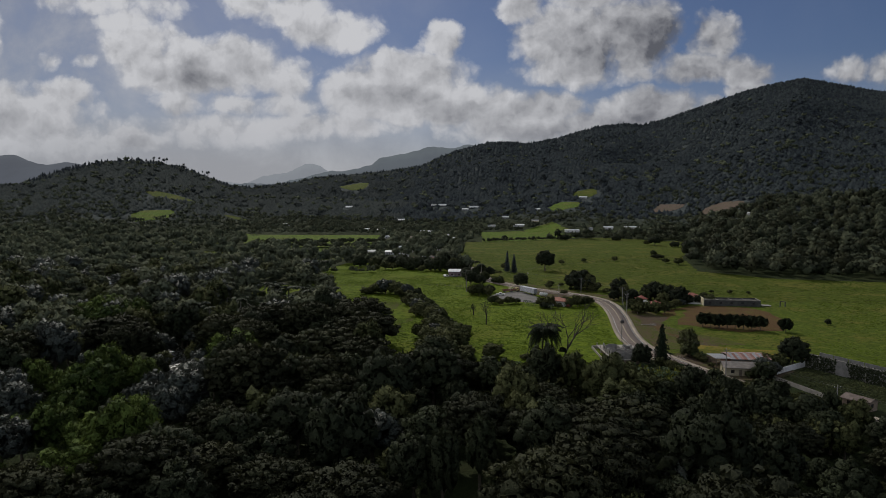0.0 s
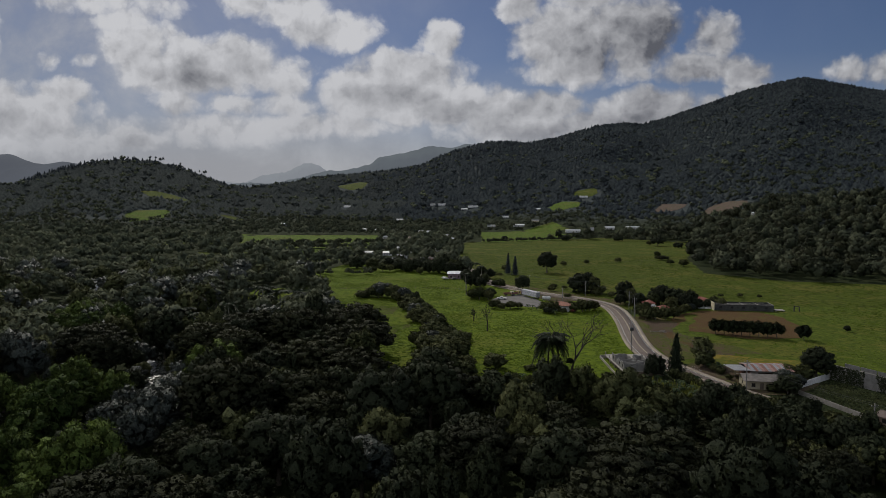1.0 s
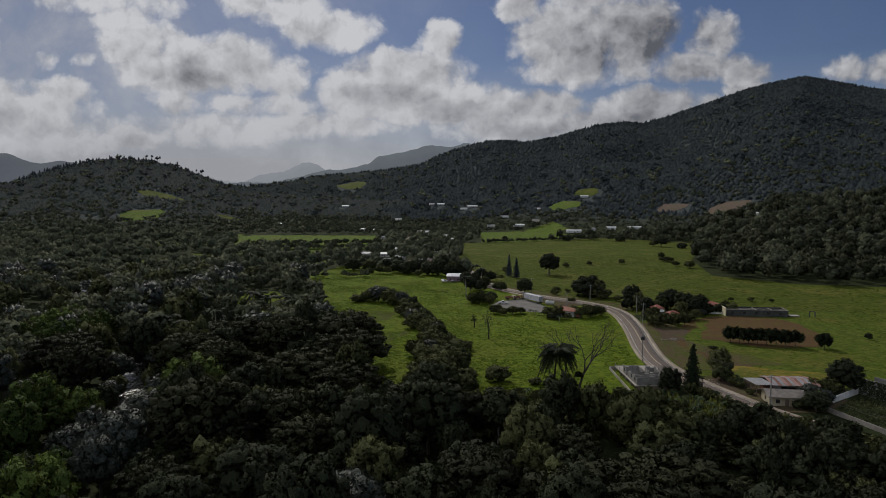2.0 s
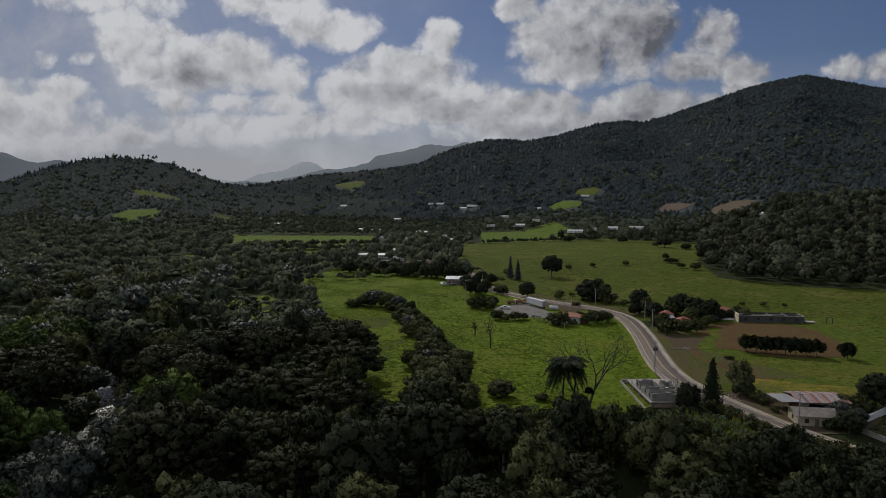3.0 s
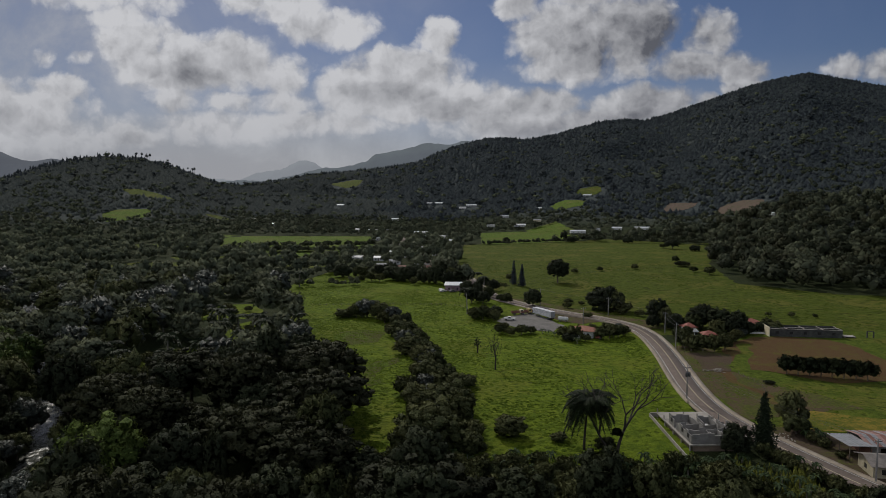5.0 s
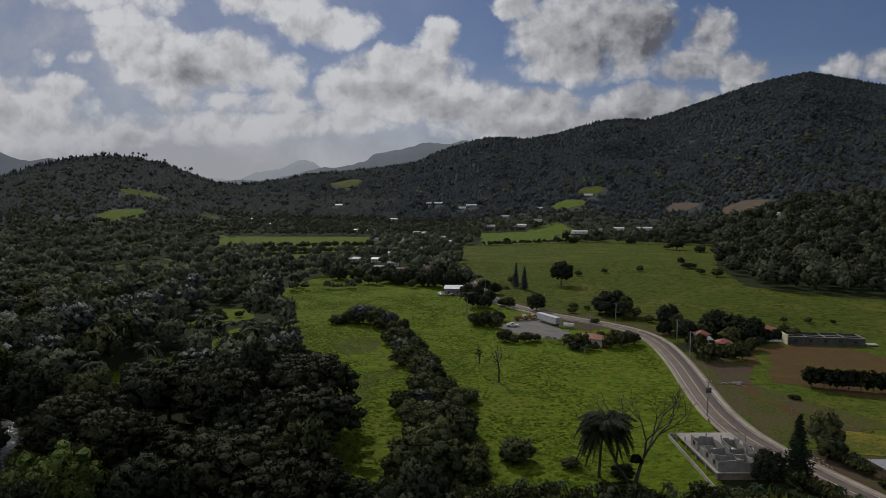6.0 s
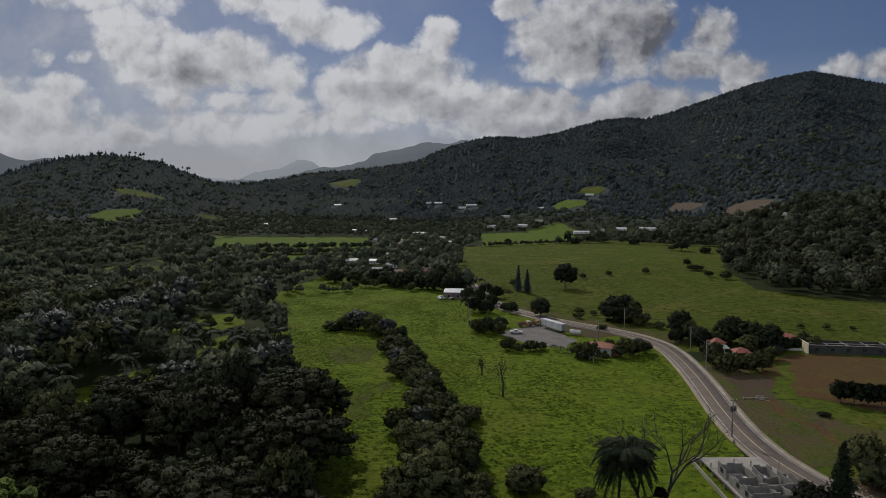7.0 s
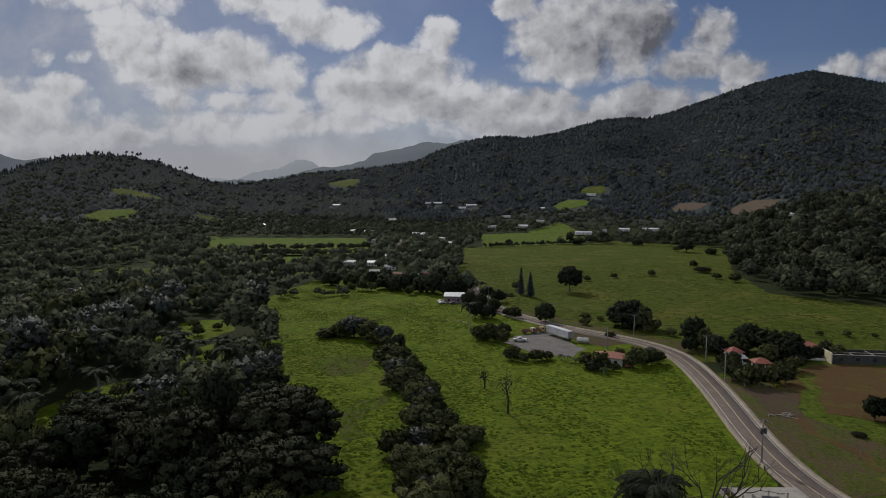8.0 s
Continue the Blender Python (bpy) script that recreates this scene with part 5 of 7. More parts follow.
SINGLE = [  # kind, x, y, size, height factor
    ("round", 67, 494, 1.55, 0.95), ("round", 75, 394, 1.9, 0.80), ("mid", 79, 390, 1.5, 0.8), ("round", 40, 404, 1.0, 0.95), ("round", 61.4, 209.6, 0.74, 1.12), ("mid", 83.3, 229, 1.0, 1.08), ("mid", 82.2, 224.5, 0.72, 0.85), ("bush", 84.4, 216.6, 0.8, 0.8), ("bush", 83.6, 219.5, 0.9, 0.8), ("bush", 84.6, 210.4, 0.6, 0.8),
    ("mid", 13, 222, 0.95, 0.62), ("mid", 33.5, 213, 0.55, 0.75), ("mid", 24, 219, 0.5, 0.5), ("round", 90, 357, 1.1, 1.1), ("mid", 92, 352, 0.95, 1.1), ("bush", 87, 306.5, 1.5, 1.2), ("bush", 91.5, 307, 1.6, 1.1), ("bush", 96, 307.5, 1.6, 1.1), ("bush", 100.5, 309, 1.5, 1.0), ("mid", 90, 312, 0.6, 0.75), ("bush", 86, 313, 1.5, 1.1), ("bush", 88, 318.5, 1.5, 1.1), ("shiny", 97, 313, 0.45, 0.7), ("shiny", 96, 350, 0.8, 0.8), ("round", 104, 346, 1.1, 0.9), ("round", 112, 343, 1.15, 0.9), ("mid", 108, 335, 0.95, 0.85),
    ("round", 115, 336, 0.95, 0.9), ("mid", 133, 344, 0.75, 0.9), ("bush", 95, 321, 1.0, 0.9), ("bush", 99, 319, 0.9, 0.8), ("bush", 104, 319, 1.3, 0.9), ("bush", 108, 321, 1.3, 0.9), ("bush", 111, 324, 1.4, 1.0), ("bush", 91, 324, 1.0, 1.0), ("bush", 90, 330, 1.1, 1.1),
    ("round", 86, 349, 0.6, 1.0), ("mid", 94, 331, 0.7, 0.8), ("mid", 105, 322, 0.6, 0.8), ("round", 120, 336, 0.75, 0.85), ("mid", 123, 340, 0.7, 0.8), ("round", 129, 341, 0.6, 0.8), ("bush", -108, 372, 1.5, 0.9), ("bush", -116, 388, 1.3, 0.8), ("bush", -104, 384, 1.1, 0.8), ("bush", -120, 366, 1.4, 1.0), ("bush", -98, 292, 1.2, 0.9), ("bush", -106, 284, 1.4, 0.9), ("bush", -100, 276, 1.2, 0.8), ("bush", -88, 346, 1.3, 0.9), ("bush", -94, 336, 1.2, 0.9), ("bush", -86, 330, 1.4, 1.0), ("mid", -111, 354, 0.6, 0.8), ("mid", -95, 312, 0.6, 0.8), ("shiny", -122, 380, 0.6, 0.8), ("round", 119, 341, 1.0, 0.95), ("mid", 101, 343, 0.9, 0.95), ("round", 108, 350, 1.1, 1.0), ("shiny", 116, 331, 0.6, 0.7), ("round", 94, 345, 0.8, 0.9), ("mid", 134, 339, 0.7, 0.9), ("round", 113, 214, 1.0, 1.0), ("mid", 108, 213, 0.6, 0.8), ("bush", 104, 213, 1.2, 1.0), ("bush", 107, 210, 1.4, 1.0), ("mid", 97, 199, 0.75, 0.7), ("round", 95, 196, 0.7, 0.85), ("mid", 92, 198.5, 0.42, 0.6), ("shiny", 99, 206, 0.6, 0.8), ("shiny", 101, 203, 0.6, 0.7),
    ("round", 45, 323, 0.62, 0.55), ("bush", 47, 325, 1.6, 1.1), ("bush", 43, 327, 1.5, 1.0), ("bush", 51, 322, 1.1, 0.8), ("bush", 58, 326, 1.5, 1.0), ("bush", 62, 328, 1.6, 1.1), ("bush", 66, 330, 1.5, 1.0), ("bush", 69, 333, 1.3, 1.0),
    ("mid", 57, 338, 0.6, 0.8), ("mid", 63, 338, 0.65, 0.8), ("shiny", 69, 340, 0.55, 0.7), ("bush", 18, 335, 1.4, 0.9), ("bush", 22, 333, 1.2, 0.8), ("bush", 27, 334, 1.4, 0.9), ("bush", 31, 336, 1.2, 0.8), ("bush", 20, 341, 1.2, 0.9),
    ("mid", 9, 372, 0.75, 0.7), ("mid", 13, 376, 0.8, 0.75), ("round", 16, 370, 0.7, 0.7), ("bush", 12, 365, 1.8, 1.1), ("bush", 17, 362, 1.6, 1.0), ("bush", 8, 367, 1.6, 1.0), ("round", 19, 378, 0.6, 0.8),
    ("round", 8, 412, 0.9, 1.0), ("tall", 11, 420, 1.0, 1.0), ("round", 14, 410, 0.8, 0.9), ("mid", 18, 430, 0.9, 0.9), ("round", 24, 418, 0.6, 0.7), ("bush", 27, 412, 1.6, 1.0), ("round", 6, 440, 0.9, 1.0), ("mid", 12, 440, 0.9, 1.0),
    ("round", -14, 487, 1.4, 1.05), ("round", -6, 480, 1.1, 1.0), ("round", 4, 500, 1.3, 1.0), ("mid", -4, 510, 1.2, 1.0), ("round", -36, 498, 1.35, 0.9), ("round", -44, 506, 1.4, 0.85), ("mid", -20, 512, 1.2, 0.9), ("round", -48, 530, 1.3, 0.9), ("mid", -70, 528, 1.3, 0.8), ("round", -82, 520, 1.3, 0.9), ("bush", -52, 494, 1.8, 1.0), ("bush", -58, 498, 2.0, 1.0), ("bush", -28, 482, 1.7, 0.9), ("round", 16, 470, 0.8, 0.9), ("round", 22, 458, 0.8, 0.9), ("round", -22, 492, 1.1, 1.0), ("round", -30, 520, 1.2, 0.9), ("tall", -10, 520, 1.2, 1.0), ("round", -55, 525, 1.2, 0.9), ("mid", -66, 505, 0.7, 0.7), ("mid", -12, 533, 0.9, 0.8), ("round", 2, 520, 1.0, 1.0),
    # pasture bushes
    ("round", 235, 767, 1.6, 0.6), ("bush", 228, 775, 2.2, 0.8), ("spread", 185, 594, 0.9, 0.55), ("bush", 186, 541, 2.2, 0.8), ("bush", 180, 556, 1.6, 0.8), ("round", 144, 872, 1.2, 0.7), ("round", 62, 872, 0.9, 0.8), ("round", 211, 858, 1.3, 0.7),
    ("round", 180, 900, 1.6, 0.8), ("bush", 258, 720, 2.6, 0.9), ("round", 250, 742, 1.1, 0.7), ("mid", 195, 640, 0.9, 0.7), ("bush", 88, 545, 1.4, 0.8), ("bush", 110, 560, 1.3, 0.8), ("bush", 140, 573, 1.6, 0.8), ("bush", 36, 505, 1.4, 1.0), ("bush", 30, 478, 1.9, 1.0),
    ("bush", 62, 372, 1.2, 0.6), ("bush", 57, 398, 1.3, 0.7), ("bush", 84, 385, 1.7, 0.9), ("bush", 80, 381, 1.4, 0.8), ("bush", 88, 376, 1.3, 0.7), ("bush", 60, 412, 1.3, 0.6), ("bush", 66, 408, 1.0, 0.6),
    ("bush", 125, 388, 0.8, 0.7), ("bush", 137, 380, 0.7, 0.7), ("bush", 150, 378, 0.8, 0.7), ("bush", 160, 376, 0.9, 0.8), ("bush", 170, 374, 0.7, 0.8), ("tall", 164, 283, 0.5, 0.5), ("spread", 96, 266, 0.22, 0.5),
    # meadow hedge line
    ("shiny", -43, 371, 0.95, 0.72), ("mid", -49, 373, 0.85, 0.6), ("round", -37, 368, 0.9, 0.8), ("mid", -54, 369, 0.7, 0.55), ("mid", -30, 362, 0.6, 0.5), ("mid", -27, 352, 0.65, 0.7), ("tall", -22, 344, 0.7, 0.75), ("mid", -24, 335, 0.75, 0.7),
    ("mid", -19, 328, 0.8, 0.75), ("round", -21, 318, 0.75, 0.7), ("mid", -15, 312, 0.85, 0.75), ("mid", -17, 302, 0.85, 0.75), ("round", -11, 295, 0.85, 0.72), ("mid", -12, 286, 0.85, 0.75), ("round", -9, 277, 0.85, 0.75), ("round", -10, 267, 0.85, 0.7),
    ("shiny", -13, 255, 0.75, 0.6), ("bush", -14, 247, 1.9, 1.0), ("bush", -18, 253, 1.5, 0.9), ("round", -2, 258, 0.75, 0.6), ("mid", 1, 262, 0.6, 0.55), ("round", -7, 240, 1.0, 0.72), ("mid", -3, 234, 0.9, 0.8), ("mid", -15, 242, 0.8, 0.8), ("mid", -8, 212, 1.0, 0.8), ("mid", 3, 210, 0.8, 0.8), ("round", -12, 232, 1.0, 0.75), ("mid", -4, 228, 0.95, 0.8), ("round", -10, 220, 1.0, 0.85),
    ("mid", -1, 218, 0.8, 0.6), ("mid", -14, 212, 1.0, 0.8), ("bush", -33, 358, 1.4, 0.9), ("bush", -27, 330, 1.3, 0.8), ("bush", -20, 300, 1.3, 0.8), ("bush", -14, 270, 1.2, 0.9)]


def place_singles():
    pick = random.Random(31)
    for x, y, s in ((-52, 284, 1.1), (-47, 268, 1.2), (-43, 254, 1.25), (-39, 241, 1.15), (-36, 229, 1.1), (-33, 217, 1.05), (-30, 206, 1.05), (-24, 198, 0.9), (-18, 194, 0.75), (-11, 195, 0.7), (-5, 196, 0.65), (-15, 186, 0.8), (-8, 187, 0.75), (-21, 188, 0.85), (-44, 232, 1.2), (-42, 218, 1.1)):
        plant("round", x, y, s, pick, stretch=0.95, group="trees of the near wood")
    line = smooth_line([(-52, 372), (-36, 366), (-24, 340), (-15, 305), (-9, 275), (-8, 250), (-6, 225)], 5.0)
    more = [(pick.choice(["mid", "mid", "bush", "shiny"]), x + pick.uniform(-4.5, 4.5), y + pick.uniform(-2, 2), pick.uniform(0.45, 0.7), pick.uniform(0.6, 0.9)) for x, y in line]
    for key, x, y, s, hf in SINGLE + more:
        hedge = -60 < x < 3 and 200 < y < 375
        key = "mid" if hedge and key == "round" else key
        size = s * (1.3 if hedge else 1.0)
        x += 4.0 * min(1.0, max(0.0, (285 - y) / 40)) if hedge else 0.0
        plant(key, x, y, size, pick, z=float(ground(x, y)) - (4.5 if s == 1.9 else 0.0 if key == "bush" or s > 1.5 else (2.4 if y > 470 else 1.3) * size * hf), stretch=hf, group="hedge line in the meadow" if hedge else "")


place_singles()


def thin_tree(name, label, x, y, h, seed, sparse):
    rng = np.random.default_rng(seed)
    ob = thing(name, label, "tree", at=pose(x, y, 0))
    pts = [(0, 0, -0.2), (0.1, 0, h * 0.4), (-0.05 * h, 0, h * 0.7), (-0.09 * h, 0.1, h * 0.95)]
    part_np("trunk", tube(pts, [0.30, 0.22, 0.15, 0.05], 6), BARK_DARK, ob)
    for k in range(6):
        z = h * rng.uniform(0.4, 0.85)
        a = rng.uniform(0, math.tau)
        L = h * rng.uniform(0.12, 0.28)
        part_np("branch", tube([(0, 0, z), (math.cos(a) * L * 0.5, math.sin(a) * L * 0.5, z + L * 0.5), (math.cos(a) * L, math.sin(a) * L, z + L)], [0.11, 0.07, 0.03], 4), BARK_DARK, ob)
    P = rng.normal(size=(sparse, 3)) * [h * 0.14, h * 0.14, h * 0.2] + [-0.05 * h, 0, h * 0.72]
    part_np("crown", leaf_cards(P, rng.normal(size=(sparse, 3)), 0.40, rng), LEAF_DARK, ob)


thin_tree("young_tree", "thin young tree with sparse leaves in the meadow", 12.8, 280.4, 10.5, 3, 240)
thin_tree("young_tree", "small young tree in the meadow", 7.6, 302.5, 5.4, 5, 150)


def hedge_row():
    """Clipped trees in a row in the ploughed field, and one apart."""
    rng = np.random.default_rng(40)
    row = [(107 + 3.05 * k, 277 - 1.0 * k, 1.0) for k in range(8)] + [(137.5, 267, 0.95)]
    base = []
    for k in range(2):
        ob = thing("clipped_tree", "dark bushy tree in a row on bare soil", "tree", "row of trees in the field")
        part_np("trunk", trunk(rng, 4.2, 0.16, 4, 1.3), BARK, ob)
        part_np("crown", crown(rng, 6.2, 6.6, 0.1, 22, 2400, 0.46, jitter=0.6, leafw=0.3), LEAF_HEDGE, ob)
        base.append(ob)
    for k, (x, y, s) in enumerate(row):
        m = pose(x, y, 0, 0, 0, 67 * k) @ Matrix.Scale(s, 4)
        ob = base[k] if k < 2 else copy_thing(base[k % 2], m)
        ob.matrix_basis = m


hedge_row()


def grass_tufts():
    """Low rounded tussocks of longer grass on the meadow and fields."""
    rng = np.random.default_rng(51)
    for poly, n, mat, sz, rise in ((MEADOW, 16000, TUFT, 0.55, 0.5), (LOWER_EAST, 3500, TUFT, 0.5, 0.5), (PASTURE_EAST, 6000, TUFT_DRY, 0.8, 0.45), ([(75, 232), (77, 262), (80, 278), (91, 278), (89, 270), (96, 258), (108, 248), (98, 238), (88, 236)], 800, TUFT_DRY, 0.38, 0.4), ([(59, 207), (69, 208), (72, 200), (71, 192), (60, 190)], 800, TUFT_CANE, 0.55, 3.2)):
        p = np.array(poly)
        x, y = rng.uniform(p[:, 0].min(), p[:, 0].max(), n * 4), rng.uniform(p[:, 1].min(), min(p[:, 1].max(), 640), n * 4)
        keep = inside(poly, x, y) & (vnoise(x, y, 14, 13) + 0.5 * vnoise(x, y, 4, 14) + rng.normal(size=len(x)) * 0.35 > 0.05) & (np.abs(x - np.interp(y, ROAD_LINE[:, 1], ROAD_LINE[:, 0])) > 7) & ~((x > 16) & (x < 66) & (y > 338) & (y < 398))
        keep &= ~((x > 86) & (y > 265) & (y < 334) & (x < 166))
        x, y = x[keep][:n], y[keep][:n]
        k, c = len(x), 6
        r = sz * rng.uniform(0.45, 1.3, k)
        a = np.arange(c) / c * math.tau + rng.uniform(0, 6, (k, 1))
        rr = r[:, None] * rng.uniform(0.7, 1.25, (k, c))
        g = ground(x, y) + 0.05
        rim = np.stack([x[:, None] + rr * np.cos(a), y[:, None] + rr * np.sin(a), np.repeat(g[:, None], c, 1)], 2)
        top = np.stack([x + r * rng.normal(size=k) * 0.2, y + r * rng.normal(size=k) * 0.2, g + r * rise * rng.uniform(0.6, 1.3, k)], 1)[:, None]
        V = np.concatenate([rim, top], 1).reshape(-1, 3)
        o = (np.arange(k) * (c + 1))[:, None, None]
        F = (o + np.array([(i, (i + 1) % c, c) for i in range(c)])[None]).reshape(-1, 3)
        tagged(new("grass_tufts", from_arrays("grass_tufts", V, F, mat)), "rounded tussocks of longer green grass", "grass", kind="stuff")


TUFT = leaf_mat("tuft_grass", (0.054, 0.087, 0.008), (0.114, 0.153, 0.014), rough=0.9, spec=0.03, trans=0.25, patch=0.05, leaf=3.0)
TUFT_CANE = leaf_mat("cane_grass", (0.075, 0.090, 0.016), (0.150, 0.160, 0.034), rough=0.9, spec=0.03, trans=0.35, patch=0.3, leaf=3.0)
TUFT_DRY = leaf_mat("tuft_dry", (0.052, 0.078, 0.010), (0.092, 0.112, 0.020), rough=0.9, spec=0.03, trans=0.25, patch=0.05, leaf=3.0)
grass_tufts()


# ---- buildings ----
def box(bm, x0, y0, z0, x1, y1, z1):
    """Adds a box to bm."""
    v = [bm.verts.new(p) for p in ((x0, y0, z0), (x1, y0, z0), (x1, y1, z0), (x0, y1, z0), (x0, y0, z1), (x1, y0, z1), (x1, y1, z1), (x0, y1, z1))]
    for f in ((3, 2, 1, 0), (4, 5, 6, 7), (0, 1, 5, 4), (1, 2, 6, 5), (2, 3, 7, 6), (3, 0, 4, 7)):
        bm.faces.new([v[i] for i in f])
    return bm


def part(name, bm, material, parent, label=""):
    me = bpy.data.meshes.new(name)
    bm.to_mesh(me)
    bm.free()
    me.materials.append(material)
    ob = new(name, me)
    ob.parent = parent
    if label:
        tagged(ob, label)
    return ob


def boxes(*rows):
    bm = bmesh.new()
    for r in rows:
        box(bm, *r)
    return bm


def walls_with_openings(w, d, h, t, openings):
    """Four walls of a house round the origin; openings on a side: (side, from, to, sill, head)."""
    bm = bmesh.new()
    for side in "snew":
        L = w if side in "sn" else d - 2 * t
        cuts = sorted((o[1], o[2], o[3], o[4]) for o in openings if o[0] == side)
        segs, at = [], -L / 2
        for a, b, s, hd in cuts:
            segs += [(at, a, 0, h), (a, b, 0, s), (a, b, hd, h)]
            at = b
        segs.append((at, L / 2, 0, h))
        for a, b, z0, z1 in segs:
            if b - a < 1e-3 or z1 - z0 < 1e-3:
                continue
            if side == "s":
                box(bm, a, -d / 2, z0, b, -d / 2 + t, z1)
            elif side == "n":
                box(bm, a, d / 2 - t, z0, b, d / 2, z1)
            elif side == "e":
                box(bm, w / 2 - t, a, z0, w / 2, b, z1)
            else:
                box(bm, -w / 2, a, z0, -w / 2 + t, b, z1)
    bmesh.ops.remove_doubles(bm, verts=bm.verts, dist=1e-4)
    return bm


def gable_roof(w, d, h, rise, over, t=0.12):
    """Two sloping slabs, ridge along x."""
    bm = bmesh.new()
    for sg in (-1, 1):
        y0, y1 = sg * (d / 2 + over), 0.0
        z0, z1 = h - over * rise / (d / 2), h + rise
        pts = [(-w / 2 - over, y0, z0), (w / 2 + over, y0, z0), (w / 2 + over, y1, z1), (-w / 2 - over, y1, z1)]
        lo = [bm.verts.new(p) for p in pts]
        hi = [bm.verts.new((p[0], p[1], p[2] + t)) for p in pts]
        for f in ((lo[3], lo[2], lo[1], lo[0]), (hi[0], hi[1], hi[2], hi[3])):
            bm.faces.new(f)
        for i in range(4):
            bm.faces.new((lo[i], lo[(i + 1) % 4], hi[(i + 1) % 4], hi[i]))
    bmesh.ops.recalc_face_normals(bm, faces=bm.faces)
    return bm


def hip_roof(w, d, h, rise, over):
    bm = bmesh.new()
    a, b = w / 2 + over, d / 2 + over
    rl = max(0.05, (w - d) / 2)
    e = [bm.verts.new(p) for p in ((-a, -b, h), (a, -b, h), (a, b, h), (-a, b, h))]
    g = [bm.verts.new(p) for p in ((-a, -b, h - 0.15), (a, -b, h - 0.15), (a, b, h - 0.15), (-a, b, h - 0.15))]
    r = [bm.verts.new((-rl, 0, h + rise)), bm.verts.new((rl, 0, h + rise))]
    for f in ((e[0], e[1], r[1], r[0]), (e[1], e[2], r[1]), (e[2], e[3], r[0], r[1]), (e[3], e[0], r[0]), tuple(reversed(g))):
        bm.faces.new(f)
    for i in range(4):
        bm.faces.new((g[i], g[(i + 1) % 4], e[(i + 1) % 4], e[i]))
    bmesh.ops.recalc_face_normals(bm, faces=bm.faces)
    return bm


def shed_roof(w, d, h, rise, over):
    """One sloping corrugated sheet with a flat underside."""
    bm = bmesh.new()
    n = int((w + 2 * over) / 0.4)
    rows = []
    for y, z in ((-d / 2 - over, h), (d / 2 + over, h + rise)):
        top, low = [], []
        for i in range(n + 1):
            x = -w / 2 - over + (w + 2 * over) * i / n
            top.append(bm.verts.new((x, y, z + (0.07 if i % 2 else 0.0))))
            low.append(bm.verts.new((x, y, z - 0.05)))
        rows.append((top, low))
    (t0, l0), (t1, l1) = rows
    for i in range(n):
        bm.faces.new((t0[i], t0[i + 1], t1[i + 1], t1[i]))
        bm.faces.new((l0[i + 1], l0[i], l1[i], l1[i + 1]))
        bm.faces.new((l0[i], l0[i + 1], t0[i + 1], t0[i]))
        bm.faces.new((l1[i + 1], l1[i], t1[i], t1[i + 1]))
    bm.faces.new((l0[0], t0[0], t1[0], l1[0]))
    bm.faces.new((l0[-1], l1[-1], t1[-1], t0[-1]))
    bmesh.ops.recalc_face_normals(bm, faces=bm.faces)
    return bm


def house(label, x, y, rz, w, d, h, roof, roof_mat, wall_mat, rise=1.3, over=0.5, openings=None, name="house", group="", z=None):
    ob = thing(name, label, "house", group, at=pose(x, y, (float(ground(x, y)) if z is None else z) - 0.05, 0, 0, rz))
    if openings is None:
        openings = [("s", -w * 0.32, -w * 0.32 + 1.1, 0.9, 2.0), ("s", -0.5, 0.5, 0.0, 2.1), ("s", w * 0.2, w * 0.2 + 1.1, 0.9, 2.0), ("w", -0.6, 0.6, 0.9, 2.0), ("e", -0.6, 0.6, 0.9, 2.0)]
    part("wall", walls_with_openings(w, d, h, 0.2, openings), wall_mat, ob)
    part("floor", boxes((-w / 2 + 0.2, -d / 2 + 0.2, 0, w / 2 - 0.2, d / 2 - 0.2, 0.1)), CONCRETE_DARK, ob)
    for side, a, b, s, hd in openings:
        if side in "sn":
            yy = -d / 2 + 0.1 if side == "s" else d / 2 - 0.14
            bm = boxes((a, yy, max(s, 0.0), b, yy + 0.04, hd))
        else:
            xx = w / 2 - 0.14 if side == "e" else -w / 2 + 0.1
            bm = boxes((xx, a, s, xx + 0.04, b, hd))
        part("door" if s < 0.1 else "window", bm, DARK if s > 0.1 else BARK, ob, "dark door" if s < 0.1 else "dark window opening")
    if roof == "gable":
        part("roof", gable_roof(w, d, h, rise, over), roof_mat, ob)
        bm = bmesh.new()
        for sx in (-w / 2, w / 2 - 0.2):
            v = [bm.verts.new(p) for p in ((sx, -d / 2, h), (sx, d / 2, h), (sx, 0, h + rise))]
            u = [bm.verts.new((q.co.x + 0.2, q.co.y, q.co.z)) for q in v]
            bm.faces.new(v)
            bm.faces.new(tuple(reversed(u)))
            for k in range(3):
                bm.faces.new((u[k], u[(k + 1) % 3], v[(k + 1) % 3], v[k]))
        bmesh.ops.recalc_face_normals(bm, faces=bm.faces)
        part("gable", bm, wall_mat, ob)
    elif roof == "hip":
        part("roof", hip_roof(w, d, h, rise, over), roof_mat, ob)
    elif roof == "shed":
        part("roof", shed_roof(w, d, h, rise, over), roof_mat, ob)
    else:
        part("roof", boxes((-w / 2 - over, -d / 2 - over, h, w / 2 + over, d / 2 + over, h + 0.2)), roof_mat, ob)
    return ob


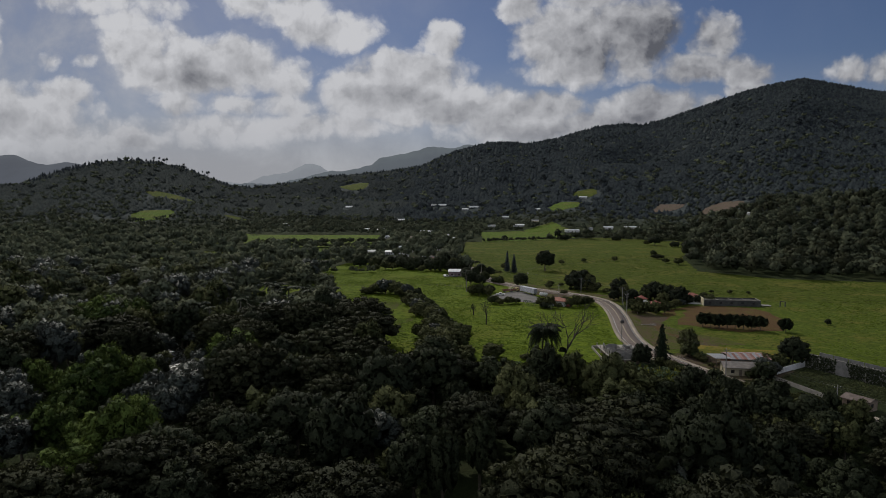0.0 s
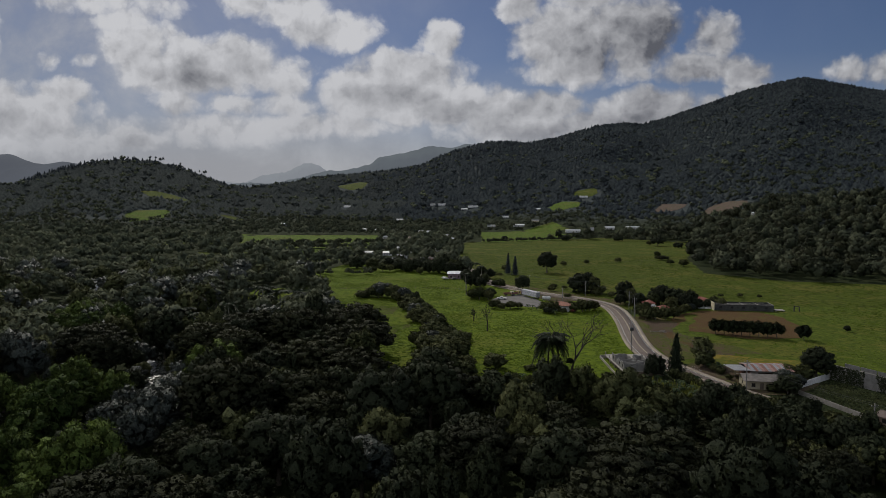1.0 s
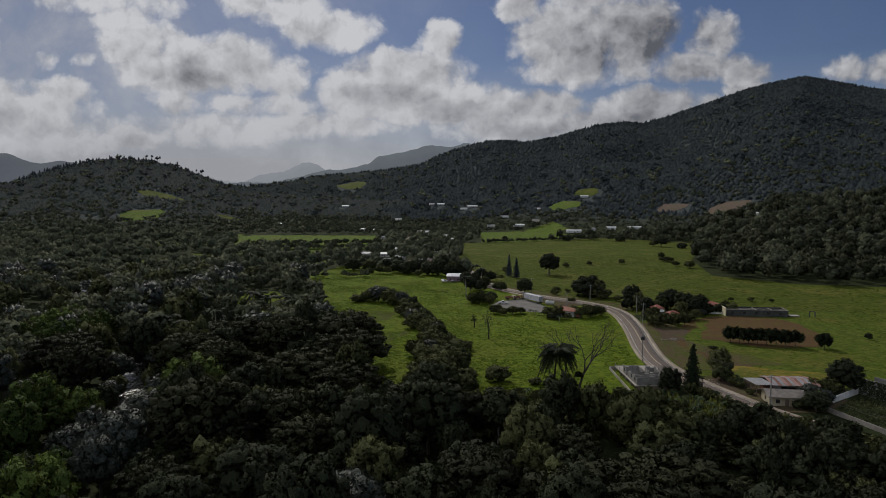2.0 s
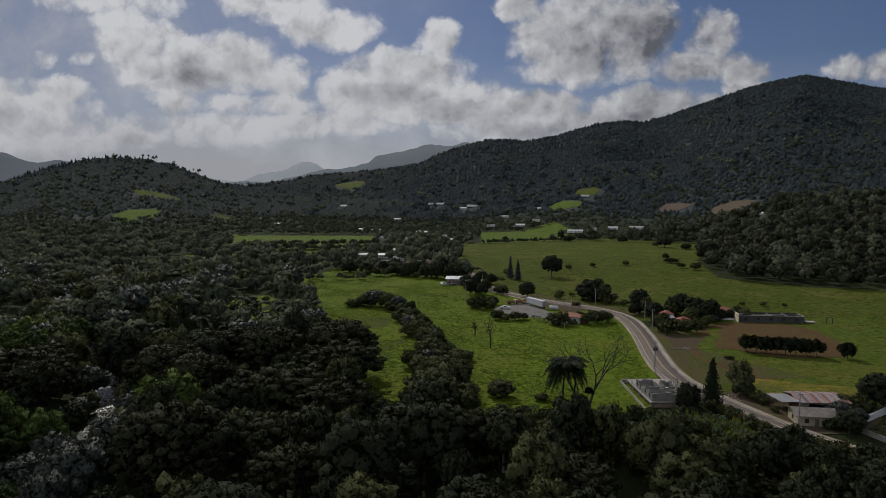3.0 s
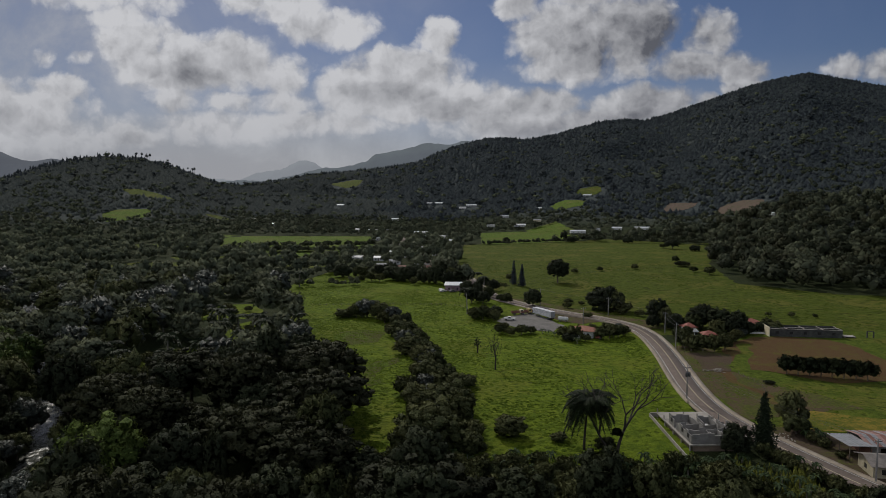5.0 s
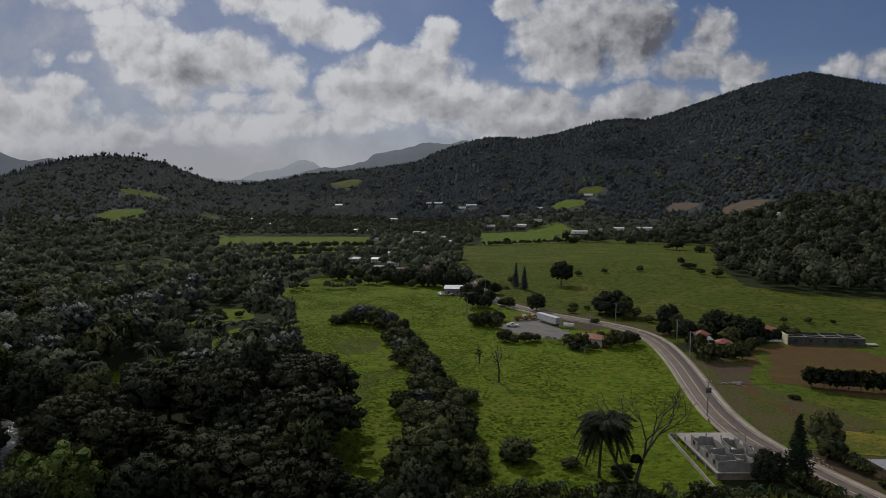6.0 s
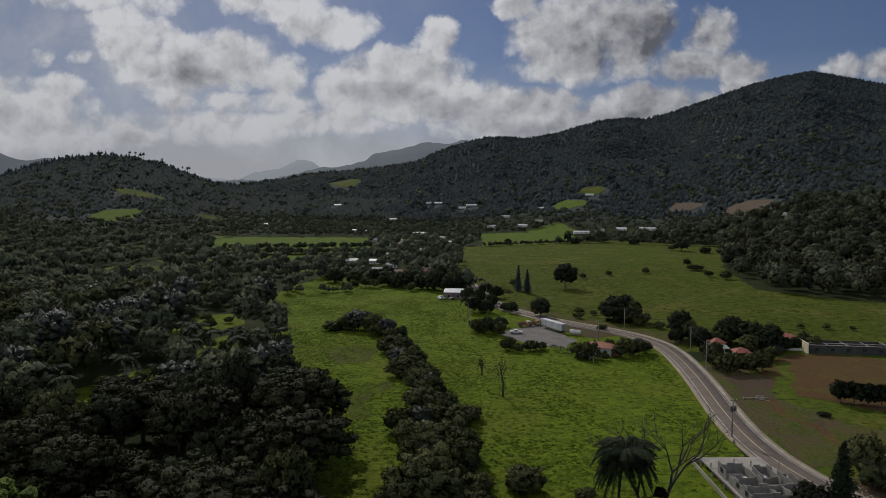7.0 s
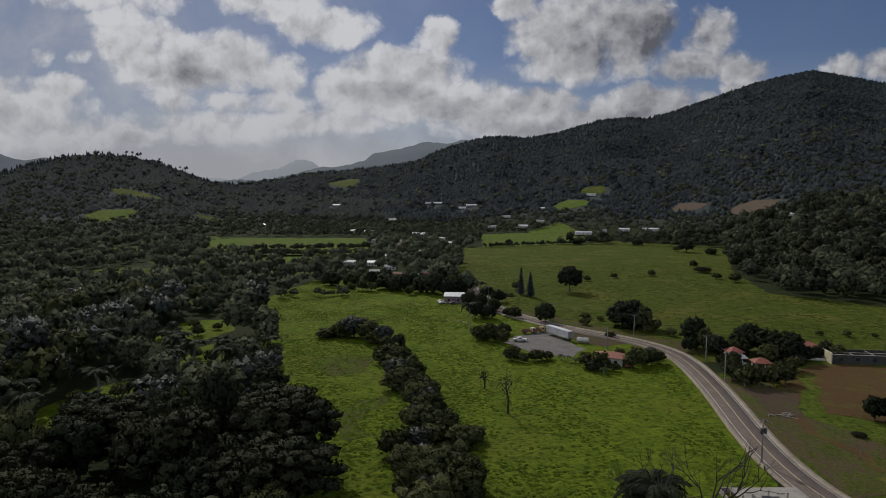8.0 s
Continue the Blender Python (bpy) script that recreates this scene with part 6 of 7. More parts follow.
# near the road
house("cream painted house with a grey metal roof beside the road", 90, 203, -8, 9, 6.5, 2.9, "gable", TIN_OLD, PAINT_OLD, rise=1.0, over=0.7)
house("small brown roadside house with a rusty metal roof", 108, 170, -62, 6.5, 4.5, 2.5, "gable", TIN_BROWN, BLOCK_BROWN, rise=0.8)
house("house with an orange-red roof among bushes", 52, 332, -18, 9, 6.5, 3.0, "hip", ROOF_ORANGE, PAINT_WHITE, rise=1.5, over=0.7)
house("small pavilion house with a red hipped roof", 98, 340, 10, 4.6, 4.2, 2.8, "hip", ROOF_RED, PAINT_WHITE, rise=1.6, over=0.6)
house("small white house with a red hipped roof", 101.5, 327, -8, 4.8, 4.4, 2.4, "hip", ROOF_RED, PAINT_WHITE, rise=1.4, over=0.6)
house("white house with a wide red roof behind trees", 126, 347.5, -6, 10.5, 7, 3.2, "hip", ROOF_RED, PAINT_WHITE, rise=1.7, over=0.6)
house("low house with a pale grey metal roof among trees", 97, 333, -5, 3.6, 3.0, 2.3, "shed", TIN, PAINT_WHITE, rise=0.4)
house("roadside building with a white metal roof", -2, 459, -4, 10, 7, 3.6, "shed", TIN_WHITE, plain_mat("mauve_paint", (0.16, 0.11, 0.13), (0.27, 0.20, 0.22), 1.0), rise=1.1, over=0.6)


def open_shed():
    """A lean-to of grey sheets and a long striped roof over the roadside stall."""
    ob = thing("open_shed", "open shed with a grey corrugated lean-to roof", "shed", at=pose(88.3, 213.6, 0, 0, 0, -2))
    part("roof", shed_roof(4.8, 8.6, 3.3, -0.55, 0.2), TIN, ob, "dull grey corrugated sheet")
    for x in (-2.2, 2.2):
        for y in (-4.0, 0.0, 4.0):
            part("post", boxes((x - 0.07, y - 0.07, 0, x + 0.07, y + 0.07, 3.0)), BARK, ob)
    part("back_wall", boxes((2.28, -4.2, 0, 2.4, 4.2, 2.6)), TIN_RUST, ob)
    ob = thing("striped_shed", "long shed with red, white and grey striped metal roof", "shed", at=pose(97.6, 214.8, 0, 0, 0, -3))
    mats = [TIN_FADED, TIN, TIN_RUST, TIN, TIN_FADED, TIN_RUST, TIN, TIN_FADED, TIN_RUST, TIN, TIN_FADED, TIN, TIN_RUST, TIN_FADED]
    for k in range(14):
        x0 = -6.8 + k * 0.97
        z = 0.02 * (k % 2)
        bm = bmesh.new()
        for y0, y1, za, zb in ((-4.9, 0.0, 2.8, 3.75), (0.0, 4.9, 3.75, 2.9)):
            v = [bm.verts.new(p) for p in ((x0, y0, za + z), (x0 + 1.0, y0, za + z), (x0 + 1.0, y1, zb + z), (x0, y1, zb + z))]
            u = [bm.verts.new((q.co.x, q.co.y, q.co.z - 0.05)) for q in v]
            bm.faces.new(v)
            bm.faces.new(tuple(reversed(u)))
            for i in range(4):
                bm.faces.new((u[i], u[(i + 1) % 4], v[(i + 1) % 4], v[i]))
        part("roof_sheet", bm, mats[k], ob)
    part("wall", walls_with_openings(13, 8.6, 2.75, 0.15, [("s", -4, 3.5, 0, 2.2)]), CONCRETE_DARK, ob)


open_shed()


def unfinished_house():
    """A raised slab with low bare block walls and no roof, by the road."""
    ob = thing("unfinished_house", "unfinished roofless house of grey block walls on a raised slab", "building", at=pose(58.8, 224, 0, 0, 0, 2))
    part("slab", boxes((-6.6, -10.5, 1.35, 6.6, 11.5, 1.6)), CONCRETE, ob, "pale concrete slab")
    for x in (-6.3, -2, 2.5, 6.3):
        for y in (-10, -5, 0, 5.5, 11):
            part("post", boxes((x - 0.15, y - 0.15, 0, x + 0.15, y + 0.15, 1.35)), CONCRETE, ob)
    part("plinth_wall", boxes((-5.9, -10, 0, -5.7, 6, 1.35), (-5.7, -10.2, 0, 6, -10, 1.35)), BLOCK_BROWN, ob, "bare brown block wall")
    pick = random.Random(8)
    # darker block here puts the shade of the wall faces into their colour
    wall = lambda x0, y0, x1, y1, h: part("wall", boxes((x0, y0, 1.6, x1, y1, 1.6 + h)), CONCRETE_DARK, ob)
    for row in ((-6.0, -9.8, -5.8, -1.0, 2.3), (-6.0, 0.4, -5.8, 4.0, 2.3), (-5.8, 3.8, -1.0, 4.0, 2.2), (-1.2, -2.0, -1.0, 3.8, 2.2), (-5.8, -2.2, -1.0, -2.0, 2.2), (-3.4, -2.0, -3.2, 0.4, 1.2), (0.6, -1.0, 0.8, 3.2, 1.9),
                (0.8, 3.0, 3.6, 3.2, 1.9), (3.4, -2.4, 3.6, 3.0, 2.1), (0.8, -1.2, 3.4, -1.0, 1.4), (4.2, -6.0, 4.4, 0.5, 2.2), (-1.0, -6.2, 4.2, -6.0, 2.2), (-1.2, -9.8, -1.0, -2.4, 2.3), (-5.8, -6.2, -1.2, -6.0, 2.2), (-5.8, -10, 6.0, -9.8, 2.4),
                (5.8, -9.8, 6.0, -1.0, 2.2), (1.4, -9.8, 1.6, -6.2, 2.2), (4.4, 0.3, 6.0, 0.5, 1.6)):
        x0, y0, x1, y1, h = row
        L = max(x1 - x0, y1 - y0)
        n = max(1, round(L / 1.7))
        for i in range(n):
            a, b = i / n, (i + 1) / n
            hh = h * pick.uniform(0.72, 1.08)
            if x1 - x0 > y1 - y0:
                wall(x0 + L * a, y0, x0 + L * b, y1, hh)
            else:
                wall(x0, y0 + L * a, x1, y0 + L * b, hh)
    for x, y, h in ((-6.3, 11.1, 1.0), (-6.3, 6.5, 1.0), (-1.0, 7.5, 1.4), (2.2, 6.8, 1.2), (-3.5, 6.0, 0.8), (5.9, 3.0, 2.6), (5.9, 6.0, 1.0)):
        part("column", boxes((x - 0.12, y - 0.12, 1.6, x + 0.12, y + 0.12, 1.6 + h)), CONCRETE, ob)
    for y0 in (-8.6, -5.2, 1.6):
        part("window", boxes((-6.02, y0, 2.4, -5.98, y0 + 1.2, 3.4)), DARK, ob, "dark window opening")
    part("block_pile", boxes((-3.0, -0.6, 1.6, -2.0, 0.3, 2.2), (-2.2, 0.5, 1.6, -1.5, 1.2, 2.0), (1.5, 0.5, 1.6, 2.4, 1.6, 2.1)), PAINT_WHITE, ob, "pile of pale blocks")
    w = tagged(new("boundary_wall"), "low pale boundary wall of the building plot", "wall")
    w.matrix_basis = pose(0, 0, 0)
    part("side", boxes((50.4, 207, 0, 50.65, 236.4, 0.9)), CONCRETE, w)
    part("back", boxes((50.65, 236.15, 0, 63.6, 236.4, 1.1)), CONCRETE, w)


unfinished_house()


def compound():
    """A long roofless row of block rooms."""
    ob = thing("roofless_building", "long roofless row of dark weathered rooms with pale wall tops", "building", at=pose(143, 335.5, 0, 0, 0, -7))
    for x0, y0, x1, y1, h in ((-14, -4, 14, -3.75, 3.2), (-14, 4, 14, 4.25, 3.4), (-14, -3.75, -13.7, 4, 3.8), (13.7, -3.75, 14, 4, 3.2), (-7, -3.75, -6.8, 4, 3.1), (0, -3.75, 0.2, 4, 3.1), (7, -3.75, 7.2, 4, 3.1), (-13.7, 0.4, 13.7, 0.6, 3.0)):
        end = x0 < -13 and x1 - x0 < 0.35
        wall = part("wall", boxes((x0, y0, 0, x1, y1, h)), PAINT_CREAM if end else BLOCK_DARK, ob, "cream end wall" if end else "")
        if not end and y0 < 0.5:
            part("coping", boxes((x0, y0 - 0.05, h, x1, y1 + 0.05, h + 0.16)), CONCRETE, wall, "pale wall top")
    part("end_wall", boxes((-14.4, -4.6, 0, -14.0, 0.6, 3.9)), PAINT_CREAM, ob, "cream end wall")
    for k in range(5):
        x = -11.6 + k * 5.4
        part("window", boxes((x, -4.03, 1.2, x + 1.3, -3.98, 2.3)), DARK, ob, "dark window opening")
    part("fallen_slab", boxes((15.0, -3.2, 0.5, 19.5, 0.4, 0.7), (15.2, -3.0, 0, 15.6, -2.6, 0.5), (18.9, -0.2, 0, 19.3, 0.2, 0.5), (15.2, -0.2, 0, 15.6, 0.2, 0.5), (18.9, -3.0, 0, 19.3, -2.6, 0.5)), CONCRETE, ob, "pale fallen slab")
    part("post", boxes((24.0, -2.0, 0, 24.4, -1.6, 3.0), (26.4, -2.0, 0, 26.8, -1.6, 2.6), (24.4, -2.0, 2.6, 26.4, -1.6, 2.9)), BLOCK_DARK, ob)
    w = tagged(new("garden_wall"), "low white garden wall in front of houses", "wall")
    w.matrix_basis = pose(124, 338, 0, 0, 0, -14)
    for k in range(5):
        part("panel", boxes((-8.5 + 3.4 * k, -0.1, 0, -5.2 + 3.4 * k, 0.1, 1.0)), PAINT_WHITE, w)


compound()


def ruin():
    """Walled plot by the road: a long weathered wall and white boundary walls."""
    a, b = Vector((116, 212)), Vector((129, 185))
    ang = math.degrees(math.atan2(b.y - a.y, b.x - a.x))
    L = (b - a).length
    ob = thing("warehouse_ruin", "long weathered roofless warehouse wall with creepers", "building", at=pose(a.x, a.y, 0, 0, 0, ang))
    for k in range(6):
        x0 = L * k / 6
        part("wall_panel", boxes((x0 + 0.15, -0.12, 0, x0 + L / 6 - 0.15, 0.12, 4.6 - 0.25 * (k % 2))), CONCRETE_DARK, ob)
        part("column", boxes((x0 - 0.18, -0.2, 0, x0 + 0.18, 0.2, 4.9)), CONCRETE, ob)
        part("back_panel", boxes((x0 + 0.15, 6.9, 0, x0 + L / 6 - 0.15, 7.1, 4.2)), CONCRETE_DARK, ob)
    part("coping", boxes((-0.2, -0.16, 4.62, L, 0.16, 4.8)), CONCRETE, ob)
    rng = np.random.default_rng(6)
    P = np.column_stack([rng.uniform(0.5, L - 1, 2600), np.full(2600, -0.15), rng.uniform(0, 1, 2600) * 4.8])
    P = P[vnoise(P[:, 0], P[:, 2], 4, 3) > -0.25]
    part_np("creeper", leaf_cards(P, np.tile([0, -1.0, 0.2], (len(P), 1)), 0.5, rng), LEAF_DARK, ob, "dark green creeper")
    w = tagged(new("boundary_wall"), "white block wall round a garden plot", "wall")
    w.matrix_basis = pose(0, 0, 0)
    for (x0, y0), (x1, y1), h in (((97.5, 198.5), (116, 212), 1.9), ((97.5, 198.5), (100.5, 188), 1.3), ((100.5, 188), (104.5, 173.5), 1.3)):
        n = 5
        for k in range(n):
            p, q = Vector((x0 + (x1 - x0) * k / n, y0 + (y1 - y0) * k / n)), Vector((x0 + (x1 - x0) * (k + 1) / n, y0 + (y1 - y0) * (k + 1) / n))
            o = part("panel", boxes((0.02, -0.1, 0, (q - p).length - 0.02, 0.1, h)), PAINT_WHITE if h > 1.5 else CONCRETE, w)
            o.matrix_basis = pose(p.x, p.y, 0, 0, 0, math.degrees(math.atan2(q.y - p.y, q.x - p.x)))
    V, F = [], []
    x, y = rng.uniform(98, 128, 5000), rng.uniform(172, 212, 5000)
    k = inside([(99.5, 197), (115, 209), (127, 185), (116, 173), (106.5, 175), (102, 188)], x, y)
    P = np.column_stack([x[k], y[k], rng.uniform(0.0, 0.5, k.sum())])
    tagged(new("garden_crop", from_arrays("garden_crop", *leaf_cards(P, np.tile([0, 0, 1.0], (len(P), 1)), 0.6, rng), LEAF_MID)), "low dark green crop in a walled plot", "crop", kind="stuff")


ruin()

# far houses of the valley
for k, (x, y, w, d, rm, wm) in enumerate(FAR_HOUSES):
    house("%s house with a %s metal roof among trees" % ("white" if wm is PAINT_WHITE else "cream", {TIN: "grey", TIN_WHITE: "white"}.get(rm, "rusty" if rm is TIN_RUST else "pale")), x, y, (k * 37) % 30 - 15, w, d, 3.4 if y > 900 else 2.9,
          "gable" if k % 3 else "shed", rm, wm, rise=1.2, group="houses of the valley village")


# ---- yard: trailer, tank, pickup, trucks ----
def wheel(parent, x, y, r=0.48, w=0.28):
    bm = bmesh.new()
    bmesh.ops.create_cone(bm, cap_ends=True, segments=14, radius1=r, radius2=r, depth=w, matrix=Matrix.Translation((x, y, r)) @ Matrix.Rotation(radians(90), 4, "X"))
    t = part("wheel", bm, RUBBER, parent, "black tyre")
    bm = bmesh.new()
    bmesh.ops.create_cone(bm, cap_ends=True, segments=10, radius1=r * 0.5, radius2=r * 0.5, depth=w + 0.04, matrix=Matrix.Translation((x, y, r)) @ Matrix.Rotation(radians(90), 4, "X"))
    part("rim", bm, TIN, t)


def trailer():
    ob = thing("box_trailer", "long pale grey box trailer parked in the yard", "trailer", at=pose(41.2, 371.5, 0.14, 0, 0, -62))
    part("body", boxes((-7.2, -1.25, 1.15, 7.2, 1.25, 3.95)), TIN_WHITE, ob, "pale ribbed box")
    for k in range(24):
        x = -7.0 + k * 0.61
        part("rib", boxes((x, -1.29, 1.2, x + 0.07, -1.25, 3.9)), TIN, ob)
    part("door", boxes((7.2, -1.15, 1.25, 7.25, -0.02, 3.85)), TIN, ob)
    part("door", boxes((7.2, 0.02, 1.25, 7.25, 1.15, 3.85)), TIN, ob)
    part("frame", boxes((-7.0, -0.5, 0.9, 7.0, -0.35, 1.15), (-7.0, 0.35, 0.9, 7.0, 0.5, 1.15)), STEEL, ob)
    for x in (4.6, 5.8):
        for y in (-1.05, 1.05):
            wheel(ob, x, y)
    for y in (-0.8, 0.8):
        part("landing_leg", boxes((-4.6, y - 0.08, 0, -4.4, y + 0.08, 1.0)), STEEL, ob)


trailer()


def tank():
    ob = thing("storage_tank", "white cylindrical storage tank lying on cradles", "tank", at=pose(48.8, 361.8, 0.14, 0, 0, -22))
    bm = bmesh.new()
    bmesh.ops.create_uvsphere(bm, u_segments=20, v_segments=12, radius=1.0)
    for v in bm.verts:
        v.co = Vector((v.co.z * 0.5 + (1.9 if v.co.z > 0 else -1.9), v.co.x * 0.95, v.co.y * 0.95 + 1.4))
    part("shell", bm, PAINT_WHITE, ob)
    for x in (-1.4, 1.4):
        part("cradle", boxes((x - 0.15, -0.8, 0, x + 0.15, 0.8, 0.8)), CONCRETE_DARK, ob)
    part("hatch", boxes((-0.25, -0.25, 2.3, 0.25, 0.25, 2.5)), STEEL, ob)


tank()


def profile_body(bm, pts, half):
    """Extrudes a side outline (x, z) across the width."""
    a = [bm.verts.new((x, -half, z)) for x, z in pts]
    b = [bm.verts.new((x, half, z)) for x, z in pts]
    bm.faces.new(a)
    bm.faces.new(tuple(reversed(b)))
    for i in range(len(pts)):
        j = (i + 1) % len(pts)
        bm.faces.new((a[j], a[i], b[i], b[j]))
    bmesh.ops.recalc_face_normals(bm, faces=bm.faces)
    return bm


GLASS = plain_mat("vehicle_glass", (0.02, 0.025, 0.03), (0.04, 0.045, 0.05), 2.0, rough=0.12, spec=0.6, bump=0.0)


def vehicle(name, label, x, y, rz, paint, kind):
    ob = thing(name, label, "vehicle", at=pose(x, y, 0.14 if y < 400 else 0.05, 0, 0, rz))
    bm = bmesh.new()
    if kind == "pickup":
        profile_body(bm, [(-2.6, 0.55), (2.6, 0.55), (2.62, 0.95), (2.4, 1.08), (1.3, 1.15), (0.75, 1.75), (-0.55, 1.78), (-0.75, 1.1), (-2.6, 1.1)], 0.88)
        win, ax = (-0.4, 0.85), (-1.65, 1.65)
    elif kind == "car":
        profile_body(bm, [(-2.1, 0.45), (2.1, 0.45), (2.12, 0.8), (1.2, 0.95), (0.6, 1.42), (-0.9, 1.44), (-1.6, 1.0), (-2.1, 0.95)], 0.82)
        win, ax = (-0.9, 0.6), (-1.3, 1.3)
    else:
        profile_body(bm, [(1.2, 0.6), (3.0, 0.6), (3.0, 1.4), (2.7, 2.4), (1.2, 2.45)], 1.0)
        win, ax = (1.5, 2.7), (-1.8, 2.1)
    body = part("body", bm, paint, ob)
    if kind == "truck":
        part("bed", boxes((-3.0, -1.05, 0.95, 1.1, 1.05, 1.1), (-3.0, -1.05, 1.1, 1.1, -0.98, 1.75), (-3.0, 0.98, 1.1, 1.1, 1.05, 1.75), (-3.0, -0.98, 1.1, -2.93, 0.98, 1.75)), TIN_RUST, ob, "reddish brown cargo bed")
        part("frame", boxes((-2.9, -0.5, 0.7, 1.4, 0.5, 0.95)), STEEL, ob)
    hz = {"pickup": (1.2, 1.62), "car": (1.0, 1.34), "truck": (1.5, 2.15)}[kind]
    hw = {"pickup": 0.88, "car": 0.82, "truck": 1.0}[kind]
    for sg in (-1, 1):
        part("window", boxes((win[0], sg * (hw + 0.006) - 0.006, hz[0], win[1] - 0.25, sg * (hw + 0.006) + 0.006, hz[1])), GLASS, body, "dark side window")
    part("bumper", boxes(((2.62 if kind == "pickup" else 2.12 if kind == "car" else 3.0), -hw, 0.5, (2.7 if kind == "pickup" else 2.2 if kind == "car" else 3.08), hw, 0.72)), STEEL, ob)
    for x_ in ax:
        for sg in (-1, 1):
            wheel(ob, x_, sg * (hw - 0.1), 0.38 if kind != "truck" else 0.46, 0.24)
    return ob


vehicle("pickup_truck", "white pickup truck parked on gravel", 24.5, 364.5, 176, PAINT_WHITE, "pickup")
vehicle("flatbed_truck", "truck with pale cab and reddish bed", 29.5, 379, 20, PAINT_CREAM, "truck")
vehicle("flatbed_truck", "parked truck with yellowish cab", 33.6, 380.5, 28, plain_mat("yellow_paint", (0.36, 0.28, 0.10), (0.46, 0.38, 0.16), 1.5, rough=0.5), "truck")
vehicle("flatbed_truck", "parked truck with white cab", 37.0, 383, 35, PAINT_WHITE, "truck")
vehicle("parked_car", "white car outside the roadside building", -8.5, 452, 30, PAINT_WHITE, "car")
vehicle("parked_car", "dark car outside the roadside building", -2.5, 450.5, 10, STEEL, "car")
vehicle("parked_car", "dusty reddish car beside the red-roofed house", 57.5, 327.5, 60, ROOF_RED, "car")
vehicle("parked_car", "white van beside the roadside building", -9.5, 457, 50, PAINT_WHITE, "car")


# ---- poles and wires ----
def pole(x, y, h, transformer=False, label="tall grey concrete utility pole with crossarms"):
    ob = thing("utility_pole", label, "utility pole", "utility poles along the road", at=pose(x, y, 0, 0, 0, 12))
    part_np("pole", tube([(0, 0, -0.3), (0, 0, h * 0.5), (0, 0, h)], [0.2, 0.17, 0.13], 8), CONCRETE_DARK, ob)
    part("crossarm", boxes((-1.0, -0.06, h - 0.7, 1.0, 0.06, h - 0.58)), STEEL, ob)
    for sx in (-0.9, 0.0, 0.9):
        part_np("insulator", tube([(sx, 0, h - 0.58), (sx, 0, h - 0.35)], [0.06, 0.04], 6), PAINT_WHITE, ob)
    if transformer:
        for sx in (-0.42, 0.42):
            t = part_np("transformer", tube([(sx, -0.25, h - 3.2), (sx, -0.25, h - 3.1), (sx, -0.25, h - 2.0), (sx, -0.25, h - 1.9)], [0.2, 0.34, 0.34, 0.2], 10), STEEL, ob, "dark cylindrical transformer")
    return ob


POLES = [(64.9, 249.5, 10.2, True), (82.8, 311, 9.8, False), (87.5, 338, 9.0, False), (84.4, 198.5, 9.2, False), (96, 160, 9.2, False), (73, 377, 9, False), (44, 405, 9, False), (56, 352, 8.5, False), (108, 128, 9.2, False)]
for x, y, h, tr in POLES:
    pole(x, y, h, tr, "tall grey utility pole carrying two dark transformers" if tr else "tall grey concrete utility pole with crossarms")


def wires():
    runs = [(8, 4), (4, 3), (3, 0), (0, 1), (1, 2), (2, 5), (5, 6)]
    for i, j in runs:
        ob = None
        for off in (-0.9, 0.9):
            a, b = Vector((POLES[i][0] + off, POLES[i][1], POLES[i][2] - 0.35)), Vector((POLES[j][0] + off, POLES[j][1], POLES[j][2] - 0.35))
            pts = [tuple(a.lerp(b, t) - Vector((0, 0, 4 * t * (1 - t) * (b - a).length * 0.022))) for t in np.linspace(0, 1, 9)]
            o = new("power_line", from_arrays("power_line", *tube(pts, [0.022] * 9, 3), STEEL))
            tagged(o, "dark sagging power line between poles", "power line", "power lines along the road")


wires()


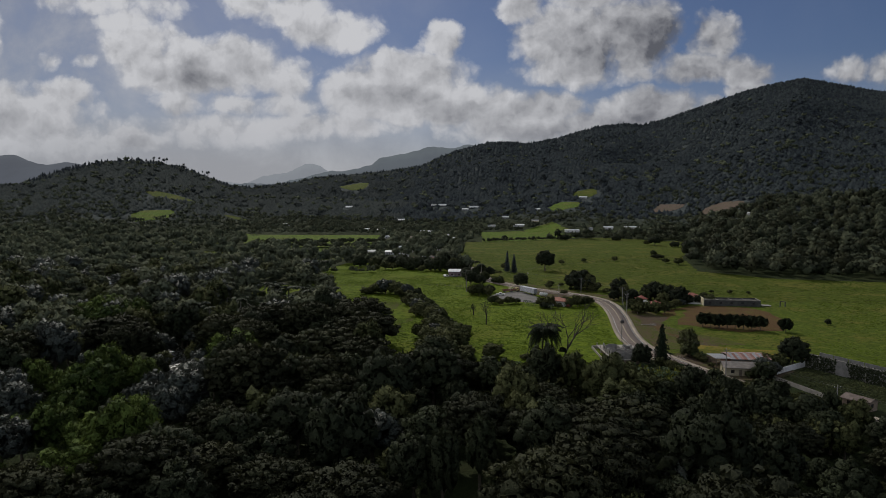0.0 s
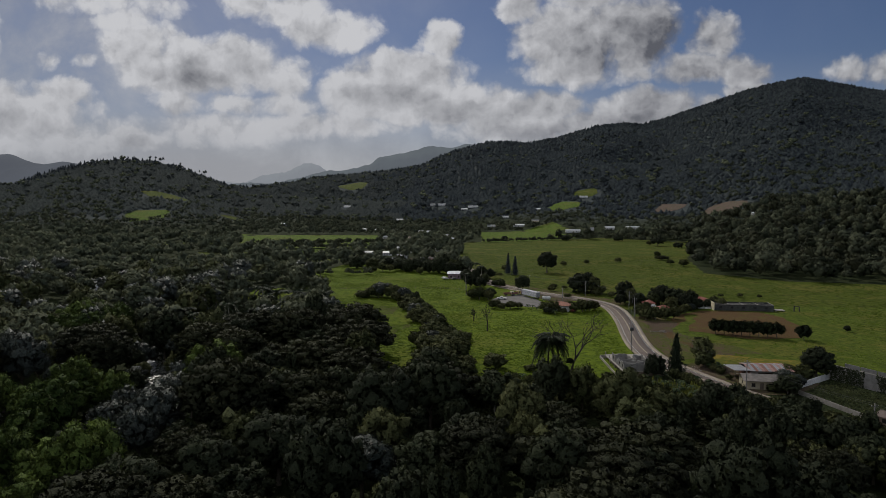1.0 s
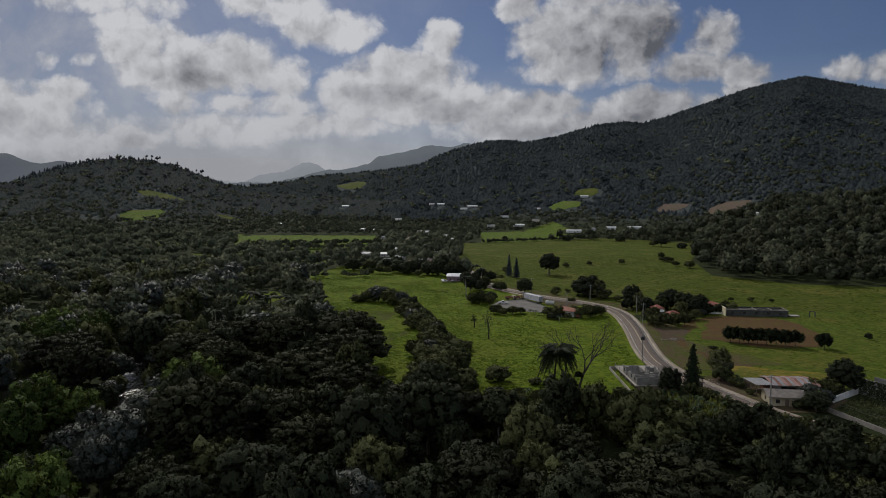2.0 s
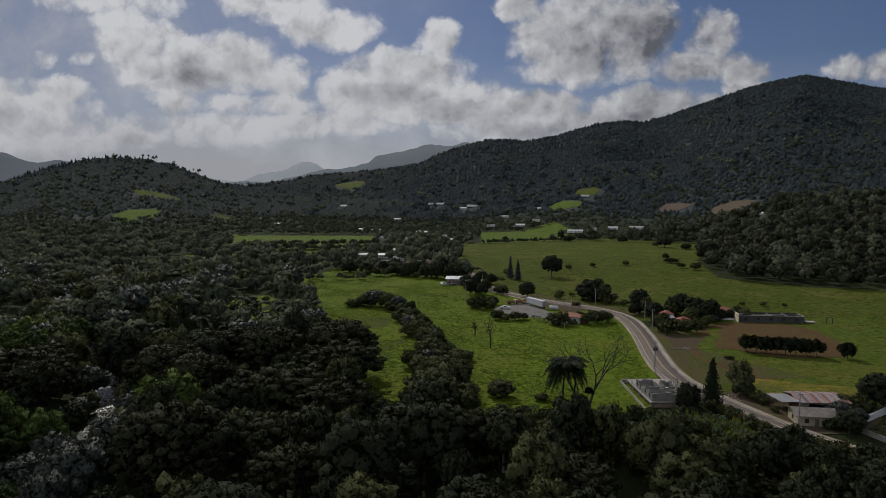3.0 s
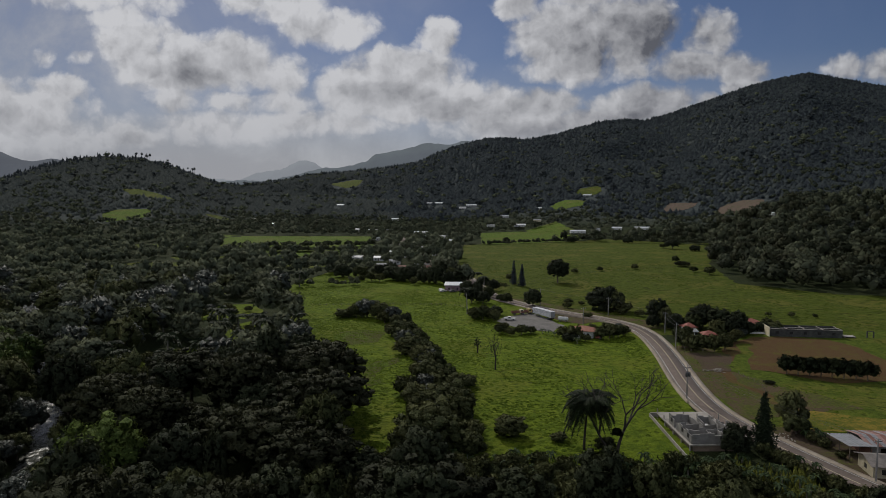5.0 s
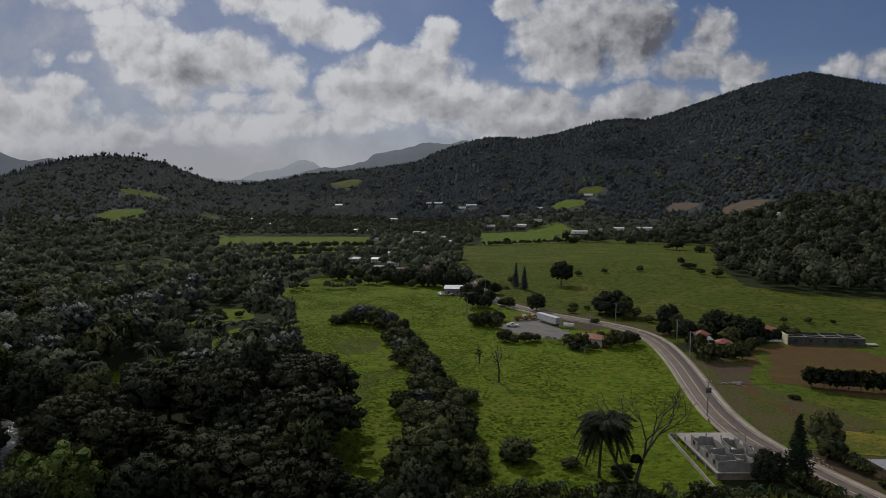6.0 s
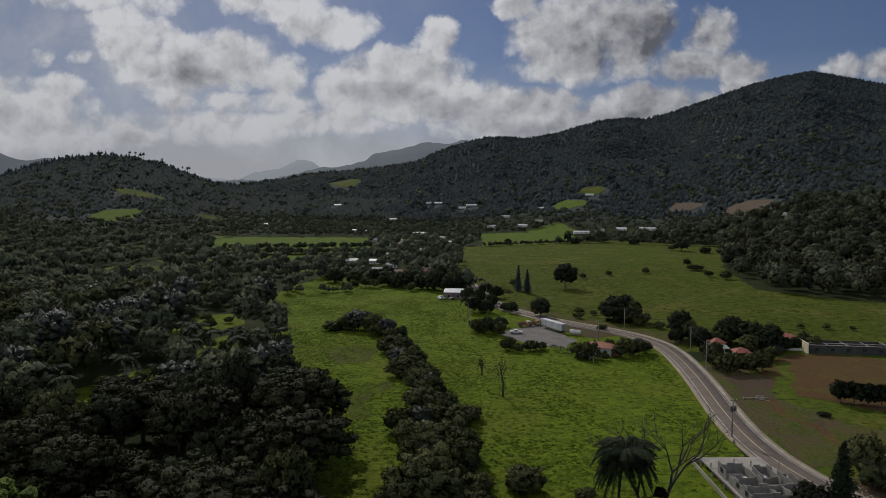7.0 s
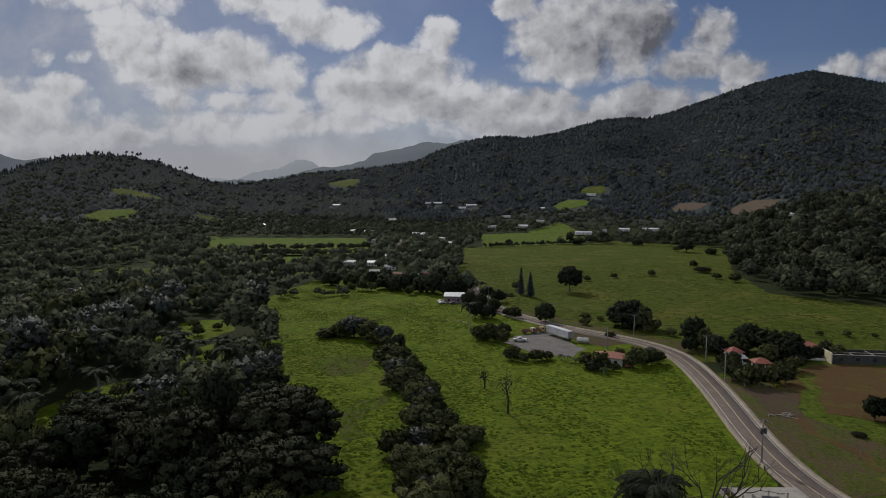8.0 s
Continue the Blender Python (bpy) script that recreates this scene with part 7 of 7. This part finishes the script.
def fences():
    """Rough post fences across the pasture and beside the road."""
    lines = [("stake_fence", [(44, 489), (87, 539), (138, 570), (214, 606)], 6.0), ("stake_fence", [(88, 252), (92, 262), (91, 276)], 2.5), ("stake_fence", [(33, 823), (137, 876), (215, 940)], 10.0), ("stake_fence", [(-80, 402), (-6, 404), (9, 380)], 3.5)]
    for name, pts, step in lines:
        L = smooth_line(pts, step)
        ob = tagged(new(name), "rough weathered stake and wire fence", "fence")
        ob.matrix_basis = pose(L[0][0], L[0][1], float(ground(*L[0])))
        o = Vector((L[0][0], L[0][1]))
        first = None
        for k, (x, y) in enumerate(L):
            h = 1.25 + 0.2 * math.sin(k * 2.3)
            p = part_np("post", tube([(x - o.x, y - o.y, -0.2), (x - o.x + 0.04, y - o.y, h)], [0.08, 0.06], 5), BARK, ob)
        for z in (0.5, 1.0):
            part_np("wire", tube([(x - o.x, y - o.y, z) for x, y in L], [0.015] * len(L), 3), STEEL, ob)


fences()


def roadside_clutter():
    """Timber and rubble beside the road by the bare earth."""
    pick = random.Random(2)
    ob = thing("timber_pile", "loose pile of grey planks and branches", "timber", at=pose(84, 280, 0.2))
    for k in range(12):
        L = pick.uniform(1.2, 2.8)
        b = part("plank", boxes((-L / 2, -0.1, 0, L / 2, 0.1, 0.1)), BARK_PALE, ob)
        b.matrix_basis = pose(pick.uniform(-3, 3), pick.uniform(-2, 2), 0.05 + 0.1 * (k % 4), 0, pick.uniform(-8, 8), pick.uniform(0, 180))
    for k in range(14):
        bm = bmesh.new()
        bmesh.ops.create_icosphere(bm, subdivisions=1, radius=pick.uniform(0.12, 0.3))
        for v in bm.verts:
            v.co *= pick.uniform(0.75, 1.2)
        me = bpy.data.meshes.new("rubble")
        bm.to_mesh(me)
        bm.free()
        me.materials.append(CONCRETE)
        o = tagged(new("rubble_stone", me), "pale rubble stone on the road verge", "stone", "rubble stones on the verge")
        o.matrix_basis = pose(78.6 + pick.uniform(-0.8, 1.6), 222.5 + pick.uniform(-4, 5), 0.2)


roadside_clutter()
